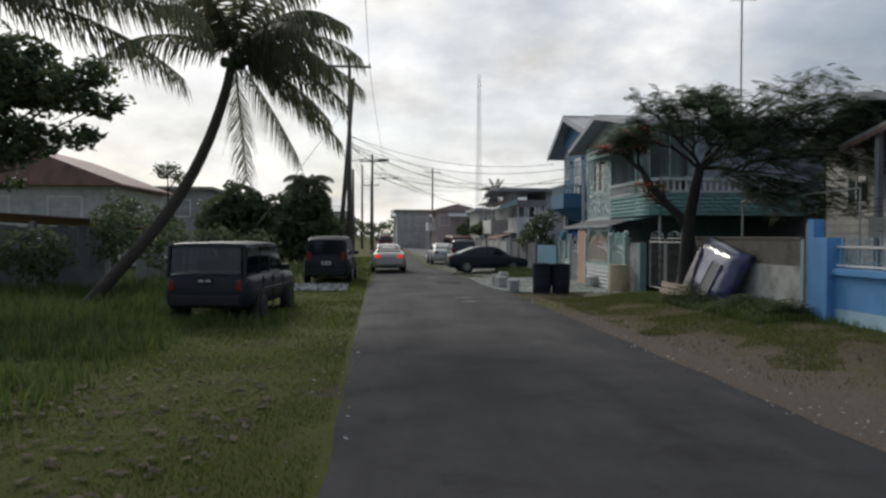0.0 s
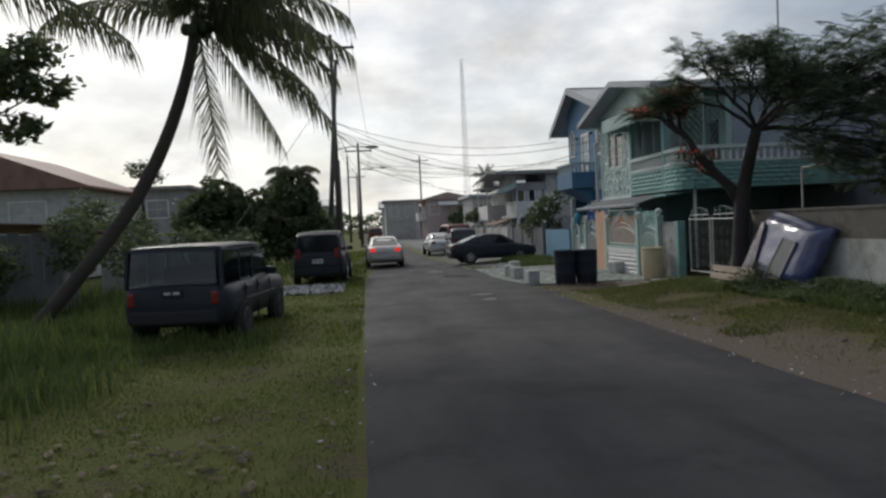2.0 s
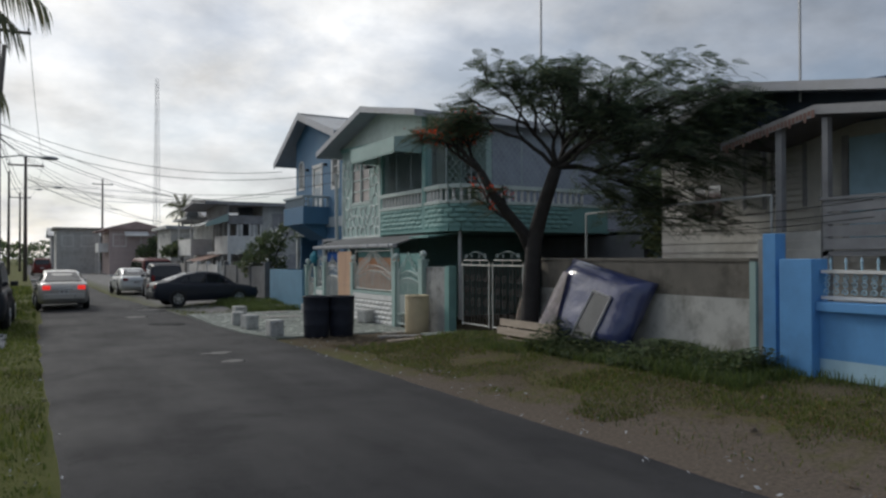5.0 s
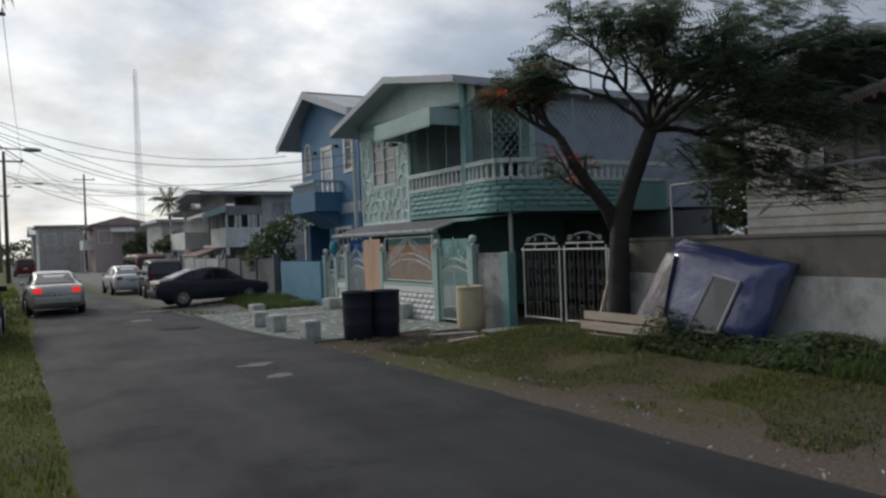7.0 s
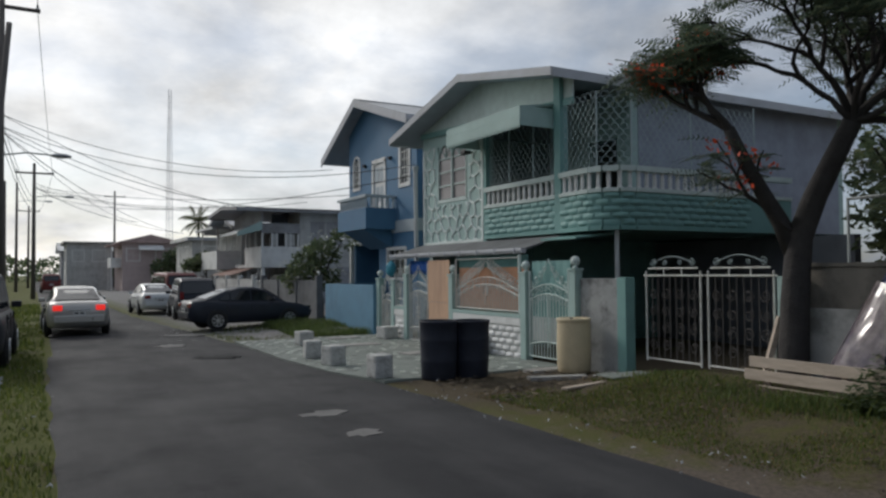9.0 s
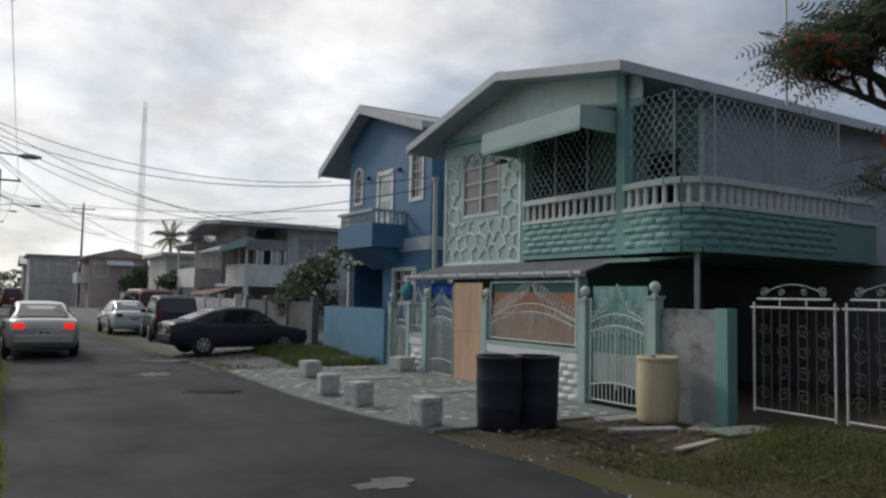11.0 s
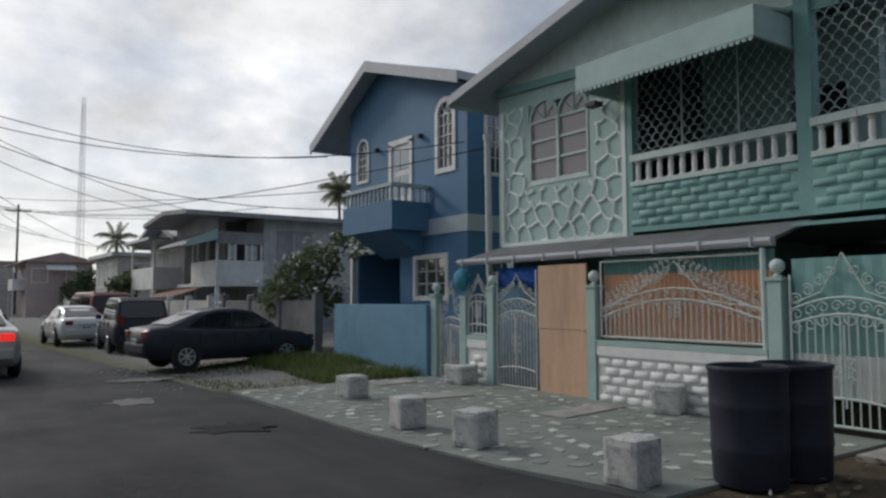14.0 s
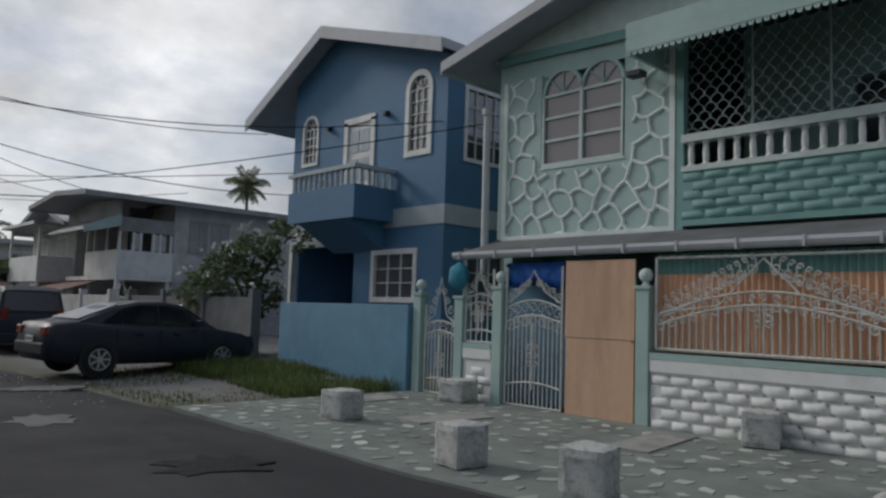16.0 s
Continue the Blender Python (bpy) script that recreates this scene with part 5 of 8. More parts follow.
def blue_gate_wall():
    w = thing("gate_wall", (8.0, 12.0, 0.05), "bright blue yard wall with white ornamental rail and spikes", "wall")
    part("tall_post", box(B(), 7.98, 13.12, 0.0, 8.20, 13.32, 2.12, 0.012), GATE_BLUE, w, "tall blue post", world=True)
    part("grey_post", box(B(), 8.0, 13.33, 0.0, 8.14, 13.41, 2.05, 0.01), CONCRETE, w, world=True)
    part("pier", box(B(), 7.86, 12.52, 0.0, 8.20, 12.98, 1.78, 0.012), GATE_BLUE, w, world=True)
    part("lower_panel", box(B(), 8.02, 3.0, 0.0, 8.16, 12.52, 0.52), SKY_BLUE, w, "light blue lower band", world=True)
    part("upper_panel", box(B(), 8.02, 3.0, 0.52, 8.16, 12.52, 1.12), GATE_BLUE, w, world=True)
    part("ledge", box(B(), 7.93, 3.0, 1.12, 8.20, 12.52, 1.24, 0.01), GATE_BLUE, w, world=True)
    bm = B()
    for z in (1.27, 1.60):
        box(bm, 8.02, 3.0, z, 8.12, 12.50, z + 0.04)
    part("rail", bm, WHITE, w, world=True)
    bm = B()
    y = 12.45
    while y > 6.0:
        for z in (1.36, 1.45, 1.54):
            spiral(bm, (8.07, y, z), 0.045, 1.1, z * 9, 1, 0.008)
        y -= 0.12
    part("rail_filigree", bm, SKY_BLUE, w, world=True)
    me_bm = lathe(B(), [(0.012, 0.0), (0.012, 0.09), (0.020, 0.10), (0.003, 0.16)], 6)
    me = bpy.data.meshes.new("spike"); me_bm.to_mesh(me); me_bm.free(); me.materials.append(SKY_BLUE)
    for i in range(46):
        shared("spike", me, w, (8.07, 12.4 - i * 0.2, 1.64))
    part("drain_edge", box(B(), 6.9, 3.0, -0.02, 7.02, 13.4, 0.14, 0.01), CONCRETE, w, "low concrete drain edge", world=True)


front_fence()
iron_gates()
yard_gate()
blue_front_wall()
concrete_wall()
blue_gate_wall()


# ---- patio and the things on it ----
def patio():
    p = thing("patio", (5.6, 27.0, 0.0), "cement forecourt set with pale broken tile chips", "pavement", kind="structure")
    bm = B()
    prism(bm, [(4.10, 22.75, -0.05), (7.62, 22.75, -0.05), (7.62, 30.80, -0.05), (3.70, 30.75, -0.05), (3.62, 26.5, -0.05), (3.78, 24.2, -0.05)], (0, 0, 0.085))
    part("slab", bm, CEMENT, p, world=True)
    rng = random.Random(3)
    shapes = []
    for k in range(9):
        bm = B()
        n = rng.randint(4, 6)
        pts = []
        for i in range(n):
            t = 2 * math.pi * (i + rng.uniform(-0.25, 0.25)) / n
            r = rng.uniform(0.03, 0.085)
            pts.append((r * math.cos(t) * 1.5, r * math.sin(t), 0.0))
        prism(bm, pts, (0, 0, 0.012))
        me = bpy.data.meshes.new("tile_chip"); bm.to_mesh(me); bm.free(); me.materials.append(CHIP)
        shapes.append(me)
    count = 0
    y = 22.95
    row = 0
    while y < 30.65:
        x = (3.82 if y > 24.3 else 4.15) + (0.16 if row % 2 else 0.0)
        while x < 7.35:
            if rng.random() < 0.86 and count < 300:
                shared("tile_chip", rng.choice(shapes), p, (x + rng.uniform(-0.05, 0.05), y + rng.uniform(-0.05, 0.05), 0.030), rng.uniform(0, 360), (rng.uniform(0.7, 1.3), rng.uniform(0.7, 1.2), 1))
                count += 1
            x += rng.uniform(0.27, 0.36)
        y += 0.285
        row += 1
    for i, (x, y, w, d, a) in enumerate(((6.6, 26.0, 1.3, 0.45, 8), (5.9, 28.3, 1.1, 0.5, -5), (6.3, 30.2, 0.8, 0.5, 3))):
        bm = box(B(), -w / 2, -d / 2, 0.036, w / 2, d / 2, 0.052)
        bm.transform(pose(x, y, 0, 0, 0, a))
        part("cover_slab", bm, CONCRETE, p, "flat grey drain cover", world=True)
    bm = B()
    box(bm, 6.6, 22.3, 0.0, 7.5, 22.62, 0.05, m=pose(0, 0, 0))
    part("threshold_slab", bm, CONCRETE, p, world=True)


def concrete_blocks():
    def block():
        bm = B()
        bmesh.ops.create_cube(bm, size=1.0)
        bmesh.ops.subdivide_edges(bm, edges=bm.edges[:], cuts=5, use_grid_fill=True)
        for v in bm.verts:
            v.co.z += 0.5
            c = Vector((v.co.x, v.co.y, v.co.z - 0.5))
            m = sum(1 for q in c if abs(q) > 0.49)
            if m > 1:
                v.co -= c * (0.05 + 0.06 * abs(noise.noise(v.co * 3.1)))
            v.co += Vector((1, 1, 1)) * 0.02 * noise.noise(v.co * 4.0)
            v.co.z = max(0.0, v.co.z)
        return bm
    first = None
    for x, y, s, hh, a in ((4.18, 23.12, 0.33, 0.37, 4), (4.12, 25.02, 0.34, 0.36, 14), (4.16, 26.30, 0.33, 0.35, -9), (4.86, 28.90, 0.36, 0.33, 5), (7.22, 29.42, 0.42, 0.31, 10), (7.33, 25.22, 0.36, 0.36, 20)):
        m = pose(x, y, 0.036, 0, 0, a) @ Matrix.Diagonal((s, s, hh, 1))
        if first is None:
            first = part("concrete_block", block(), BLOCK)
            tagged(first, "chipped whitewashed concrete block on the forecourt", "block", "blocks along the forecourt")
            first.matrix_basis = m
        else:
            o = new("concrete_block", first.data)
            tagged(o, first["label"], "block", "blocks along the forecourt")
            o.matrix_basis = m


def drums():
    for x, y, a in ((4.99, 22.64, 10), (5.57, 22.60, 70)):
        d = thing("plastic_drum", (x, y, 0.02 if x < 5.2 else 0.01), "large black plastic drum standing open", "drum", "black drums", rz=a)
        prof = [(0.265, 0.0), (0.275, 0.02), (0.285, 0.25), (0.291, 0.27), (0.291, 0.30), (0.287, 0.32), (0.293, 0.58), (0.298, 0.60), (0.298, 0.63), (0.294, 0.65), (0.298, 0.87), (0.310, 0.885), (0.310, 0.915), (0.292, 0.92), (0.288, 0.905), (0.27, 0.60), (0.26, 0.05)]
        part("body", lathe(B(), prof, 28), PLASTIC_DARK, d, smooth=True)
        bm = B()
        tube(bm, [(0.30, -0.05, 0.70), (0.335, -0.03, 0.73), (0.335, 0.03, 0.73), (0.30, 0.05, 0.70)], 0.012, 6)
        part("handle", bm, PLASTIC_DARK, d)
    d = thing("plastic_drum", (7.22, 22.02, 0.03), "cream plastic drum with a stained base", "drum", rz=20)
    prof = [(0.245, 0.0), (0.262, 0.02), (0.275, 0.10), (0.283, 0.45), (0.276, 0.80), (0.27, 0.84), (0.285, 0.86), (0.285, 0.89), (0.262, 0.90), (0.24, 0.875), (0.05, 0.87)]
    part("body", lathe(B(), prof, 28), PLASTIC_CREAM, d, smooth=True)
    part("bung", lathe(B(), [(0.03, 0.0), (0.03, 0.02)], 10, (0.1, 0.1, 0.875)), PLASTIC_DARK, d)


def planks_and_tarp():
    b = thing("plank_stack", (7.2, 17.8, 0.25), "weathered pale planks nailed to short posts as a barrier", "planks")
    for z0, z1, dx, y0, y1 in ((0.50, 0.63, 0.0, 16.80, 18.55), (0.34, 0.47, -0.03, 16.76, 18.60), (0.20, 0.29, -0.06, 16.9, 18.4)):
        bm = box(B(), 7.20 + dx, y0, z0, 7.235 + dx, y1, z1, 0.004)
        part("plank", bm, WOOD, b, world=True)
    for y in (17.3, 18.3):
        part("stake", box(B(), 7.24, y, 0.10, 7.29, y + 0.06, 0.62), WOOD, b, world=True)
    o = thing("leaning_board", (7.75, 18.62, 0.25), "loose grey board leaning beside the gate", "board")
    bm = B()
    tube(bm, [(7.55, 18.62, 0.25), (7.75, 18.50, 1.1)], 0.05, 4)
    part("board", bm, WOOD, o, world=True)
    # a wrapped panel that leans on the wall
    t = thing("wrapped_panel", (7.5, 16.3, 0.2), "large blue tarpaulin-wrapped panel leaning against the wall, one window showing", "panel")
    corners = [Vector((7.40, 17.72, 0.30)), Vector((7.82, 17.10, 1.78)), Vector((7.80, 15.18, 1.40)), Vector((7.36, 15.42, 0.32))]
    bm = B()
    n = 14
    rows = []
    for i in range(n + 1):
        r = []
        for j in range(n + 1):
            u, v = i / n, j / n
            p = (corners[0] * (1 - u) + corners[3] * u) * (1 - v) + (corners[1] * (1 - u) + corners[2] * u) * v
            e = (1 - (2 * u - 1) ** 8) * (1 - (2 * v - 1) ** 8)
            wr = 0.025 * noise.noise(Vector((u * 5, v * 7, 1.7))) + 0.012 * noise.noise(Vector((u * 16, v * 9, 4)))
            r.append(bm.verts.new(p + Vector((-0.20 * e + wr, 0, 0.05 * e))))
        rows.append(r)
    for i in range(n):
        for j in range(n):
            bm.faces.new((rows[i][j], rows[i + 1][j], rows[i + 1][j + 1], rows[i][j + 1]))
    rim = [r[0] for r in rows] + rows[-1][1:] + [r[-1] for r in rows[::-1]][1:] + rows[0][::-1][1:-1]
    back = [bm.verts.new(v.co + Vector((0.14, 0, -0.02))) for v in rim]
    for i in range(len(rim)):
        bm.faces.new((rim[i], back[i], back[(i + 1) % len(rim)], rim[(i + 1) % len(rim)]))
    bm.faces.new(back)
    bmesh.ops.recalc_face_normals(bm, faces=bm.faces[:])
    part("wrap", bm, TARP, t, world=True, smooth=True)
    def on(u, v, lift):
        p = (corners[0] * (1 - u) + corners[3] * u) * (1 - v) + (corners[1] * (1 - u) + corners[2] * u) * v
        return p + Vector((-0.21 - lift, 0, 0.055))
    bm = B()
    a = [on(0.54, 0.10, 0.012), on(0.77, 0.10, 0.012), on(0.775, 0.67, 0.012), on(0.555, 0.70, 0.012)]
    for p, q in zip(a, a[1:] + a[:1]):
        tube(bm, [p, q], 0.022, 5)
    part("window_frame", bm, GREY_BOARDS, t, "grey window frame", world=True)
    bm = B()
    prism(bm, a, (0.02, 0, 0))
    part("window_pane", bm, PANE, t, world=True)
    # plastic film over one end; its warm pale colour paints the reflected light
    bm = B()
    m = 8
    grid = []
    for i in range(m + 1):
        r = []
        for j in range(m + 1):
            u, v = 0.005 + 0.36 * i / m * (1 - 0.55 * j / m), 0.03 + 0.80 * j / m
            e = (1 - (2 * u - 1) ** 8) * (1 - (2 * v - 1) ** 8)
            r.append(bm.verts.new(on(u, v, 0.04 - 0.20 * (1 - e) + 0.010 * noise.noise(Vector((i * 0.9, j * 0.8, 2))))))
        grid.append(r)
    for i in range(m):
        for j in range(m):
            bm.faces.new((grid[i][j], grid[i + 1][j], grid[i + 1][j + 1], grid[i][j + 1]))
    bmesh.ops.solidify(bm, geom=bm.faces[:], thickness=0.008)
    part("plastic_wrap", bm, mat("plastic_wrap_painted_sheen", (0.40, 0.34, 0.34), 0.20, 0.4, 5, 0.5, 14, stain=(0.14, 0.12, 0.20), stain_amount=0.6, coat=1.0, bump_dist=0.02), t, "crumpled plastic film, its bright sheen painted pale", world=True)


def scraps():
    for x, y, w, d, hh, a, m, nm, lb in ((6.55, 21.6, 0.95, 0.22, 0.06, -18, CONCRETE, "concrete_scrap", "broken grey concrete slab lying on the soil"), (7.35, 21.35, 0.75, 0.25, 0.05, 25, CONCRETE, "concrete_scrap", "broken grey concrete slab lying on the soil"),
                                         (6.1, 20.4, 0.9, 0.10, 0.03, 12, WOOD, "loose_plank", "loose weathered plank on the verge"), (7.0, 20.5, 0.8, 0.45, 0.03, -8, CEMENT, "concrete_scrap", "flat greenish slab before the yard gate")):
        bm = box(B(), -w / 2, -d / 2, 0, w / 2, d / 2, hh, 0.008)
        o = part(nm, bm, m)
        tagged(o, lb, "rubble")
        o.matrix_basis = pose(x, y, ground_height(x, y) + 0.005, 0, 0, a)
    b = thing("cloth_bundle", (7.5, 29.72, 1.55), "faded teal cloth bundle hung on the fence column", "cloth")
    bm = B()
    bmesh.ops.create_icosphere(bm, subdivisions=3, radius=1.0)
    for v in bm.verts:
        v.co *= 1 + 0.22 * noise.noise(v.co * 2.0)
    bm.transform(pose(7.48, 29.74, 1.80) @ Matrix.Diagonal((0.12, 0.17, 0.20, 1)))
    part("cloth", bm, mat("teal_cloth", (0.04, 0.22, 0.30), 0.8, 0.2, 8, 0.5, 30), b, world=True, smooth=True)


scraps()
patio()
concrete_blocks()
drums()
planks_and_tarp()


def road_marks():
    rng = random.Random(5)
    for x, y, w, d, m, nm, lb in ((2.35, 20.6, 0.62, 0.42, PATCH, "road_patch", "pale worn patch in the asphalt"), (2.12, 30.3, 0.75, 0.85, PATCH, "road_patch", "pale worn patch in the asphalt"),
                                  (2.30, 19.4, 0.5, 0.38, PATCH, "road_patch", "pale worn patch in the asphalt"), (2.55, 27.35, 0.95, 0.85, ASPHALT_DARK, "pothole", "shallow dark pothole with broken edges"), (2.9, 33.2, 1.1, 0.7, PATCH, "road_patch", "pale worn patch in the asphalt")):
        bm = B()
        n = 18
        pts = []
        for i in range(n):
            t = 2 * math.pi * i / n
            k = rng.uniform(0.55, 1.15)
            pts.append((x + w / 2 * k * math.cos(t), y + d / 2 * k * math.sin(t), 0.030))
        prism(bm, pts, (0, 0, 0.022))
        o = part(nm, bm, m)
        tagged(o, lb, "road patch", kind="structure")


ASPHALT_DARK = mat("dark_broken_asphalt", (0.022, 0.022, 0.024), 0.95, 0.4, 14, 1.0, 60, bump_dist=0.05)
road_marks()


# ---- vehicles ----
def wheel(parent, x, y, r=0.31, w=0.20, side=1):
    tb = lathe(B(), [(r * 0.66, -w / 2), (r * 0.93, -w / 2), (r, -w / 2 + 0.03), (r, w / 2 - 0.03), (r * 0.93, w / 2), (r * 0.66, w / 2)], 24)
    turn = pose(x, y, r, 90 * side, 0, 0)
    tb.transform(turn)
    t = part("wheel", tb, TYRE, parent, smooth=False)
    bm = B()
    lathe(bm, [(r * 0.67, -w / 2 - 0.012), (r * 0.67, -w / 2 + 0.02), (r * 0.60, -w / 2 + 0.02), (r * 0.58, -w / 2 - 0.012)], 24)
    bm.transform(turn)
    part("rim", bm, RIM_DEEP, t)
    bm = lathe(B(), [(0.048, -w / 2 - 0.030), (0.048, -w / 2 + 0.02)], 12)
    n = 28
    tube(bm, [(r * 0.63 * math.cos(2 * math.pi * k / n), r * 0.63 * math.sin(2 * math.pi * k / n), -w / 2 - 0.012) for k in range(n + 1)], 0.012, 5, cap=False)
    for k in range(7):
        box(bm, 0.03, -0.017, -w / 2 - 0.024, r * 0.63, 0.017, -w / 2 - 0.008, m=pose(0, 0, 0, 0, 0, 360 * k / 7))
    bm.transform(turn)
    part("spoke_wheel", bm, RIM, t)
    bm = lathe(B(), [(r * 0.66, -w / 2 + 0.004), (r * 0.66, w / 2 - 0.02)], 20)
    bm.transform(turn)
    part("hub_shadow", bm, TRIM, t)


def loft(rings, close_ends=True):
    bm = B()
    vs = [[bm.verts.new(p) for p in r] for r in rings]
    n = len(rings[0])
    for a, b in zip(vs, vs[1:]):
        for i in range(n):
            bm.faces.new((a[i], a[(i + 1) % n], b[(i + 1) % n], b[i]))
    if close_ends:
        bm.faces.new(vs[0][::-1]); bm.faces.new(vs[-1])
    bmesh.ops.recalc_face_normals(bm, faces=bm.faces[:])
    return bm


def lerp_table(table, x):
    """Values at x from rows (x, a, b, ...)."""
    for p, q in zip(table, table[1:]):
        if x <= q[0]:
            t = (x - p[0]) / (q[0] - p[0])
            return [a + (b - a) * t for a, b in zip(p[1:], q[1:])]
    return list(table[-1][1:])


def vehicle(name, at, heading, label, category, paint, shape, lit=False, group="", size=1.0):
    """A car that looks along its own x. shape: length, width, the deck line, the roof line, windows, wheels."""
    L, W = shape["length"], shape["width"] / 2
    v = thing(name, at, label, category, group, rz=heading, scale=size)
    deck, roof = shape["deck"], shape["roof"]
    xs = sorted({round(-L / 2 + L * i / 28, 3) for i in range(29)} | {r[0] for r in deck})
    rings = []
    for x in xs:
        zb, zt = lerp_table(deck, x)
        end = min(1.0, (L / 2 - abs(x)) / 0.45)
        w = W * (0.80 + 0.20 * math.sqrt(max(0.0, 1 - (1 - end) ** 2)))
        h = zt - zb
        half = [(w * 0.86, zb), (w * 0.96, zb + 0.10 * h), (w, zb + 0.42 * h), (w * 0.985, zb + 0.70 * h), (w * 0.94, zt - 0.05), (w * 0.88, zt), (w * 0.45, zt + 0.025)]
        rings.append([(x, -y, z) for y, z in half] + [(x, y, z) for y, z in half[::-1]])
    part("body", loft(rings), paint, v, smooth=True)
    # cabin
    rings = []
    x0, x1 = roof[0][0], roof[-1][0]
    for x in sorted({x0 + (x1 - x0) * i / 22 for i in range(23)} | {r[0] for r in roof}):
        (zr,) = lerp_table(roof, x)
        _, zt = lerp_table(deck, x)
        zr = max(zr, zt + 0.004)
        k = min(1.0, (zr - zt) / 0.30)
        wb, wr = W * 0.90, W * shape.get("tuck", 0.72)
        wr = wb + (wr - wb) * k
        half = [(wb, zt - 0.03), (wr, zr - 0.05 * k), (wr * 0.90, zr), (wr * 0.45, zr + 0.02 * k)]
        rings.append([(x, -y, z) for y, z in half] + [(x, y, z) for y, z in half[::-1]])
    pane_mat = CAR_GLASS
    if shape.get("open"):
        # roof shell on pillars over a hollow cabin with seats
        pane_mat = CLEAR_GLASS
        wb, wr = W * 0.90, W * shape["tuck"]
        (xa, za), (xb, zb2) = shape["open"]
        shell = []
        for i in range(15):
            x = xa + (xb - xa) * i / 14
            u = 2 * i / 14 - 1
            zr = za + (zb2 - za) * i / 14 + 0.035 * (1 - u ** 4) - 0.035
            half = [(wr * 0.97, zr - 0.075), (wr + 0.012, zr - 0.06), (wr, zr - 0.02), (wr * 0.93, zr + 0.005), (wr * 0.5, zr + 0.022)]
            shell.append([(x, -y, z) for y, z in half] + [(x, y, z) for y, z in half[::-1]])
        part("roof", loft(shell), paint, v, smooth=True)
        for s in (-1, 1):
            for (x_low, x_top, wide) in shape["pillars"]:
                _, zt = lerp_table(deck, x_low)
                bm = B()
                prism(bm, [(x_low, s * wb, zt - 0.03), (x_low + wide, s * wb, zt - 0.03), (x_top + wide, s * wr, za - 0.06), (x_top, s * wr, za - 0.06)], (0, -s * 0.05, 0))
                part("pillar", bm, paint, v)
            part("seat", box(B(), 0.05, s * 0.17, 1.08, 0.20, s * 0.60, 1.40, 0.04), SEAT, v)
            part("headrest", box(B(), 0.07, s * 0.28, 1.42, 0.16, s * 0.50, 1.58, 0.03), SEAT, v)
        part("rear_seat", box(B(), -1.0, -0.6, 1.08, -0.82, 0.6, 1.38, 0.05), SEAT, v)
        # added pale strips draw the light reflected along the roof edge
        part("roof_edge_glint", box(B(), xa + 0.02, wr - 0.004, za - 0.085, xb, wr + 0.016, za - 0.07), STEEL, v, "pale strip that imitates light reflected on the roof edge")
        part("roof_edge_glint", box(B(), xa + 0.02, -wr - 0.016, za - 0.085, xb, -wr + 0.004, za - 0.07), STEEL, v, "pale strip that imitates light reflected on the roof edge")
    else:
        part("roof", loft(rings), paint, v, smooth=False)
    zmax = max(r[1] for r in roof)
    wb, wr = W * 0.90, W * shape.get("tuck", 0.72)
    def side_y(z, zt):
        return wb + (wr - wb) * (z - zt + 0.03) / max(0.05, zmax - 0.05 - zt + 0.03)
    for s in (-1, 1):
        for pts in shape["side_glass"]:
            bm = B()
            p3 = []
            for x, z in pts:
                _, zt = lerp_table(deck, x)
                p3.append((x, s * (side_y(z, zt) + 0.010), z))
            prism(bm, p3, (0, s * 0.006, 0))
            part("side_window", bm, pane_mat, v)
    for key, nm in (("rear_glass", "rear_window"), ("front_glass", "windscreen")):
        (xa, za), (xb, zb_), wa, wb2 = shape[key]
        out = Vector((zb_ - za, 0, -(xb - xa))).normalized() * 0.012
        if (out.x > 0) != (key == "front_glass"):
            out = -out
        bm = B()
        prism(bm, [Vector(p) + out for p in ((xa, -wa, za), (xa, wa, za), (xb, wb2, zb_), (xb, -wb2, zb_))], out * 0.6)
        part(nm, bm, pane_mat, v)
    # arches and wheels
    r = shape.get("wheel", 0.31)
    for x in shape["axles"]:
        for s in (-1, 1):
            bm = lathe(B(), [(r * 1.18, 0.0), (r * 1.18, 0.10)], 24)
            bm.transform(pose(x, s * (W - 0.085), r * 1.02, -90 * s, 0, 0))
            part("wheel_arch", bm, TRIM, v)
            wheel(v, x, s * (W - 0.062), r, 0.2, s)
    # bumpers, lamps, plate, mirrors, handles
    zb, zt = lerp_table(deck, -L / 2 + 0.05)
    xr = -L / 2
    part("rear_bumper", box(B(), xr - 0.05, -W * 0.80, zb + 0.05, xr + 0.15, W * 0.80, zb + 0.28, 0.04), shape.get("bumper", paint), v)
    part("front_bumper", box(B(), L / 2 - 0.15, -W * 0.78, zb + 0.05, L / 2 + 0.05, W * 0.78, zb + 0.26, 0.04), shape.get("bumper", paint), v)
    tz, th, tw = shape["tail"]
    for s in (-1, 1):
        y0, y1 = s * W * 0.82, s * (W * 0.82 - tw)
        part("tail_light", box(B(), xr - 0.02, min(y0, y1), tz, xr + 0.22, max(y0, y1), tz + th, 0.025), TAIL_ON if lit else TAIL_OFF, v, "glowing red brake light" if lit else "")
        part("headlight", box(B(), L / 2 - 0.25, s * W * 0.5, 0.62, L / 2 - 0.005, s * W * 0.84, 0.74, 0.03), CAR_GLASS, v)
        bm = box(B(), shape["mirror"], s * (W * 0.93), 0.0, shape["mirror"] + 0.10, s * (W * 0.93 + 0.20), 0.14, 0.03)
        _, zt2 = lerp_table(deck, shape["mirror"])
        bm.transform(Matrix.Translation((0, 0, zt2 + 0.02)))
        part("wing_mirror", bm, paint, v)
        for x in shape.get("handles", ()):
            _, zh = lerp_table(deck, x)
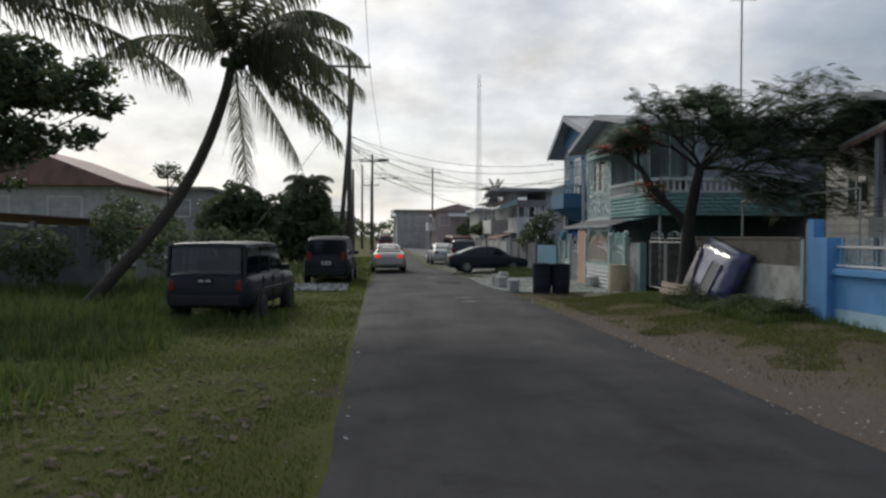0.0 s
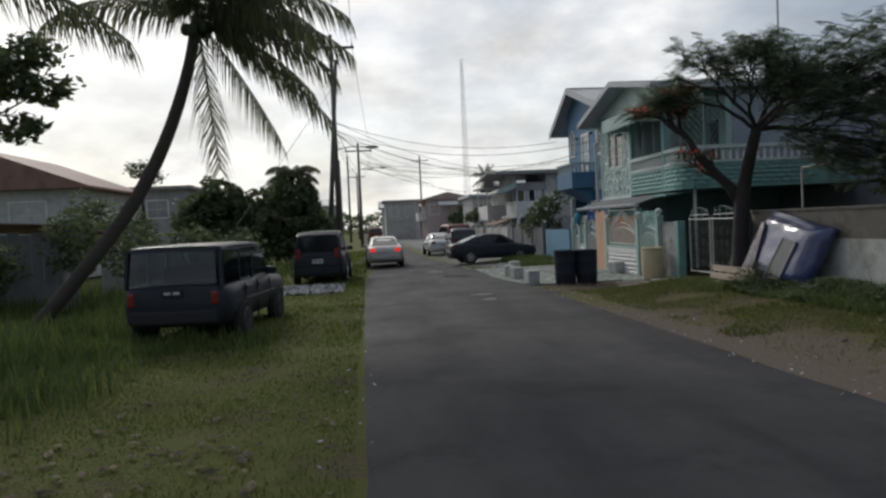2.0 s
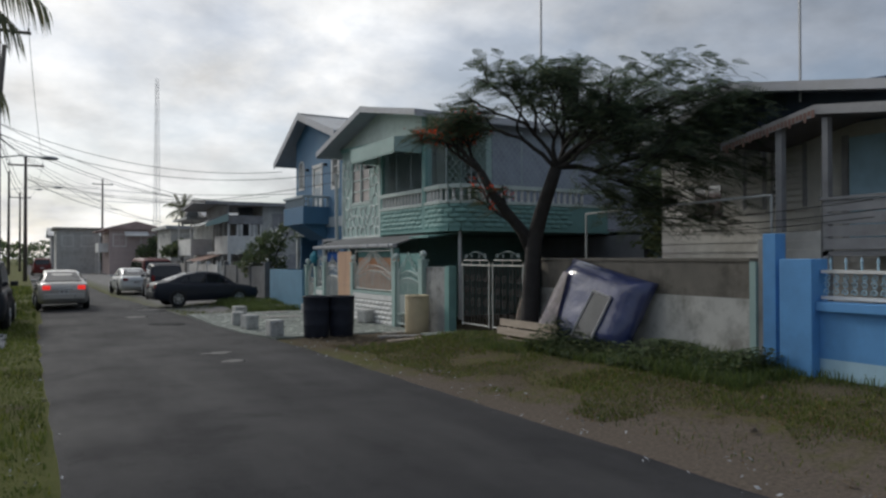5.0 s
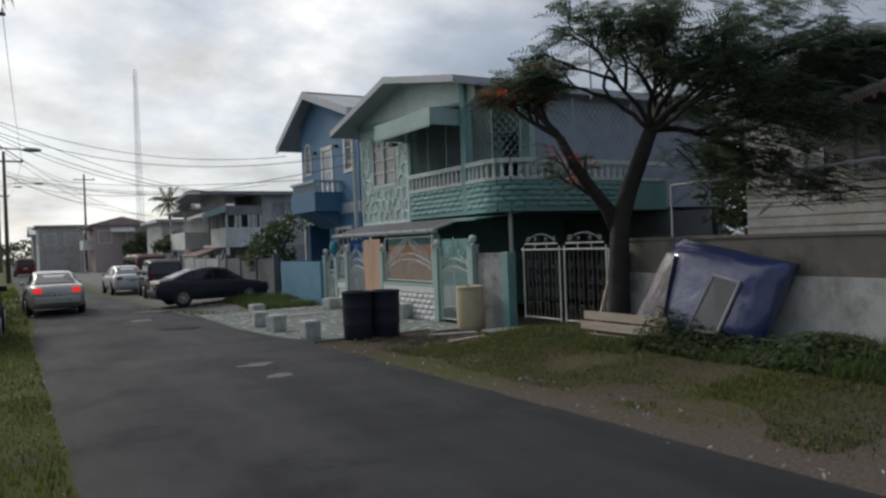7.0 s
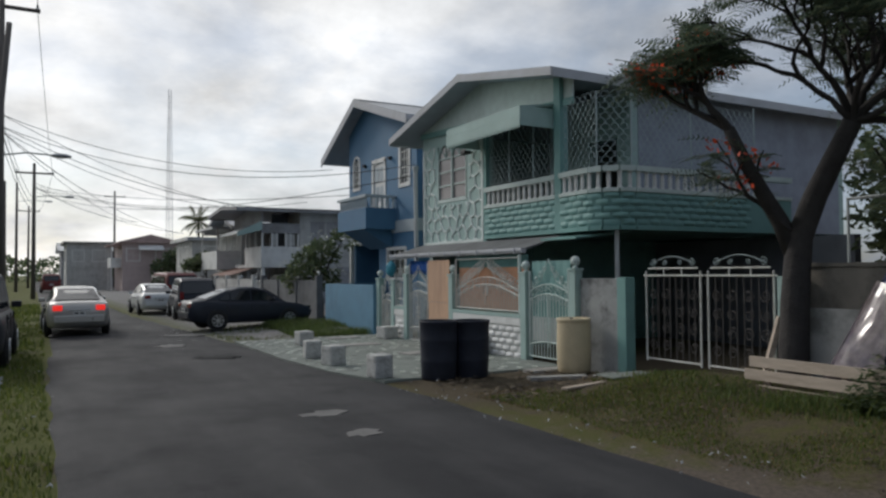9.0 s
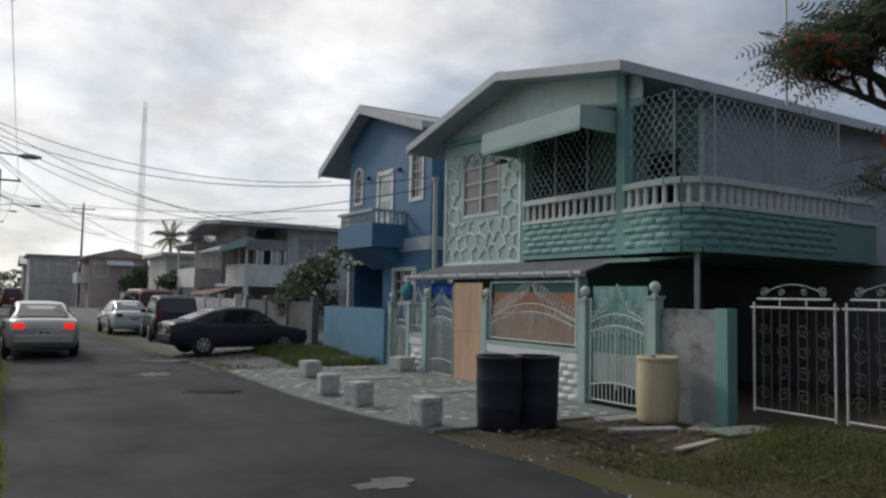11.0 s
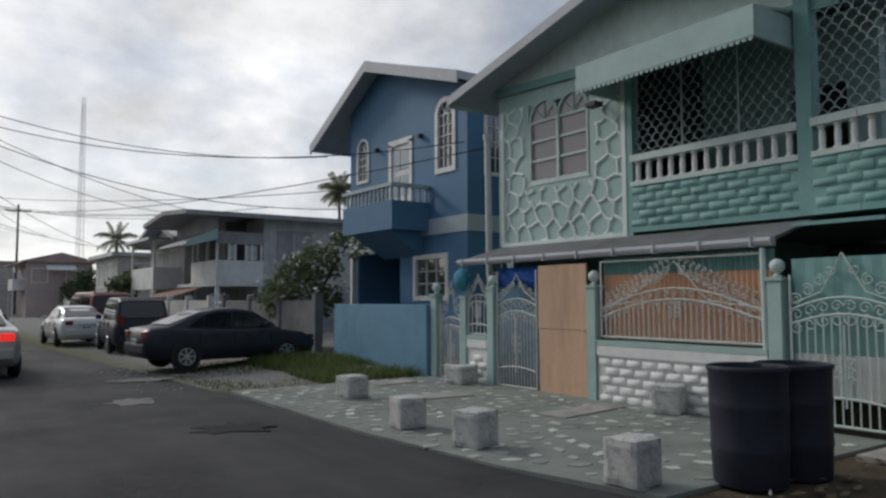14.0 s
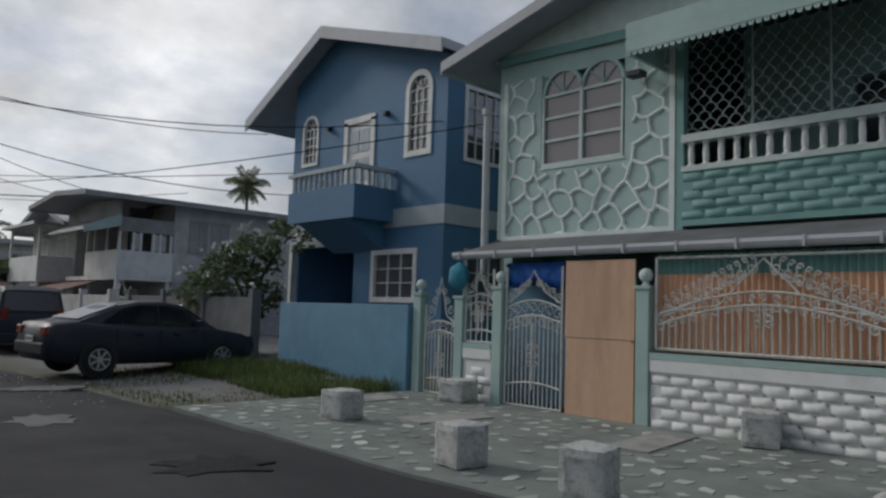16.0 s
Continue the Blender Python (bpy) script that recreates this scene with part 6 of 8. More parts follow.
            part("door_handle", box(B(), x, s * W * 0.98, zh - 0.16, x + 0.16, s * (W + 0.015), zh - 0.12, 0.01), shape.get("handle_mat", paint), v)
        for x in shape.get("seams", ()):
            _, zh = lerp_table(deck, x)
            part("door_seam", box(B(), x, s * W * 0.97, 0.32, x + 0.008, s * (W + 0.003), zh - 0.06), TRIM, v)
    p = part("number_plate", box(B(), xr - 0.035, -0.17, shape["plate"], xr - 0.01, 0.17, shape["plate"] + 0.13, 0.005), shape.get("plate_mat", WHITE), v, "plate with plain dark bars")
    bm = B()
    for i, (a, b) in enumerate(((-0.13, -0.02), (0.02, 0.13))):
        box(bm, xr - 0.039, a, shape["plate"] + 0.045, xr - 0.034, b, shape["plate"] + 0.09)
    part("plate_bar", bm, TRIM if shape.get("plate_mat", WHITE) is WHITE else PVC, p)
    if shape.get("garnish"):
        part("boot_garnish", box(B(), xr - 0.03, -0.30, shape["plate"] + 0.15, xr, 0.30, shape["plate"] + 0.18, 0.005), CHROME, v)
    return v


SEDAN = dict(length=4.5, width=1.74, axles=(-1.32, 1.34), wheel=0.315, tuck=0.70,
             deck=[(-2.25, 0.42, 0.82), (-2.15, 0.28, 0.98), (-1.75, 0.22, 1.03), (-1.0, 0.20, 0.96), (0.9, 0.20, 0.93), (1.15, 0.20, 0.92), (1.9, 0.22, 0.80), (2.18, 0.26, 0.68), (2.25, 0.34, 0.60)],
             roof=[(-1.72, 1.03), (-1.0, 1.32), (-0.45, 1.44), (0.05, 1.455), (0.45, 1.40), (1.22, 0.93)],
             side_glass=[[(-1.25, 1.03), (-0.86, 1.02), (-0.86, 1.28), (-1.0, 1.22)], [(-0.82, 1.02), (-0.10, 1.00), (-0.10, 1.36), (-0.48, 1.37), (-0.82, 1.29)], [(-0.04, 1.0), (0.88, 0.98), (0.45, 1.30), (0.10, 1.36), (-0.04, 1.36)]],
             rear_glass=((-1.66, 1.07), (-0.80, 1.385), 0.62, 0.50), front_glass=((1.13, 1.0), (0.50, 1.375), 0.64, 0.52),
             tail=(0.77, 0.16, 0.26), mirror=0.70, plate=0.62, handles=(-0.62, 0.20), seams=(-0.98, -0.08, 0.92))
HATCH_VAN = dict(length=4.5, width=1.72, axles=(-1.30, 1.35), wheel=0.32, tuck=0.80,
                 deck=[(-2.25, 0.38, 0.95), (-2.2, 0.26, 1.02), (-1.5, 0.22, 1.02), (0.9, 0.22, 1.0), (1.4, 0.22, 0.98), (2.0, 0.24, 0.82), (2.25, 0.34, 0.66)],
                 roof=[(-2.20, 1.05), (-2.02, 1.62), (-1.8, 1.72), (0.3, 1.74), (0.7, 1.66), (1.6, 0.97)],
                 side_glass=[[(-1.95, 1.10), (-1.05, 1.08), (-1.05, 1.56), (-1.80, 1.54)], [(-0.98, 1.08), (-0.10, 1.08), (-0.10, 1.58), (-0.98, 1.58)], [(-0.03, 1.08), (1.05, 1.05), (0.60, 1.50), (0.40, 1.58), (-0.03, 1.58)]],
                 rear_glass=((-2.19, 1.10), (-2.03, 1.58), 0.66, 0.60), front_glass=((1.52, 1.05), (0.78, 1.58), 0.66, 0.58),
                 tail=(0.86, 0.32, 0.16), mirror=0.95, plate=0.70, handles=(-0.9, 0.05), seams=(-1.0, -0.06, 1.0))
SUV = dict(length=4.35, width=1.84, axles=(-1.22, 1.28), wheel=0.37, tuck=0.87, open=((-2.06, 1.76), (0.36, 1.77)),
           pillars=((-2.13, -2.06, 0.10), (-1.14, -1.12, 0.08), (-0.30, -0.29, 0.07), (0.93, 0.33, 0.06)),
           deck=[(-2.17, 0.50, 1.02), (-2.13, 0.42, 1.09), (-1.0, 0.40, 1.10), (0.8, 0.40, 1.08), (1.0, 0.40, 1.06), (2.0, 0.42, 1.0), (2.17, 0.50, 0.90)],
           roof=[(-2.12, 1.12), (-2.05, 1.70), (-1.9, 1.76), (0.2, 1.78), (0.40, 1.72), (0.98, 1.08)],
           side_glass=[[(-2.0, 1.13), (-1.15, 1.13), (-1.13, 1.68), (-1.96, 1.68)], [(-1.05, 1.13), (-0.32, 1.13), (-0.31, 1.68), (-1.04, 1.68)], [(-0.22, 1.13), (0.84, 1.13), (0.36, 1.68), (-0.22, 1.68)]],
           rear_glass=((-2.12, 1.12), (-2.05, 1.68), 0.74, 0.70), front_glass=((0.96, 1.10), (0.40, 1.69), 0.74, 0.68),
           tail=(0.78, 0.22, 0.12), mirror=0.62, plate=0.92, plate_mat=TRIM, handles=(-1.0, -0.2), seams=(-1.10, -0.28, 0.66), bumper=TRIM)


def parked_vehicles():
    g = "cars parked along the street"
    s = vehicle("suv", (-3.38, 17.70, -0.14), 90 - 7, "dusty black boxy off-road car parked in the grass", "car", CAR_BLACK, SUV, group=g)
    part("side_moulding", box(B(), -1.6, -0.915, 0.72, 1.7, -0.895, 0.78), CHROME, s, "pale side strip")
    for o in s.children_recursive:
        if o.name.startswith("spoke_wheel"):
            o.data.materials[0] = RIM_DEEP
    vehicle("minivan", (-1.90, 29.7, 0.0), 90 - 2, "dark blue-black minivan parked on the verge", "car", CAR_BLACK, HATCH_VAN, group=g)
    vehicle("sedan", (5.12, 35.25, 0.07), 5, "dark blue-grey saloon parked nose-in to the yard", "car", CAR_NAVY, SEDAN, group=g, size=0.835)
    v = vehicle("minivan", (4.80, 42.4, 0.03), 86, "dark grey minivan parked at the roadside", "car", CAR_NAVY, HATCH_VAN, group=g, size=0.87)
    vehicle("sedan", (3.95, 46.8, 0.03), 92, "white saloon parked at the roadside", "car", CAR_WHITE, dict(SEDAN, garnish=True), group=g, size=0.86)
    vehicle("hatchback", (5.3, 50.5, 0.03), 95, "dark red minivan parked beyond the white saloon", "car", CAR_RED, HATCH_VAN, group=g)
    vehicle("hatchback", (0.95, 92.0, 0.03), 91, "small red car far down the road", "car", CAR_RED, HATCH_VAN)
    vehicle("sedan", (-3.6, 75.0, 0.0), 90, "grey saloon far off on the verge", "car", CAR_SILVER, SEDAN, group=g)
    vehicle("sedan", (0.42, 36.6, 0.045), 91, "champagne silver saloon on the road with lit brake lights", "car", CAR_SILVER, dict(SEDAN, garnish=True, handle_mat=CAR_SILVER), lit=True, size=0.9)
    r = vehicle("sedan", (11.6, 18.9, 0.28), 200, "red saloon standing behind the dark yard gate", "car", CAR_RED, SEDAN)


parked_vehicles()


# ---- other houses ----
def boards(parent, material, axis, at, a0, a1, z0, z1, pitch=0.20, lap=0.02):
    """Overlapping weather boards on a wall; axis as in wall_with_holes."""
    n = max(1, int((z1 - z0) / pitch))
    for i in range(n):
        za, zb = z0 + (z1 - z0) * i / n, z0 + (z1 - z0) * (i + 1) / n
        bm = B()
        if axis == "x":
            prism(bm, [(at, a0, za), (at, a0, zb), (at - 0.006, a0, zb), (at - 0.006 - lap, a0, za)], (0, a1 - a0, 0))
        else:
            prism(bm, [(a0, at, za), (a0, at, zb), (a0, at - 0.006, zb), (a0, at - 0.006 - lap, za)], (a1 - a0, 0, 0))
        part("board", bm, material, parent, world=True)


def louvre(parent, x, y0, y1, z0, z1, frame_mat=WHITE):
    w = part("window", box(B(), x - 0.03, y0 - 0.07, z0 - 0.07, x + 0.02, y1 + 0.07, z0), frame_mat, parent, world=True)
    bm = B()
    box(bm, x - 0.03, y0 - 0.07, z0, x + 0.02, y0, z1); box(bm, x - 0.03, y1, z0, x + 0.02, y1 + 0.07, z1); box(bm, x - 0.03, y0 - 0.07, z1, x + 0.02, y1 + 0.07, z1 + 0.07)
    part("window_frame", bm, GREY_BOARDS, w, world=True)
    n = int((z1 - z0) / 0.11)
    for i in range(n):
        z = z0 + (z1 - z0) * i / n
        bm = B()
        prism(bm, [(x - 0.045, y0, z), (x - 0.0, y0, z + 0.085), (x + 0.008, y0, z + 0.085), (x - 0.037, y0, z)], (0, y1 - y0, 0))
        part("slat", bm, frame_mat, w, world=True)


def white_house():
    h = thing("house", (11.9, 13.0, 0.0), "old white weatherboarded house with louvred windows behind the wall", "house")
    X = 11.9
    part("front_wall", box(B(), X, 4.0, 0.0, X + 0.15, 18.9, 4.25), HOUSE_WHITE, h, world=True)
    boards(h, HOUSE_WHITE, "x", X, 4.0, 18.9, 0.3, 4.3)
    part("north_wall", box(B(), X + 0.15, 18.75, 0.0, 19.0, 18.9, 4.2), HOUSE_WHITE, h, world=True)
    part("rear_wall", box(B(), 19.0, 4.0, 0.0, 19.15, 18.9, 4.2), HOUSE_WHITE, h, world=True)
    bm = B()
    prism(bm, [(X - 0.05, 4.5, 4.0), (X - 0.05, 18.6, 4.22), (X - 0.05, 16.45, 5.02), (X - 0.05, 4.5, 4.3)], (0.05, 0, 0))
    part("gable", bm, DARK_BLUE, h, "dark blue painted gable", world=True)
    gable_roof(h, 6.0, 18.9, 16.4, 11.1, 19.4, 3.30, 4.26, 5.14, fascia=FASCIA, material=OLD_ROOF)
    louvre(h, X - 0.02, 16.24, 16.62, 2.74, 3.86, HOUSE_WHITE)
    louvre(h, X - 0.02, 15.38, 15.98, 2.74, 3.90, HOUSE_WHITE)
    w = part("window", box(B(), X - 0.06, 17.20, 2.62, X + 0.01, 17.95, 2.67), HOUSE_WHITE, h, "dark two-pane window", world=True)
    part("pane", box(B(), X - 0.045, 17.24, 2.68, X - 0.035, 17.56, 3.30), GLASS, w, world=True)
    part("pane", box(B(), X - 0.045, 17.62, 2.68, X - 0.035, 17.92, 3.30), GLASS, w, world=True)
    part("window_jamb", box(B(), X - 0.06, 17.56, 2.67, X - 0.03, 17.62, 3.34), HOUSE_WHITE, w, world=True)
    # doorway to the porch
    part("door_frame", box(B(), X - 0.05, 14.5, 1.95, X - 0.03, 14.62, 3.95), GREY_BOARDS, h, world=True)
    part("door", box(B(), X - 0.05, 13.55, 1.95, X - 0.032, 14.48, 3.9, 0.004), SKY_BLUE, h, "pale faded porch door", world=True)
    part("wall_pilaster", box(B(), X - 0.07, 15.0, 1.6, X - 0.03, 15.14, 4.2), HOUSE_WHITE, h, world=True)
    # porch: shallow gable on posts, with a boarded rail
    for a, b in (((15.95, 3.86), (14.1, 4.24)), ((14.1, 4.24), (8.0, 3.45))):
        bm = B()
        prism(bm, [(10.35, a[0], a[1]), (10.35, b[0], b[1]), (10.35, b[0], b[1] - 0.05), (10.35, a[0], a[1] - 0.05)], (1.5, 0, 0))
        part("porch_roof", bm, OLD_ROOF, h, world=True)
        bm = B()
        prism(bm, [(10.31, a[0], a[1] + 0.02), (10.31, b[0], b[1] + 0.02), (10.31, b[0], b[1] - 0.17), (10.31, a[0], a[1] - 0.13)], (0.03, 0, 0))
        part("porch_fascia", bm, GREY_BOARDS, h, "weathered porch fascia", world=True)
    rng = random.Random(8)
    for i in range(26):
        y = 15.85 - i * 0.07
        part("fringe_scrap", box(B(), 10.30, y, 3.76 + (15.95 - y) * 0.205 - rng.uniform(0.03, 0.12), 10.305, y + 0.05, 3.80 + (15.95 - y) * 0.205), RUST_ROOF, h, world=True)
    for z in (1.92, 2.12, 2.32, 2.52):
        part("porch_board", box(B(), 10.38, 8.0, z, 10.42, 14.0, z + 0.18, 0.004), GREY_BOARDS, h, world=True)
    part("rail_cap", box(B(), 10.34, 8.0, 2.71, 10.46, 14.05, 2.76), GREY_BOARDS, h, world=True)
    for y in (13.95, 12.0, 9.8):
        part("porch_post", box(B(), 10.42, y, 0.1, 10.54, y + 0.1, 4.05), GREY_BOARDS, h, world=True)
    part("porch_floor", box(B(), 10.42, 8.0, 1.82, 11.88, 14.05, 1.90), GREY_BOARDS, h, world=True)
    for z in (1.78, 1.93, 2.08):
        part("stair_panel", box(B(), 10.40, 14.06, z, 10.44, 15.05, z + 0.14), OLD_WHITE, h, world=True)
    part("porch_pole", box(B(), 10.42, 14.78, 0.2, 10.54, 14.90, 4.0), GREY_BOARDS, h, "dark worn porch post", world=True)
    bm = B()
    tube(bm, [(11.4, 15.1, 4.6), (11.4, 15.1, 8.6)], 0.025, 6)
    tube(bm, [(11.4, 15.6, 8.5), (11.4, 14.7, 8.55)], 0.012, 4)
    for i in range(6):
        tube(bm, [(11.2, 14.75 + i * 0.14, 8.53), (11.6, 14.75 + i * 0.14, 8.53)], 0.006, 3)
    part("television_aerial", bm, STEEL, h, world=True)
    # clothes-line frame in the yard
    c = thing("clothes_line", (9.6, 17.0, 0.2), "grey pipe frame with sagging lines in the yard", "clothes line")
    bm = B()
    tube(bm, [(9.4, 18.6, 0.2), (9.4, 18.6, 2.72)], 0.022, 6)
    tube(bm, [(9.4, 18.6, 2.70), (9.9, 14.6, 2.82)], 0.022, 6)
    tube(bm, [(9.9, 14.6, 0.2), (9.9, 14.6, 2.82)], 0.022, 6)
    part("pipe_frame", bm, PVC, c, world=True)
    bm = B()
    for dz, dx in ((0.0, 0.3), (-0.25, 0.3), (-0.12, 0.6)):
        tube(bm, [Vector((9.4 + dx, 18.3 - 5.5 * i / 8, 2.62 + dz - 0.12 * math.sin(math.pi * i / 8))) for i in range(9)], 0.008, 3)
    part("line", bm, CABLE, c, world=True)


def plain_house(at, w, d, hgt, label, wall, roof_m, ridge="x", windows=(), roof_rise=1.0, over=0.5, balcony=None, group="houses down the street"):
    """A far house: its near corner at `at`, w along x, d along y; windows on the faces towards the road and the viewer."""
    x, y, z = at
    h = thing("house", at, label, "house", group)
    bm = B()
    box(bm, x, y, z, x + w, y + d, z + hgt)
    part("wall", bm, wall, h, world=True)
    boards(h, wall, "y", y, x, x + w, z + 0.3, z + hgt, 0.3)
    boards(h, wall, "x", x, y, y + d, z + 0.3, z + hgt, 0.3)
    zt = z + hgt
    if roof_rise < 0.3:
        part("roof", box(B(), x - over, y - over, zt, x + w + over, y + d + over, zt + 0.22), roof_m, h, world=True)
    elif ridge == "x":
        gable_roof(h, y - over, y + d + over, y + d / 2, x - over, x + w + over, zt, zt, zt + roof_rise, roof_m, GREY_BOARDS)
        bm = B(); prism(bm, [(x, y, zt), (x, y + d, zt), (x, y + d / 2, zt + roof_rise * 0.9)], (0.1, 0, 0))
        part("gable", bm, wall, h, world=True)
    else:
        bm = B()
        xm = x + w / 2
        prism(bm, [(x - over, y - over, zt), (xm, y - over, zt + roof_rise), (x + w + over, y - over, zt), (x + w + over, y - over, zt - 0.1), (x - over, y - over, zt - 0.1)], (0, d + 2 * over, 0))
        part("roof", bm, roof_m, h, world=True)
    for face, a0, a1, z0, z1, cols in windows:
        if face == "x":
            window_x(h, x - 0.02, y + a0, y + a1, z + z0, z + z1, cols, 2)
        else:
            window_y(h, y - 0.02, x + a0, x + a1, z + z0, z + z1, cols, 2)
    if balcony:
        a0, a1, z0, out = balcony
        bm = B()
        box(bm, x - out, y + a0, z + z0, x, y + a1, z + z0 + 0.15)
        part("balcony_floor", bm, WHITE, h, world=True)
        bm = B()
        box(bm, x - out, y + a0, z + z0 + 0.15, x - out + 0.08, y + a1, z + z0 + 1.0)
        box(bm, x - out + 0.08, y + a0, z + z0 + 0.15, x, y + a0 + 0.08, z + z0 + 1.0)
        part("balcony_parapet", bm, WHITE, h, world=True)
        for yy in (y + a0 + 0.02, y + a1 - 0.12):
            part("balcony_post", box(B(), x - out + 0.01, yy, z, x - out + 0.1, yy + 0.1, z + z0 + 2.2), WHITE, h, world=True)
        part("balcony_roof", box(B(), x - out - 0.3, y + a0 - 0.3, z + z0 + 2.2, x, y + a1 + 0.3, z + z0 + 2.32), roof_m, h, world=True)
    return h


def timber_house():
    """Grey boarded house whose upper veranda is closed with a white parapet and a row of shutters."""
    h = thing("house", (10.8, 47.5, 0.0), "weathered grey timber house with white veranda parapet and metal roof", "house", "houses down the street")
    x0, y0, y1 = 10.85, 47.5, 52.7
    part("wall", box(B(), x0, y0, 0.0, 20.0, y1, 4.75), OLD_WHITE, h, world=True)
    boards(h, OLD_WHITE, "y", y0, x0, 20.0, 2.1, 4.75, 0.19)
    gable_roof(h, 46.9, 53.3, 50.1, 7.65, 20.6, 4.80, 4.74, 5.02, ROOF, GREY_BOARDS)
    part("gable_board", prism(B(), [(8.9, 47.4, 4.05), (8.9, 52.7, 4.05), (8.9, 52.7, 4.62), (8.9, 50.1, 4.86), (8.9, 47.4, 4.66)], (0.08, 0, 0)), GREY_BOARDS, h, world=True)
    for a, b in ((11.40, 12.12), (12.22, 12.95)):
        w = part("window", box(B(), a - 0.05, y0 - 0.06, 3.05, b + 0.05, y0 - 0.02, 3.10), GREY_BOARDS, h, "closed grey shutters", world=True)
        part("window_head", box(B(), a - 0.05, y0 - 0.06, 4.20, b + 0.05, y0 - 0.02, 4.25), GREY_BOARDS, w, world=True)
        for k in range(2):
            c = a + (b - a) * k / 2
            part("shutter", box(B(), c + 0.01, y0 - 0.05, 3.10, c + (b - a) / 2 - 0.01, y0 - 0.015, 4.20, 0.006), GREY_BOARDS, w, world=True)
    part("veranda_floor", box(B(), 8.95, y0 - 0.02, 2.0, x0, y1, 2.14), WHITE, h, world=True)
    part("parapet", box(B(), 8.93, y0 - 0.04, 2.14, x0, y0 + 0.05, 3.0), WHITE, h, "white boarded veranda parapet", world=True)
    part("parapet", box(B(), 8.93, y0 + 0.05, 2.14, 9.02, 50.6, 3.0), WHITE, h, "white boarded veranda parapet", world=True)
    # the veranda's shade is painted onto its back wall
    part("veranda_back_wall", box(B(), 10.0, 49.4, 2.14, 10.85, 49.5, 4.7), PAINTED_SHADE, h, world=True)
    for x in (8.95, 9.42, 9.66, 10.1, 10.34, 10.72):
        part("veranda_post", box(B(), x, y0 - 0.02, 3.0, x + 0.09, y0 + 0.06, 4.1), WHITE, h, world=True)
    for x in (9.52, 10.2, 10.45):
        part("shutter", box(B(), x, y0 + 0.01, 3.04, x + 0.15, y0 + 0.04, 3.6), OLD_WHITE, h, world=True)
    for y in (48.6, 49.8, 50.5):
        part("veranda_post", box(B(), 8.95, y, 3.0, 9.03, y + 0.09, 4.1), WHITE, h, world=True)
    part("veranda_lintel", box(B(), 8.93, y0 - 0.05, 3.64, x0, y0 + 0.05, 4.12), GREY_BOARDS, h, world=True)
    part("awning", prism(B(), [(8.9, 47.2, 4.14), (7.75, 47.2, 3.62), (7.75, 47.2, 3.56), (8.9, 47.2, 4.06)], (0, 3.8, 0)), ROOF, h, world=True)
    part("awning_edge", prism(B(), [(8.9, 47.17, 4.2), (7.72, 47.17, 3.66), (7.72, 47.17, 3.45), (8.9, 47.17, 3.78)], (0, 0.03, 0)), MINT, h, "pale green awning edge", world=True)
    part("lower_wall", box(B(), x0, y0 - 0.03, 0.0, 20.0, y0 - 0.005, 2.0), GREY_BOARDS, h, world=True)
    for x, y in ((8.98, 47.55), (10.7, 47.55), (8.98, 50.4)):
        part("undercroft_post", box(B(), x, y, 0.0, x + 0.14, y + 0.14, 2.0), WHITE, h, world=True)
    # striped sheet awning low over the yard
    part("low_awning", prism(B(), [(7.9, 49.5, 1.62), (9.2, 49.5, 2.02), (9.2, 49.5, 1.98), (7.9, 49.5, 1.58)], (0, 4.2, 0)), RUST_ROOF, h, "low rusty red sheet awning", world=True)
    return h


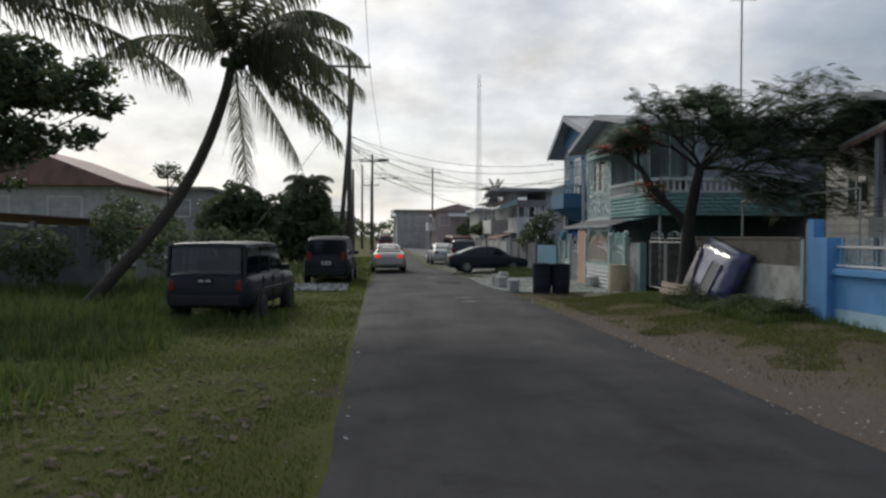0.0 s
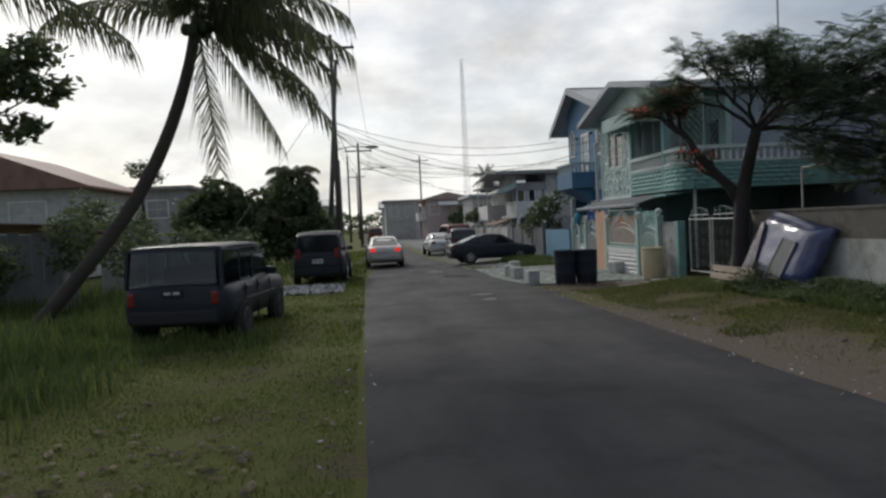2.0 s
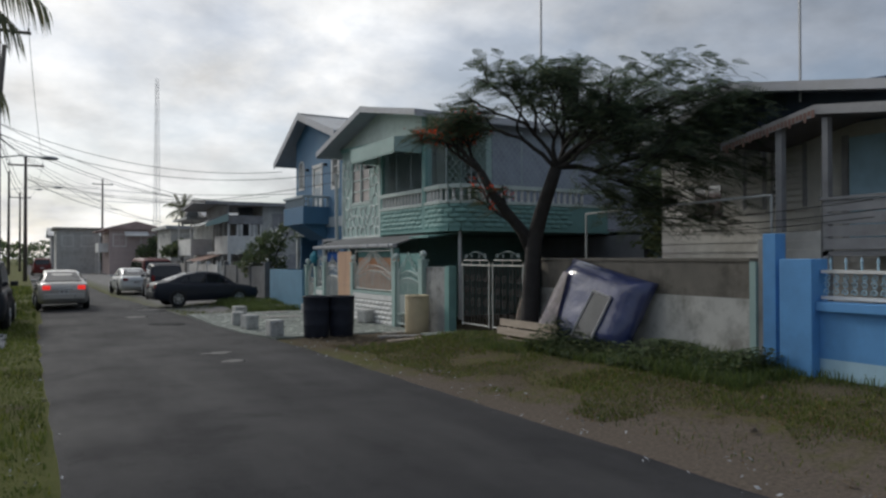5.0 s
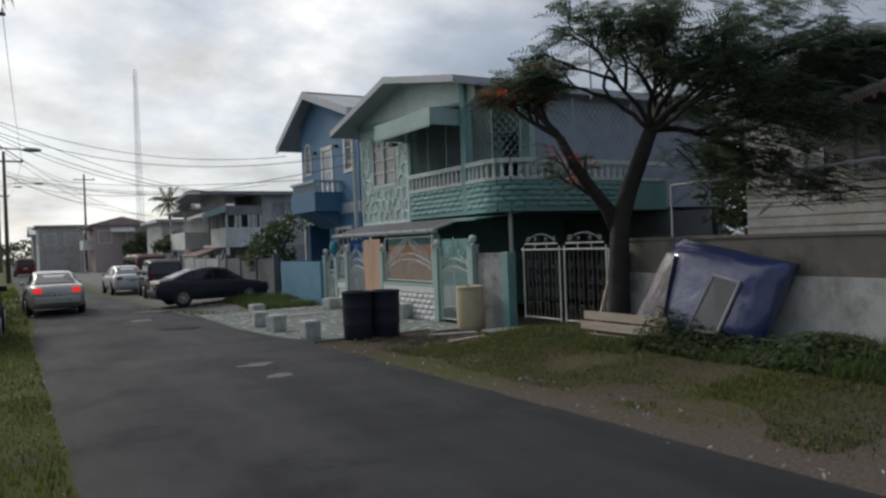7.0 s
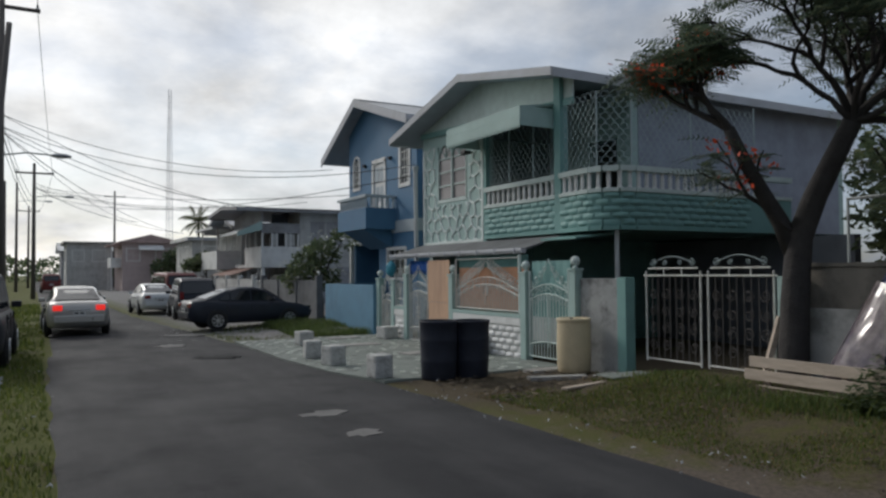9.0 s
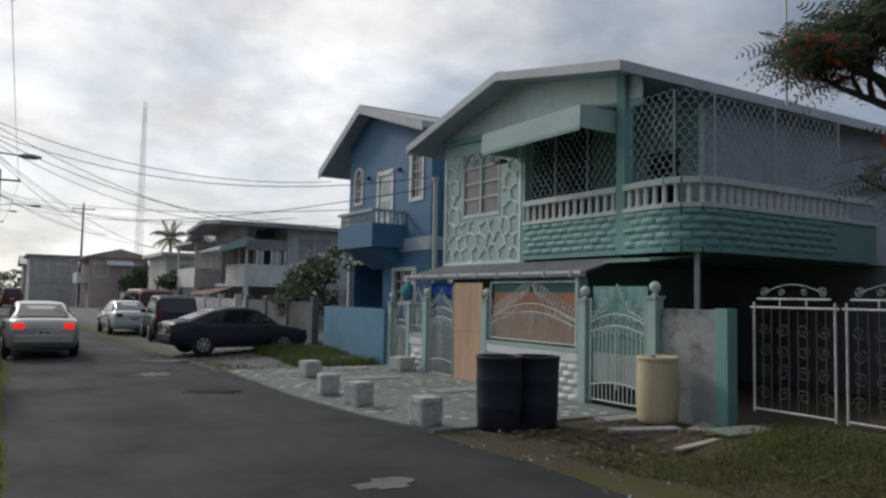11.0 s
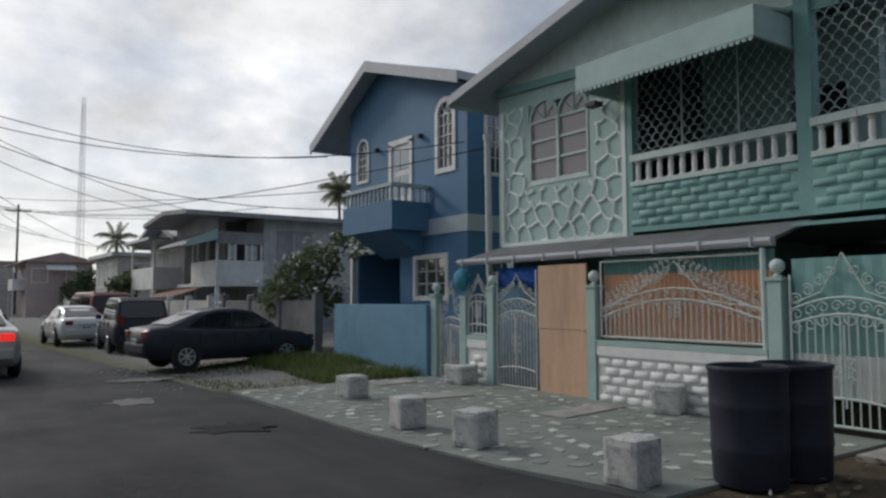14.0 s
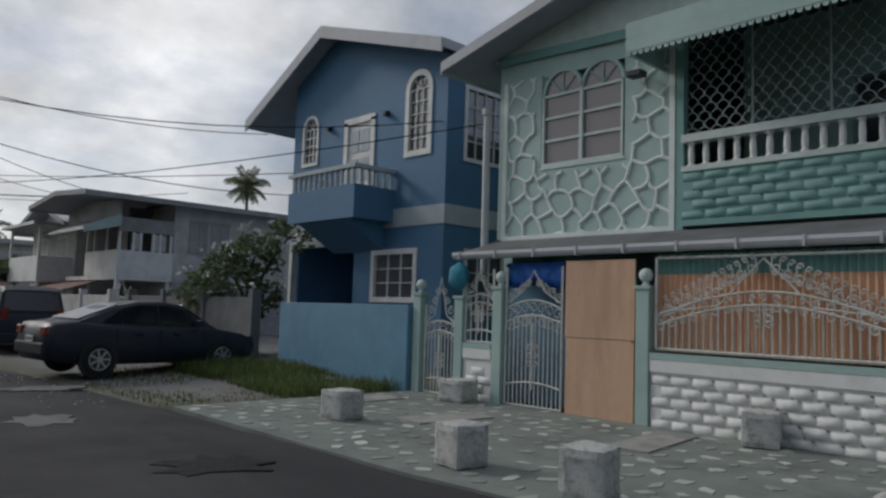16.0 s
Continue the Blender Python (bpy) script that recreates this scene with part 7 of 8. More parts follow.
def street_houses():
    timber_house()
    plain_house((9.5, 53.5, 0.0), 7.0, 6.0, 4.25, "grey timber house with gabled roof and cream veranda", OLD_WHITE, ROOF, "x", [("x", 1.0, 2.2, 2.7, 3.8, 2), ("x", 3.6, 5.0, 2.7, 3.8, 2)], 1.05, 0.7, (0.3, 4.5, 1.95, 1.3))
    plain_house((8.6, 63.0, 0.0), 8.0, 6.0, 3.9, "cream two-storey house with a dark triple window", OLD_WHITE, ROOF, "x", [("y", 0.8, 3.6, 2.3, 3.5, 3), ("x", 1.0, 2.6, 2.3, 3.5, 2), ("x", 3.6, 5.0, 2.3, 3.5, 2)], 0.25, 0.4)
    # roof pink made paler, with the haze of distance in the colour
    pink_roof = mat("haze_paled_pink_roof", (0.38, 0.28, 0.26), 0.7, 0.2, 2, 0.2, 30, stain=(0.24, 0.18, 0.16), stain_amount=0.5)
    p = plain_house((7.45, 94.0, 0.0), 5.3, 8.0, 5.0, "pinkish two-storey house with a low reddish gable roof", mat("faded_pink_wall", (0.46, 0.37, 0.35), 0.8, 0.1, 2, 0.2), pink_roof, "y", [("y", 0.4, 1.6, 3.1, 4.3, 2), ("y", 3.2, 4.6, 3.1, 4.3, 2), ("x", 1.5, 3.0, 3.0, 4.2, 2), ("x", 5.0, 6.5, 3.0, 4.2, 2)], 0.8, 0.45, (1.0, 5.0, 2.4, 1.0))
    part("awning", prism(B(), [(8.9, 94.0, 4.75), (8.9, 92.9, 4.25), (8.9, 92.9, 4.15), (8.9, 94.0, 4.65)], (2.4, 0, 0)), WHITE, p, "white sheet awning", world=True)
    plain_house((2.75, 104.0, 0.0), 4.6, 8.0, 5.15, "flat-roofed pale concrete building with an overhanging top storey", OLD_WHITE, CONCRETE, "x", [("y", 0.6, 1.7, 3.2, 4.4, 2), ("y", 2.6, 3.9, 3.2, 4.4, 2), ("x", 1.0, 3.0, 3.2, 4.4, 2), ("x", 5.0, 7.0, 3.2, 4.4, 2)], 0.1, 0.4)
    plain_house((3.0, 128.0, 0.0), 7.0, 8.0, 5.0, "distant grey two-storey house", GREY_BOARDS, ROOF, "x", [("y", 1.0, 2.6, 3.0, 4.3, 2), ("y", 4.0, 5.6, 3.0, 4.3, 2)], 1.2)
    plain_house((-14.0, 135.0, 0.0), 9.0, 8.0, 6.0, "distant pale house across the road", OLD_WHITE, ROOF, "x", [("y", 1.0, 2.6, 3.6, 5.0, 2), ("y", 5.0, 6.6, 3.6, 5.0, 2)], 1.2)
    # left-hand side, behind the trees
    plain_house((-23.0, 40.0, 0.0), 9.2, 9.0, 4.4, "pale house with a faded red roof behind the weeds", OLD_WHITE, RUST_ROOF, "y", [("y", 2.0, 4.0, 2.5, 3.7, 3), ("y", 6.0, 7.6, 2.5, 3.7, 2)], 2.0, 0.6, group="houses behind the left verge")
    plain_house((-19.5, 58.0, 0.0), 6.5, 7.0, 5.2, "low grey flat-roofed house behind the trees", GREY_BOARDS, CONCRETE, "x", [("y", 1.0, 2.2, 3.2, 4.4, 2), ("y", 3.8, 5.2, 3.2, 4.4, 2)], 0.1, 0.5, group="houses behind the left verge")
    s = thing("shed", (-13.0, 23.5, -0.1), "weathered board shed with a rusty corrugated roof", "shed")
    for i in range(26):
        bm = B()
        x = -16.0 + i * 0.30
        box(bm, x, 24.0 + 0.01 * (i % 3), -0.15, x + 0.285, 24.03 + 0.01 * (i % 3), 2.05 + 0.05 * math.sin(i * 2.3))
        part("board", bm, GREY_BOARDS, s, world=True)
    bm = B()
    prism(bm, [(-16.4, 23.3, 2.70), (-8.0, 23.3, 2.18), (-8.0, 27.0, 1.9), (-16.4, 27.0, 2.4)], (0, 0, 0.05))
    part("shed_roof", bm, RUST_ROOF, s, world=True)
    for x in (-10.6, -8.4):
        part("post", box(B(), x, 23.45, -0.15, x + 0.12, 23.57, 2.2), OLD_WHITE, s, "pale post", world=True)
    f = thing("fence", (-9.0, 30.0, -0.1), "rusty zinc sheet fence among the weeds", "fence")
    part("zinc_sheet", corrugated(B(), -8.3, 26.0, 36.0, -0.15, 1.5, 0.2, 0.02), ZINC, f, world=True)
    # low yard walls along the right-hand side beyond the cars
    for i, (y0, y1, m) in enumerate(((36.2, 43.0, FENCE_GREY), (44.5, 52.0, OLD_WHITE), (53.0, 61.0, CONCRETE), (62.5, 75.0, OLD_WHITE))):
        w = thing("garden_wall", (7.8, y0, 0.1), ("grey board fence" if m is FENCE_GREY else "pale yard wall") + " before a house down the street", "wall", "yard walls down the street")
        part("wall_panel", box(B(), 7.75, y0, 0.0, 7.88, y1, 1.45), m, w, world=True)
        for k in range(4):
            yy = y0 + (y1 - y0) * k / 3 - 0.08
            part("wall_post", box(B(), 7.70, yy, 0.0, 7.92, yy + 0.18, 1.62, 0.01), m, w, world=True)
    g = thing("gate", (7.7, 44.0, 0.1), "white arched wrought-iron gate of a yard", "gate")
    bm = B()
    scroll_gate(bm, 7.8, 43.1, 44.4, 0.1, 1.7, 9, 0.25, 0.62)
    part("gate_leaf", bm, IRON, g, world=True)


white_house()
street_houses()


# ---- poles, wires, mast ----
def utility_pole(x, y, top, arm=True, lamp=None, lean=(0, 0), r=0.16, label="tall dark wooden utility pole with crossarm"):
    p = thing("utility_pole", (x, y, 0.0), label, "utility pole", "utility poles")
    bm = B()
    tube(bm, [(x, y, -0.2), (x + lean[0], y + lean[1], top)], r, 10, r * 0.6)
    part("pole", bm, POLE_WOOD, p, world=True, smooth=True)
    if arm:
        bm = box(B(), x - 1.2, y - 0.06, top - 0.75, x + 1.25, y + 0.06, top - 0.63)
        part("crossarm", bm, POLE_WOOD, p, world=True)
        for dx in (-1.1, 1.15):
            bm = lathe(B(), [(0.05, 0), (0.06, 0.05), (0.03, 0.09), (0.05, 0.13), (0.03, 0.18)], 8, (x + dx, y, top - 0.63))
            part("insulator", bm, PVC, p, world=True)
    if lamp:
        lx, lz = lamp
        bm = B()
        tube(bm, [(x, y, lz - 0.1), (x + (lx - x) * 0.5, y, lz + 0.05), (lx, y, lz)], 0.03, 6)
        part("lamp_arm", bm, STEEL, p, world=True)
        bm = B()
        bmesh.ops.create_uvsphere(bm, u_segments=12, v_segments=6, radius=1.0)
        bm.transform(pose(lx + 0.25, y, lz) @ Matrix.Diagonal((0.38, 0.14, 0.10, 1)))
        part("lamp_head", bm, STEEL, p, world=True, smooth=True)
    return p


def wire(bm, a, b, sag, r=0.012, n=14):
    a, b = Vector(a), Vector(b)
    tube(bm, [a.lerp(b, i / n) - Vector((0, 0, sag * 4 * (i / n) * (1 - i / n))) for i in range(n + 1)], r, 3, cap=False)


def street_poles():
    utility_pole(-1.72, 43.7, 12.3, True, (0.0, 6.2))
    utility_pole(-2.30, 42.4, 10.7, False, None, (0.85, 0.2), label="leaning dark wooden pole beside a taller one")
    utility_pole(-0.55, 72.0, 9.6, True, (1.4, 7.3))
    utility_pole(-2.2, 66.0, 7.6, False)
    utility_pole(-2.0, 98.0, 11.0, False, (0.6, 9.2))
    utility_pole(-1.0, 120.0, 10.5, True)
    utility_pole(8.3, 112.0, 12.0, True)
    utility_pole(-1.75, -8.0, 12.3, True)
    lines = []
    for dx in (-1.1, 1.15):
        lines.append(((-1.72 + dx, 43.7, 11.7), (-1.75 + dx, -8.0, 11.7), 0.9))
        lines.append(((-1.72 + dx, 43.7, 11.7), (-0.55 + dx, 72.0, 9.0), 0.5))
        lines.append(((-0.55 + dx, 72.0, 9.0), (-1.0 + dx, 120.0, 9.9), 0.6))
    for k, (b, sag) in enumerate((((9.1, 38.3, 5.55), 0.75), ((9.5, 37.6, 4.55), 0.5), ((9.55, 32.4, 5.0), 1.0), ((8.42, 30.1, 4.35), 1.1), ((8.6, 47.8, 4.8), 0.5), ((9.0, 54.0, 5.2), 0.6), ((9.4, 37.7, 4.0), 0.9), ((11.2, 47.4, 5.2), 0.8))):
        a = (-1.7, 43.7, 7.6 - 0.22 * (k % 4)) if k % 2 == 0 else (-0.5, 72.0, 8.2 - 0.2 * (k % 5))
        lines.append((a, b, sag))
    for b in ((8.2, 64.0, 4.4), (7.0, 78.0, 6.0), (8.3, 112.0, 11.0), (9.4, 53.6, 5.4)):
        lines.append(((-0.5, 72.0, 7.9), b, 0.5))
        lines.append(((-1.7, 43.7, 7.0), b, 0.7))
    for z in (7.5, 7.0, 6.6):
        lines.append(((-1.7, 43.7, z), (-0.55, 72.0, z - 0.4), 0.5))
    lines.append(((-1.7, 43.7, 9.5), (-6.5, 30.5, 0.1), 0.0))
    w = thing("overhead_wires", (-1.7, 43.7, 7.0), "sagging black overhead wires between poles and houses", "wires")
    for a, b, sag in lines:
        bm = B()
        wire(bm, a, b, sag, 0.014)
        part("wire", bm, CABLE, w, world=True)
    # lattice mast far behind
    m = thing("radio_mast", (20.6, 150.0, 0.0), "tall slim lattice radio mast in the haze", "mast")
    bm = B()
    H, r0 = 34.5, 0.75
    legs = [Vector((math.cos(t), math.sin(t), 0)) for t in (0.3, 2.4, 4.5)]
    def at(k, z):
        return Vector((20.6, 150.0, z)) + legs[k] * (r0 * (1 - 0.62 * z / H))
    for k in range(3):
        tube(bm, [at(k, 0), at(k, H)], 0.04, 4)
    z = 0.0
    while z < H - 1.2:
        for k in range(3):
            tube(bm, [at(k, z), at((k + 1) % 3, z + 1.15)], 0.018, 3)
            tube(bm, [at(k, z + 1.15), at((k + 1) % 3, z + 1.15)], 0.018, 3)
        z += 1.15
    part("lattice", bm, STEEL, m, world=True)


street_poles()


# ---- plants ----
def frond(bm_list, base, direction, length, droop, rng, leaflet=0.55, pairs=46):
    """One palm frond: a bent rib with hanging leaflets, as vertices and faces."""
    verts, faces = bm_list
    d = Vector(direction).normalized()
    p, pts, dirs = Vector(base), [], []
    n = 16
    for i in range(n + 1):
        pts.append(p.copy()); dirs.append(d.copy())
        p = p + d * length / n
        d = (d + Vector((0, 0, -droop / n * (0.5 + 1.2 * i / n)))).normalized()
    side0 = dirs[0].cross(Vector((0, 0, 1)))
    side0 = side0.normalized() if side0.length > 0.05 else Vector((1, 0, 0))
    for i in range(n):
        w = 0.03 * (1 - 0.85 * i / n)
        k = len(verts)
        for q, ww in ((pts[i], w), (pts[i + 1], w * 0.9)):
            verts.extend([tuple(q - side0 * ww), tuple(q + side0 * ww), tuple(q + Vector((0, 0, -ww * 1.4)))])
        faces.extend([(k, k + 1, k + 4, k + 3), (k + 1, k + 2, k + 5, k + 4), (k + 2, k, k + 3, k + 5)])
    for j in range(pairs):
        u = 0.10 + 0.90 * j / pairs
        f = u * n
        i = min(n - 1, int(f))
        q = pts[i].lerp(pts[i + 1], f - i)
        dd = dirs[i]
        L = leaflet * (0.45 + 0.75 * math.sin(math.pi * min(1.0, u * 0.85 + 0.10))) * rng.uniform(0.85, 1.1)
        for s in (-1, 1):
            out = (side0 * s * rng.uniform(0.55, 0.8) + dd * 0.55 + Vector((0, 0, -rng.uniform(0.45, 1.0)))).normalized()
            mid = q + out * L * 0.5
            tip = q + out * L * 0.82 + Vector((0, 0, -L * rng.uniform(0.22, 0.42)))
            w = dd * 0.025
            k = len(verts)
            verts.extend([tuple(q - w), tuple(q + w), tuple(mid + w * 0.9), tuple(mid - w * 0.9), tuple(tip)])
            faces.extend([(k, k + 1, k + 2, k + 3), (k + 3, k + 2, k + 4)])


def palm(path, fronds, length, r0, r1, label, seed, leaflet=0.55, nuts=True, pairs=46):
    """A palm: curved trunk, crown of fronds, coconuts."""
    rng = random.Random(seed)
    base, top = Vector(path[0]), Vector(path[-1])
    t = thing("palm_tree", path[0], label, "palm tree")
    pts = []
    n = 18
    for i in range(n + 1):
        u = i / n
        f = u * (len(path) - 1)
        k = min(len(path) - 2, int(f))
        pts.append(Vector(path[k]).lerp(Vector(path[k + 1]), f - k))
    for _ in range(2):
        pts = [pts[0]] + [(pts[i - 1] + pts[i] * 2 + pts[i + 1]) / 4 for i in range(1, n)] + [pts[-1]]
    bm = B()
    tube(bm, pts, r0, 10, r1)
    part("trunk", bm, PALM_BARK, t, world=True, smooth=True)
    for az, el, ln, droop in fronds:
        vf = ([], [])
        a, e = radians(az), radians(el)
        frond(vf, tuple(top - base), (math.sin(a) * math.cos(e), math.cos(a) * math.cos(e), math.sin(e)), length * ln, droop, rng, leaflet, pairs)
        mesh_from("frond", vf[0], vf[1], PALM_LEAF, t)
    if nuts:
        for i in range(7):
            a = i * 0.9
            bm = B()
            bmesh.ops.create_uvsphere(bm, u_segments=8, v_segments=6, radius=0.11)
            bm.transform(Matrix.Translation(top + Vector((0.24 * math.cos(a), 0.24 * math.sin(a), -0.22 - 0.05 * (i % 3)))) @ Matrix.Diagonal((1, 1, 1.25, 1)))
            part("coconut", bm, LEAF_DARK, t, world=True, smooth=True)
    return t


def branch(bm, p, d, length, r, depth, rng, tips, spread=0.6, lift=0.1, bend=0.25):
    """Grows a limb and its forks; collects the places where leaves sit."""
    pts, q = [Vector(p)], Vector(p)
    d = Vector(d).normalized()
    n = 5
    for i in range(n):
        d = (d + Vector((rng.uniform(-bend, bend), rng.uniform(-bend, bend), rng.uniform(-bend, bend) * 0.6 + lift * 0.2))).normalized()
        q = q + d * length / n
        pts.append(q.copy())
        if depth <= 1 and i >= 1:
            tips.append((q.copy(), d.copy()))
    tube(bm, pts, r, 7 if r > 0.06 else 4, r * 0.62, cap=False)
    if depth > 0:
        for k in range(3 if depth > 1 else 2 + (rng.random() < 0.6)):
            nd = (d + Vector((rng.uniform(-1, 1), rng.uniform(-1, 1), rng.uniform(-0.35, 0.55))) * spread).normalized()
            nd.z += lift
            start = pts[-1] if k else pts[-2]
            branch(bm, start, nd, length * rng.uniform(0.62, 0.85), r * 0.60, depth - 1, rng, tips, spread, lift, bend)


def pinnate(verts, faces, p, d, length, rng, w=0.055):
    """A feathery compound leaf that spreads flat and droops at its end."""
    d = Vector((d.x, d.y, d.z * 0.4 + rng.uniform(-0.3, 0.3))).normalized()
    side = d.cross(Vector((rng.uniform(-0.5, 0.5), rng.uniform(-0.5, 0.5), 1)))
    side = side.normalized() if side.length > 0.1 else Vector((1, 0, 0))
    n = 8
    for i in range(n):
        u = (i + 0.6) / n
        q = p + d * length * u + Vector((0, 0, -0.3 * length * u * u))
        ww = w * math.sin(math.pi * (0.18 + 0.75 * u)) * rng.uniform(0.7, 1.2)
        for s in (-1, 1):
            e = q + side * s * ww * 1.5 + d * 0.025 + Vector((0, 0, -0.012))
            k = len(verts)
            verts.extend([tuple(q - d * 0.009), tuple(q + d * 0.009), tuple(e + d * 0.012), tuple(e - d * 0.004)])
            faces.append((k, k + 1, k + 2, k + 3))


def flame_tree():
    rng = random.Random(21)
    base = Vector((7.85, 18.30, 0.15))
    t = thing("flame_tree", tuple(base), "spreading flame tree with dark feathery leaves and orange-red blossom", "tree")
    trunk_bm, tips = B(), []
    main = [base + Vector(v) for v in ((-0.12, 0.0, -0.1), (-0.12, 0.0, 0.5), (-0.10, -0.02, 1.2), (-0.08, -0.08, 1.95), (-0.10, -0.32, 2.45), (-0.12, -0.60, 2.9), (-0.14, -0.85, 3.3))]
    left = [base + Vector(v) for v in ((-0.07, 0.0, 1.75), (-0.25, 0.05, 2.15), (-0.60, 0.0, 2.45), (-1.02, -0.05, 2.85), (-1.24, 0.0, 3.25))]
    tube(trunk_bm, main, 0.20, 10, 0.11)
    tube(trunk_bm, left, 0.13, 8, 0.07)
    part("trunk", trunk_bm, BARK, t, world=True, smooth=True)
    for d, ln, r in (((0.5, -0.6, 0.45), 0.92, 0.085), ((0.9, 0.3, 0.30), 0.90, 0.08), ((-0.45, 0.4, 0.60), 1.05, 0.07), ((0.3, -0.9, 0.15), 0.90, 0.075), ((-0.1, 0.0, 0.9), 1.10, 0.075), ((0.4, -0.1, 0.85), 1.15, 0.075), ((1.0, -0.5, 0.10), 1.15, 0.08), ((-0.6, -0.1, 0.55), 0.95, 0.06), ((1.0, -0.2, 0.65), 1.20, 0.07)):
        bm = B()
        branch(bm, main[-1], d, ln * 0.84, r * 0.75, 3, rng, tips, 0.80, 0.0, 0.40)
        part("branch", bm, BARK, t, world=True, smooth=True)
    lt = []
    for d, ln, r in (((-0.5, 0.6, 0.45), 0.55, 0.055), ((-0.6, -0.1, 0.5), 0.52, 0.055), ((0.1, 0.5, 0.8), 0.6, 0.055)):
        bm = B()
        branch(bm, left[-1], d, ln, r, 3, rng, lt, 0.6, 0.0, 0.28)
        part("branch", bm, BARK, t, world=True, smooth=True)
    bm = B()
    branch(bm, main[3], (-0.6, 0.1, 0.45), 0.75, 0.05, 2, rng, lt, 0.5, 0.02, 0.25)
    part("branch", bm, BARK, t, world=True, smooth=True)
    verts, faces = [], []
    fv, ff = [], []
    for group, chance in ((tips, 0.62), (lt, 0.60)):
        for p, d in group:
            for k in range(2):
                if rng.random() < chance:
                    dd = Vector((rng.uniform(-1, 1), rng.uniform(-1, 1), rng.uniform(-0.4, 0.4))) + d * 0.6
                    pinnate(verts, faces, p - base, dd.normalized(), rng.uniform(0.30, 0.50), rng, 0.075)
            if group is lt and rng.random() < 0.14:
                for k in range(14):
                    c = p - base + Vector((rng.gauss(0, 0.11), rng.gauss(0, 0.11), 0.05 + rng.gauss(0, 0.05)))
                    a, e = Vector((rng.uniform(-1, 1), rng.uniform(-1, 1), rng.uniform(-1, 1))) * 0.032, Vector((rng.uniform(-1, 1), rng.uniform(-1, 1), rng.uniform(-1, 1))) * 0.032
                    i = len(fv)
                    fv.extend([tuple(c - a), tuple(c + e), tuple(c + a), tuple(c - e)])
                    ff.append((i, i + 1, i + 2, i + 3))
    # the heavy drooping side of the crown, over the yard wall: long sprays of leaves on thin hanging twigs
    fork = main[-1] - base
    for k in range(96):
        while True:
            v = Vector((rng.uniform(-1, 1), rng.uniform(-1, 1), rng.uniform(-1, 1)))
            if 0.3 < v.length < 1: break
        c = Vector((2.05 + 1.75 * v.x, -1.25 + 1.5 * v.y, 3.95 + 1.95 * v.z + 0.15 * v.x))
        out = Vector((c.x - 0.6, c.y + 0.4, 0)).normalized()
        end = c + out * 0.55 + Vector((0, 0, -0.30))
        mid = c.lerp(fork, 0.45) + Vector((0, 0, 0.25))
        if k % 2 == 0:
            part("twig", tube(B(), [base + fork.lerp(c, 0.45) + Vector((0, 0, 0.12)), base + mid.lerp(c, 0.4), base + c, base + end], 0.018, 4, 0.005, cap=False), BARK, t, world=True)
        for q in range(34):
            u = rng.random()
            p = (mid.lerp(c, 0.4 + 0.6 * u / 0.5) if u < 0.5 else c.lerp(end, (u - 0.5) / 0.5)) + Vector((rng.gauss(0, 0.17), rng.gauss(0, 0.17), rng.gauss(0, 0.10)))
            dd = out * 0.5 + Vector((rng.uniform(-1, 1), rng.uniform(-1, 1), rng.uniform(-0.5, 0.3)))
            pinnate(verts, faces, p, dd.normalized(), rng.uniform(0.24, 0.40), rng, 0.065)
    mesh_from("leaves", verts, faces, LEAF, t)
    mesh_from("blossom", fv, ff, BLOSSOM, t)


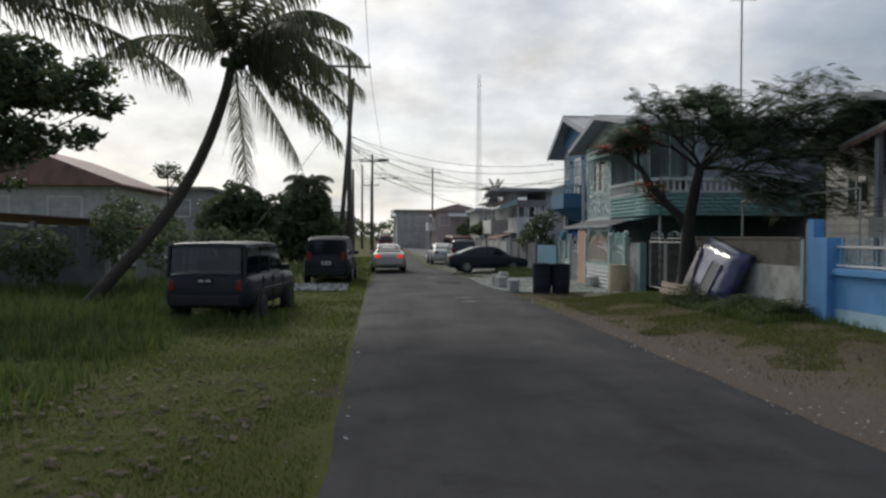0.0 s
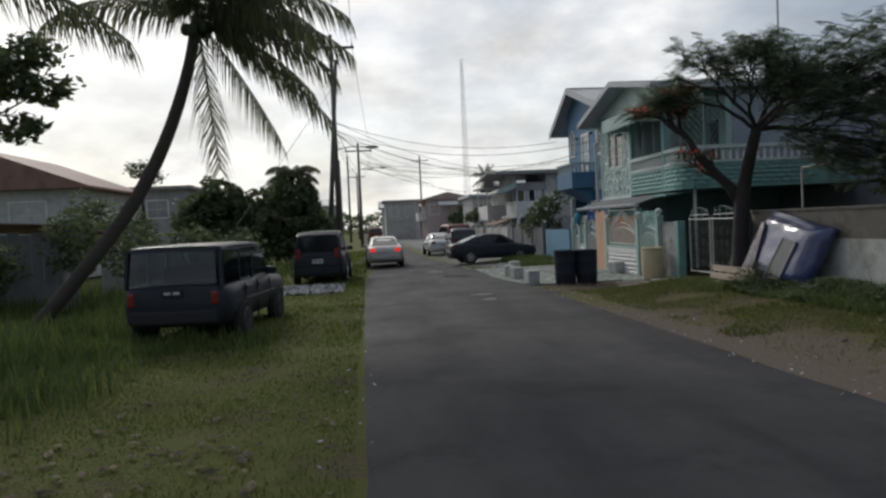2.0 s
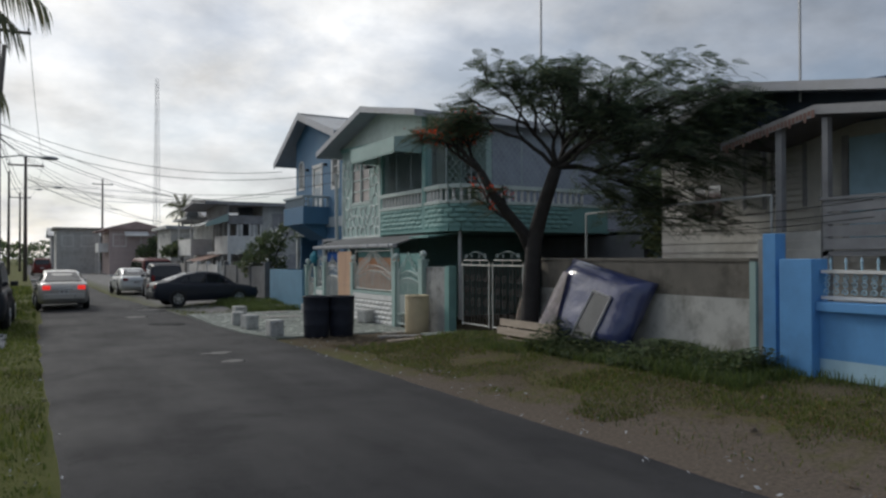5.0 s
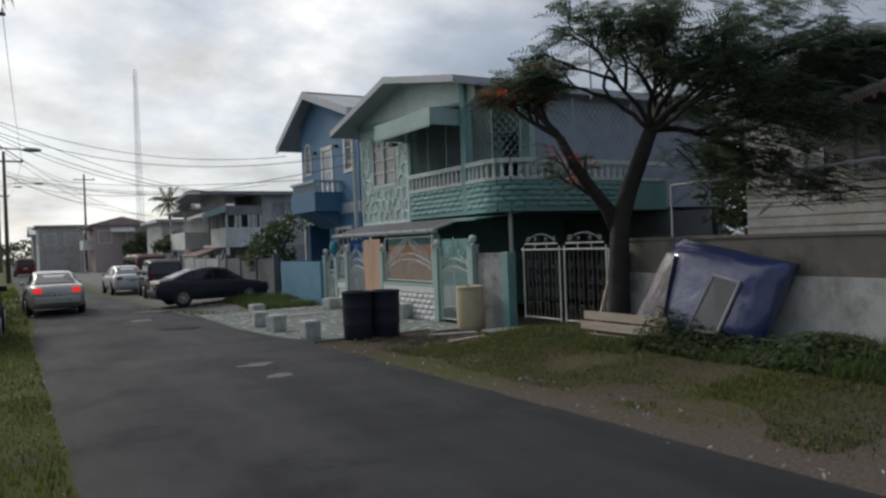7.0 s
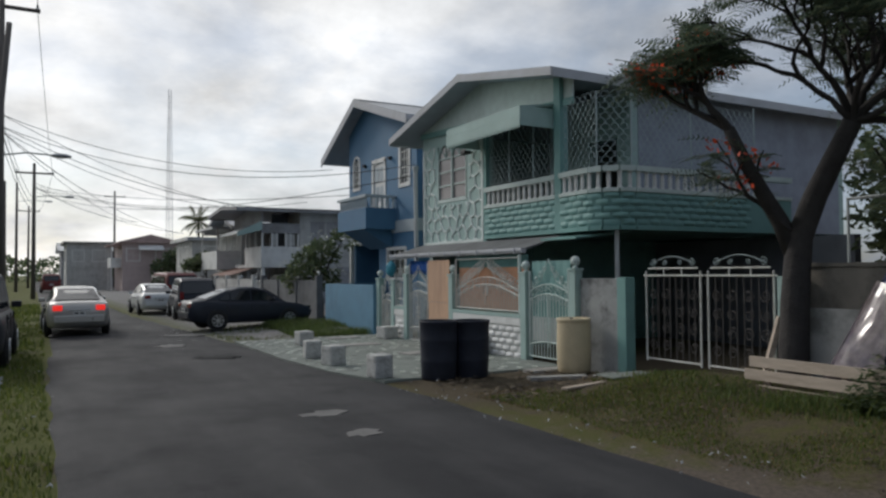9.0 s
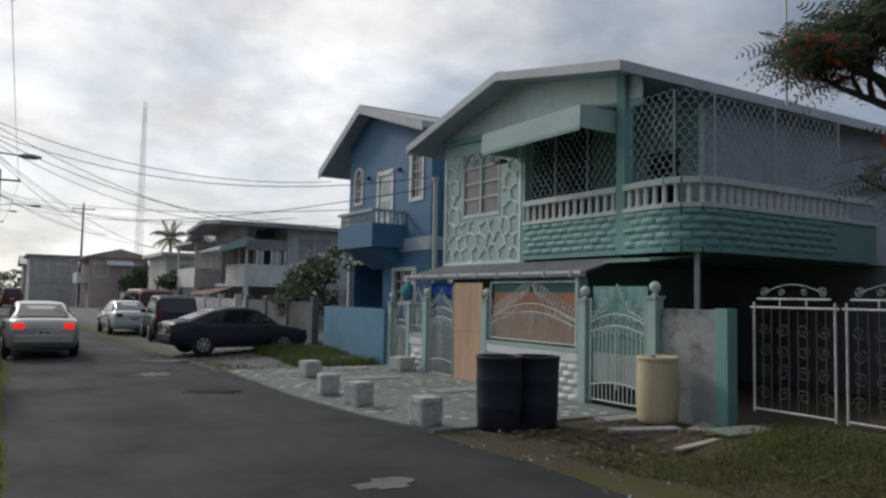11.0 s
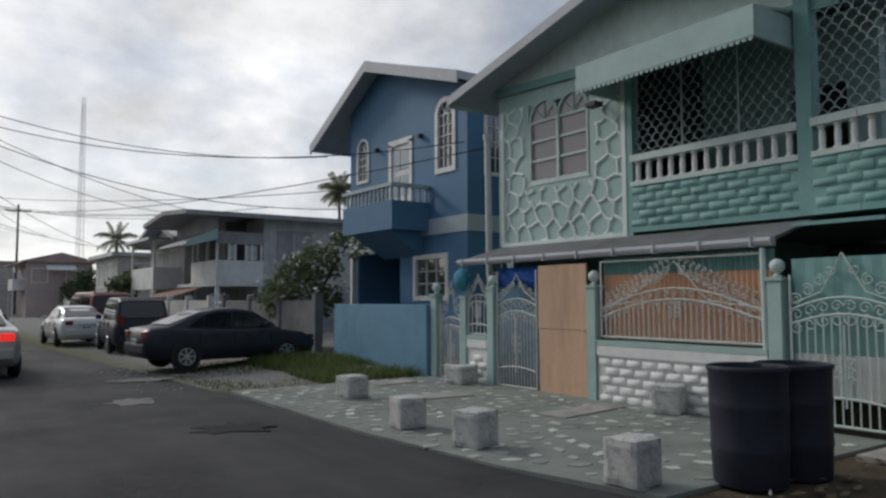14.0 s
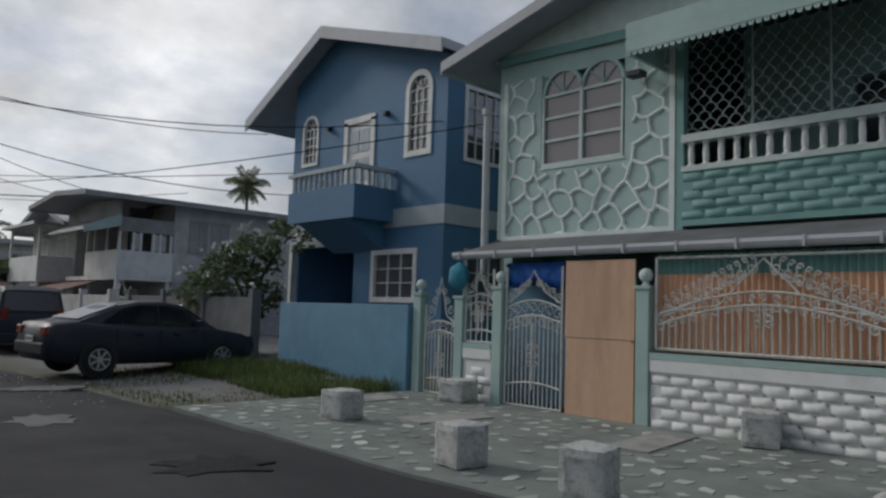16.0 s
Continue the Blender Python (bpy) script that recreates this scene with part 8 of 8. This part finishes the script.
def leafy(name, at, trunk_top, blobs, count, size, material, label, category, seed, limbs=True, blossom=0, group=""):
    """A tree or shrub: tapered trunk, limbs to each clump, clumps of separate leaves with gaps."""
    rng = random.Random(seed)
    t = thing(name, at, label, category, group)
    base = Vector(at)
    top = Vector(trunk_top)
    bm = B()
    tube(bm, [(0, 0, -0.1), tuple((top - base) * 0.5 + Vector((0.05, 0.03, 0))), tuple(top - base)], 0.06 * (top - base).length ** 0.8 + 0.02, 8, 0.04)
    part("trunk", bm, BARK, t)
    verts, faces, fv, ff = [], [], [], []
    total = sum(b[3] * b[4] * b[5] for b in blobs)
    for cx, cy, cz, rx, ry, rz in blobs:
        c = Vector((cx, cy, cz)) - base
        if limbs:
            part("limb", tube(B(), [top - base, (top - base).lerp(c, 0.5) + Vector((0, 0, 0.15)), c], 0.05, 5, 0.015, cap=False), BARK, t)
        for k in range(int(count * rx * ry * rz / total)):
            while True:
                v = Vector((rng.uniform(-1, 1), rng.uniform(-1, 1), rng.uniform(-1, 1)))
                if 0.25 < v.length < 1: break
            v = v * (0.75 + 0.35 * noise.noise(v * 2.3 + c))
            p = c + Vector((v.x * rx, v.y * ry, v.z * rz))
            if noise.noise(p * 2.1) < -0.22:
                continue
            a = Vector((rng.uniform(-1, 1), rng.uniform(-1, 1), rng.uniform(-0.6, 0.6))).normalized()
            b = a.cross(Vector((rng.uniform(-1, 1), rng.uniform(-1, 1), rng.uniform(-1, 1)))).normalized()
            s = size * rng.uniform(0.6, 1.3)
            i = len(verts)
            verts.extend([tuple(p - a * s), tuple(p + b * s * 0.42), tuple(p + a * s), tuple(p - b * s * 0.42)])
            faces.append((i, i + 1, i + 2, i + 3))
        for k in range(int(blossom)):
            v = Vector((rng.gauss(0, 1), rng.gauss(0, 1), rng.gauss(0, 1))).normalized()
            p = c + Vector((v.x * rx, v.y * ry, abs(v.z) * rz))
            for q in range(5):
                o = p + Vector((rng.gauss(0, 0.04), rng.gauss(0, 0.04), rng.gauss(0, 0.04)))
                a, b = Vector((rng.uniform(-1, 1), rng.uniform(-1, 1), rng.uniform(-1, 1))) * 0.05, Vector((rng.uniform(-1, 1), rng.uniform(-1, 1), rng.uniform(-1, 1))) * 0.05
                i = len(fv)
                fv.extend([tuple(o - a), tuple(o + b), tuple(o + a), tuple(o - b)])
                ff.append((i, i + 1, i + 2, i + 3))
    else:
        bm.free()
    mesh_from("crown", verts, faces, material, t)
    if fv:
        mesh_from("blossom", fv, ff, WHITE_BLOSSOM, t)
    return t


def trees():
    # azimuth measured from +y towards +x, elevation, length factor, droop
    fr = [(84, 46, 1.12, 1.55), (96, 26, 1.18, 1.35), (88, 8, 1.18, 1.05), (100, -8, 1.12, 0.85), (92, -30, 1.2, 0.55), (112, -52, 1.12, 0.35), (150, -74, 1.15, 0.15), (70, -18, 1.0, 0.7), (268, 24, 1.12, 1.25), (75, 64, 1.0, 1.5), (40, 50, 1.0, 1.3), (20, 30, 0.95, 1.3), (340, 48, 0.95, 1.4),
          (150, 62, 0.95, 1.5), (130, 30, 1.05, 1.4), (118, 12, 1.05, 1.15), (205, 58, 0.9, 1.4), (285, 55, 0.9, 1.4), (310, 66, 0.9, 1.2), (240, 70, 0.85, 1.3), (60, 20, 1.0, 1.2), (108, 44, 1.08, 1.6), (170, 78, 0.8, 1.5)]
    palm([(-7.5, 19.0, -0.2), (-6.6, 19.0, 0.78), (-5.83, 19.0, 1.68), (-5.18, 19.0, 2.50), (-4.62, 19.0, 3.45), (-4.17, 19.0, 4.5), (-3.84, 19.0, 5.55), (-3.70, 19.0, 6.35)], fr, 2.95, 0.17, 0.11, "leaning coconut palm with drooping green fronds over the verge", 4, 0.80, True, 50)
    fr2 = [(95, 30, 1.0, 1.4), (80, 15, 1.0, 1.1), (105, 12, 1.1, 1.0), (120, 35, 1.0, 1.4), (70, 40, 1.0, 1.3), (140, 10, 1.0, 1.2), (20, 40, 0.9, 1.4), (320, 35, 0.9, 1.4), (260, 30, 0.9, 1.4), (200, 25, 0.9, 1.4), (92, -8, 0.95, 0.7), (60, 60, 0.9, 1.3), (170, 55, 0.9, 1.4)]
    palm([(-8.9, 15.0, -0.25), (-8.7, 15.0, 2.2), (-8.3, 15.0, 4.6), (-7.9, 15.0, 6.5)], fr2, 4.7, 0.19, 0.13, "tall coconut palm with long fronds reaching over the weeds", 9, 0.85, True, 60)
    leafy("tree", (-12.0, 21.5, -0.2), (-11.8, 21.5, 3.0), [(-10.4, 21.5, 6.2, 2.1, 1.8, 1.5), (-8.8, 21.0, 5.7, 1.4, 1.3, 0.9), (-7.5, 20.8, 5.3, 0.9, 0.9, 0.5), (-11.4, 20.8, 4.8, 2.0, 1.5, 1.5), (-7.8, 21.0, 6.2, 0.9, 0.9, 0.5), (-9.6, 20.5, 4.3, 1.5, 1.2, 0.8), (-8.1, 20.6, 4.4, 0.9, 0.8, 0.5), (-10.5, 20.5, 3.4, 1.4, 1.0, 0.8)], 15000, 0.13, LEAF_DARK, "broad-leaved tree with open dark foliage above the shed", "tree", 31)
    leafy("bush", (-7.6, 41.0, -0.1), (-7.6, 41.0, 1.6), [(-7.6, 41.0, 3.3, 1.9, 1.8, 1.7), (-8.5, 41.0, 2.4, 1.7, 1.6, 1.9), (-6.6, 41.0, 2.2, 1.8, 1.6, 2.0), (-7.6, 40.5, 1.4, 2.4, 1.4, 1.4), (-5.7, 41.0, 1.9, 1.5, 1.3, 2.0), (-5.3, 41.0, 2.9, 1.3, 1.3, 1.5)], 24000, 0.15, LEAF_DARK, "dense rounded dark green tree beyond the verge", "tree", 32)
    leafy("bush", (-3.9, 40.0, -0.1), (-3.9, 40.0, 1.6), [(-3.9, 40.0, 3.4, 1.7, 1.6, 1.8), (-4.6, 40.0, 2.1, 1.5, 1.5, 1.7), (-3.1, 40.0, 1.9, 1.3, 1.4, 1.7), (-3.9, 40.0, 1.2, 2.0, 1.5, 1.3), (-3.9, 40.0, 2.4, 2.0, 1.7, 2.0)], 22000, 0.15, LEAF_DARK, "shaggy round tree with a dense drooping crown", "tree", 33)
    palm([(-3.9, 40.5, 0.0), (-3.85, 40.5, 2.5), (-3.8, 40.5, 4.7)], [(a, 35, 1.0, 1.5) for a in range(0, 360, 40)] + [(a, 5, 1.0, 1.2) for a in range(20, 360, 45)], 1.5, 0.12, 0.08, "short palm rising out of the round tree", 12, 0.4, False, 26)
    leafy("shrub", (-9.8, 22.3, -0.1), (-9.8, 22.3, 0.8), [(-9.8, 22.0, 1.2, 1.4, 1.0, 1.1), (-12.5, 22.0, 1.5, 1.8, 1.0, 1.4), (-7.9, 23.0, 1.7, 1.0, 0.9, 1.3), (-6.7, 24.0, 1.4, 1.1, 0.9, 1.1), (-14.5, 21.0, 1.6, 1.6, 1.0, 1.6)], 8000, 0.10, LEAF_DARK, "tangled weeds and shrubs before the shed", "shrub", 34, False)
    leafy("shrub", (-6.4, 30.0, -0.1), (-6.4, 30.0, 0.8), [(-6.4, 30.0, 1.3, 1.3, 1.2, 1.2), (-5.2, 33.0, 1.2, 1.2, 1.4, 1.0), (-9.0, 31.0, 1.8, 1.5, 1.3, 1.6), (-11.0, 33.0, 2.4, 1.6, 1.3, 1.6)], 7000, 0.10, LEAF_DARK, "overgrown shrubs behind the parked cars", "shrub", 35, False)
    leafy("tree", (-13.2, 48.0, 0.0), (-13.2, 48.0, 4.6), [(-13.2, 48.0, 5.8, 1.2, 1.0, 0.8), (-12.4, 48.0, 5.3, 0.8, 0.8, 0.6)], 700, 0.13, LEAF_DARK, "thin sparse tree above the far roof", "tree", 36)
    leafy("shrub", (8.3, 37.3, 0.1), (8.25, 37.3, 1.3), [(8.3, 37.2, 2.4, 0.9, 0.9, 0.8), (7.9, 37.9, 2.1, 0.7, 0.8, 0.7), (8.9, 36.7, 2.9, 0.7, 0.7, 0.6), (8.0, 38.9, 1.5, 0.9, 0.9, 0.8), (8.4, 37.0, 1.5, 0.7, 0.7, 0.6)], 3400, 0.09, LEAF_DARK, "frangipani shrub with white blossom before the blue house", "shrub", 37, True, 12)
    leafy("tree", (14.2, 20.3, 0.2), (14.2, 20.3, 2.0), [(14.2, 20.3, 3.6, 1.9, 1.4, 1.5), (13.0, 19.6, 2.6, 1.5, 1.2, 1.3), (15.5, 20.3, 2.6, 1.5, 1.2, 1.6)], 5200, 0.12, LEAF_DARK, "dark leafy tree in the yard between the houses", "tree", 39)
    leafy("tree", (8.6, 58.5, 0.0), (8.6, 58.5, 1.6), [(8.6, 58.5, 2.5, 1.3, 1.2, 0.8), (7.8, 58.5, 2.2, 0.9, 0.9, 0.6)], 2200, 0.13, LEAF_DARK, "small dark round tree before a far house", "tree", 38)
    for i, (x, y, z, s) in enumerate(((26.2, 71.0, 10.0, 1.9), (30.5, 66.0, 9.2, 1.9), (16.3, 102.0, 7.8, 2.5))):
        palm([(x, y, 0.0), (x + 0.2, y, z * 0.6), (x + 0.1, y, z)], [(a, 42, 1.0, 1.6) for a in range(0, 360, 36)] + [(a, -5, 0.9, 1.2) for a in range(15, 360, 45)] + [(a, 72, 0.9, 1.2) for a in range(30, 360, 72)] + [(a, -45, 0.75, 0.6) for a in range(10, 360, 60)], s, 0.16, 0.10, "distant coconut palm above the roofs", 50 + i, 0.5, False, 26)
    for i, (x, y) in enumerate(((-9.0, 62.0), (-6.5, 78.0), (-8.0, 95.0), (12.5, 92.0), (6.5, 116.0), (-5.5, 110.0))):
        leafy("tree", (x, y, 0.0), (x, y, 1.8), [(x, y, 3.2, 2.2, 2.0, 1.6), (x + 1.4, y, 2.4, 1.6, 1.6, 1.4), (x - 1.5, y, 2.2, 1.6, 1.6, 1.3)], 2600, 0.22, LEAF_DARK, "distant dark green tree along the street", "tree", 60 + i, True, 0, "trees down the street")


def blades(name, areas, material, label, seed):
    """Grass as separate bent blades. areas: x0, x1, y0, y1, how many, height, width, patchiness."""
    rng = np.random.default_rng(seed)
    verts, faces = [], []
    for x0, x1, y0, y1, count, hgt, wid, patch in areas:
        xs, ys = rng.uniform(x0, x1, count), rng.uniform(y0, y1, count)
        for x, y in zip(xs, ys):
            if noise.noise(Vector((x * 0.9, y * 0.9, 7.1))) < patch + rng.uniform(-0.25, 0.25) or (road_left(y) - 0.02 < x < road_right(y)):
                continue
            if 4.0 < x < 8.0 and y < 20.5 and x < min(6.2, 8.0 - 0.195 * y) + 1.6 * noise.noise(Vector((x * 0.8, y * 0.8, 1.1))) and rng.random() < 0.93:
                continue
            edge = min(x - x0, x1 - x, y - y0, y1 - y)
            if hgt > 0.3 and edge < 1.2 and rng.random() > 0.15 + 0.7 * edge:
                continue
            h = hgt * rng.uniform(0.45, 1.25) * (0.75 + 0.6 * noise.noise(Vector((x * 0.6, y * 0.6, 2.2))))
            a, ln = rng.uniform(0, 6.283), rng.uniform(0.2, 0.75) * h
            ca, sa = math.cos(a), math.sin(a)
            z = ground_height(x, y) - 0.01
            w = wid * rng.uniform(0.6, 1.3)
            k = len(verts)
            verts += [(x - sa * w, y + ca * w, z), (x + sa * w, y - ca * w, z), (x + ca * ln * 0.4 + sa * w * 0.7, y + sa * ln * 0.4 - ca * w * 0.7, z + h * 0.62), (x + ca * ln * 0.4 - sa * w * 0.7, y + sa * ln * 0.4 + ca * w * 0.7, z + h * 0.62), (x + ca * ln, y + sa * ln, z + h)]
            faces += [(k, k + 1, k + 2, k + 3), (k + 3, k + 2, k + 4)]
    ob = mesh_from(name, verts, faces, material)
    tagged(ob, label, "grass", kind="stuff")


def scatter_flat(name, areas, material, label, seed, size, curl=0.4, category="litter"):
    rng = random.Random(seed)
    verts, faces = [], []
    for x0, x1, y0, y1, count in areas:
        for i in range(count):
            x, y = rng.uniform(x0, x1), rng.uniform(y0, y1)
            z = ground_height(x, y) + 0.025
            s, a = size * rng.uniform(0.5, 1.5), rng.uniform(0, 6.283)
            u, v = Vector((math.cos(a), math.sin(a), rng.uniform(-curl, curl))) * s, Vector((-math.sin(a), math.cos(a), rng.uniform(-curl, curl))) * s * 0.5
            p = Vector((x, y, z + s * curl * 0.6))
            k = len(verts)
            verts += [tuple(p - u), tuple(p + v), tuple(p + u), tuple(p - v), tuple(p + Vector((0, 0, s * 0.25)))]
            faces += [(k, k + 1, k + 4), (k + 1, k + 2, k + 4), (k + 2, k + 3, k + 4), (k + 3, k, k + 4)]
    ob = mesh_from(name, verts, faces, material)
    tagged(ob, label, category, kind="stuff")


def undergrowth():
    blades("verge_grass", [(-5.5, -0.55, 3.0, 12.0, 52000, 0.05, 0.005, -0.35), (-5.0, -0.50, 12.0, 30.0, 30000, 0.085, 0.008, -0.35), (-3.0, -0.3, 30.0, 60.0, 6000, 0.16, 0.02, -0.3),
                           (4.7, 8.0, 8.0, 20.8, 60000, 0.070, 0.006, -0.22), (3.6, 7.5, 31.0, 36.0, 4000, 0.10, 0.009, 0.05)], GRASS, "short patchy green and yellow verge grass", 1)
    blades("dry_grass", [(4.6, 7.6, 8.0, 21.2, 42000, 0.045, 0.006, -0.15)], STRAW, "short dry straw-coloured grass on the verge", 13)
    blades("tall_weeds", [(-9.5, -3.4, 7.0, 15.5, 11000, 0.40, 0.012, -0.3), (-13.0, -4.6, 14.0, 30.0, 16000, 0.60, 0.016, -0.4), (-5.3, -2.0, 14.2, 16.0, 3000, 0.36, 0.010, -0.6), (-5.6, -4.2, 14.8, 20.0, 2600, 0.45, 0.011, -0.6), (-9.0, -3.2, 30.0, 42.0, 5000, 0.6, 0.02, -0.4),
                          (6.6, 8.0, 12.6, 17.0, 11000, 0.20, 0.006, -0.30), (6.9, 8.0, 12.8, 15.2, 4000, 0.34, 0.007, -0.25), (6.3, 7.1, 16.6, 18.6, 1600, 0.12, 0.006, -0.2), (7.4, 8.0, 8.0, 13.4, 900, 0.20, 0.008, -0.1), (5.4, 7.45, 30.9, 34.8, 7000, 0.24, 0.008, -0.45), (6.5, 7.7, 18.2, 21.0, 700, 0.16, 0.008, 0.0)], WEED, "tall dark green weeds", 2)
    rng = random.Random(77)
    verts, faces = [], []
    for i in range(12000):
        x, y = rng.uniform(6.6, 7.9), rng.uniform(12.9, 17.0)
        mound = 0.42 + 0.40 * noise.noise(Vector((x * 0.9, y * 0.7, 3.3))) - 0.25 * abs(x - 7.3)
        if mound < 0.05 or (x > 7.3 and 15.0 < y):
            continue
        z = ground_height(x, y) + rng.uniform(0.02, 1.0) ** 0.6 * mound
        a = rng.uniform(0, 6.283)
        s = rng.uniform(0.02, 0.052)
        u, v = Vector((math.cos(a), math.sin(a), rng.uniform(-0.3, 0.5))) * s, Vector((-math.sin(a), math.cos(a), rng.uniform(-0.3, 0.3))) * s * 0.6
        p = Vector((x, y, z))
        k = len(verts)
        verts += [tuple(p - u), tuple(p + v), tuple(p + u), tuple(p - v)]
        faces.append((k, k + 1, k + 2, k + 3))
    tagged(mesh_from("creeper", verts, faces, LEAF_DARK), "low broad-leaved creeper below the leaning panel", "creeper", kind="stuff")
    scatter_flat("fallen_leaves", [(4.6, 7.6, 20.3, 22.6, 260), (-4.6, -1.3, 4.0, 9.5, 420), (-3.0, -0.8, 9.5, 13.0, 40), (4.8, 7.2, 9.0, 21.0, 60)], DRY_LEAF, "curled dry fallen leaves on the verge", 3, 0.058, 0.22)
    scatter_flat("weed_blossom", [(-6.8, -4.4, 9.0, 12.5, 170)], WHITE_BLOSSOM, "tiny white weed flowers", 6, 0.02, 0.2, "flowers")
    scatter_flat("gravel_heap", [(-3.0, -1.1, 23.6, 26.2, 1500)], GRAVEL, "spread heap of pale grey gravel", 8, 0.06, 0.9, "gravel")
    scatter_flat("road_grit", [(3.9, 4.9, 6.0, 22.5, 200), (-0.9, -0.4, 4.0, 28.0, 70), (2.5, 5.0, 31.0, 36.0, 200)], GRAVEL, "loose pale grit along the road edges", 11, 0.022, 0.7, "gravel")


def far_woods():
    """A low belt of trees that closes the view far off."""
    rng = np.random.default_rng(5)
    verts, faces = [], []
    for i in range(15000):
        x = rng.uniform(-150, 150)
        y = 190 + rng.uniform(0, 25)
        top = 4.6 + 2.4 * noise.noise(Vector((x * 0.09, 1.0, 0.5))) + 1.2 * noise.noise(Vector((x * 0.35, 4.0, 0.5)))
        z = rng.uniform(0, 1) ** 0.7 * max(1.5, top)
        a, b = Vector(rng.normal(size=3)).normalized() * rng.uniform(0.35, 0.8), Vector(rng.normal(size=3)).normalized() * rng.uniform(0.25, 0.5)
        p = Vector((x, y, z))
        k = len(verts)
        verts += [tuple(p - a), tuple(p + b), tuple(p + a), tuple(p - b)]
        faces.append((k, k + 1, k + 2, k + 3))
    tagged(mesh_from("far_woods", verts, faces, LEAF_DARK), "belt of distant trees on the horizon", "trees", kind="stuff")


flame_tree()
trees()
far_woods()
undergrowth()
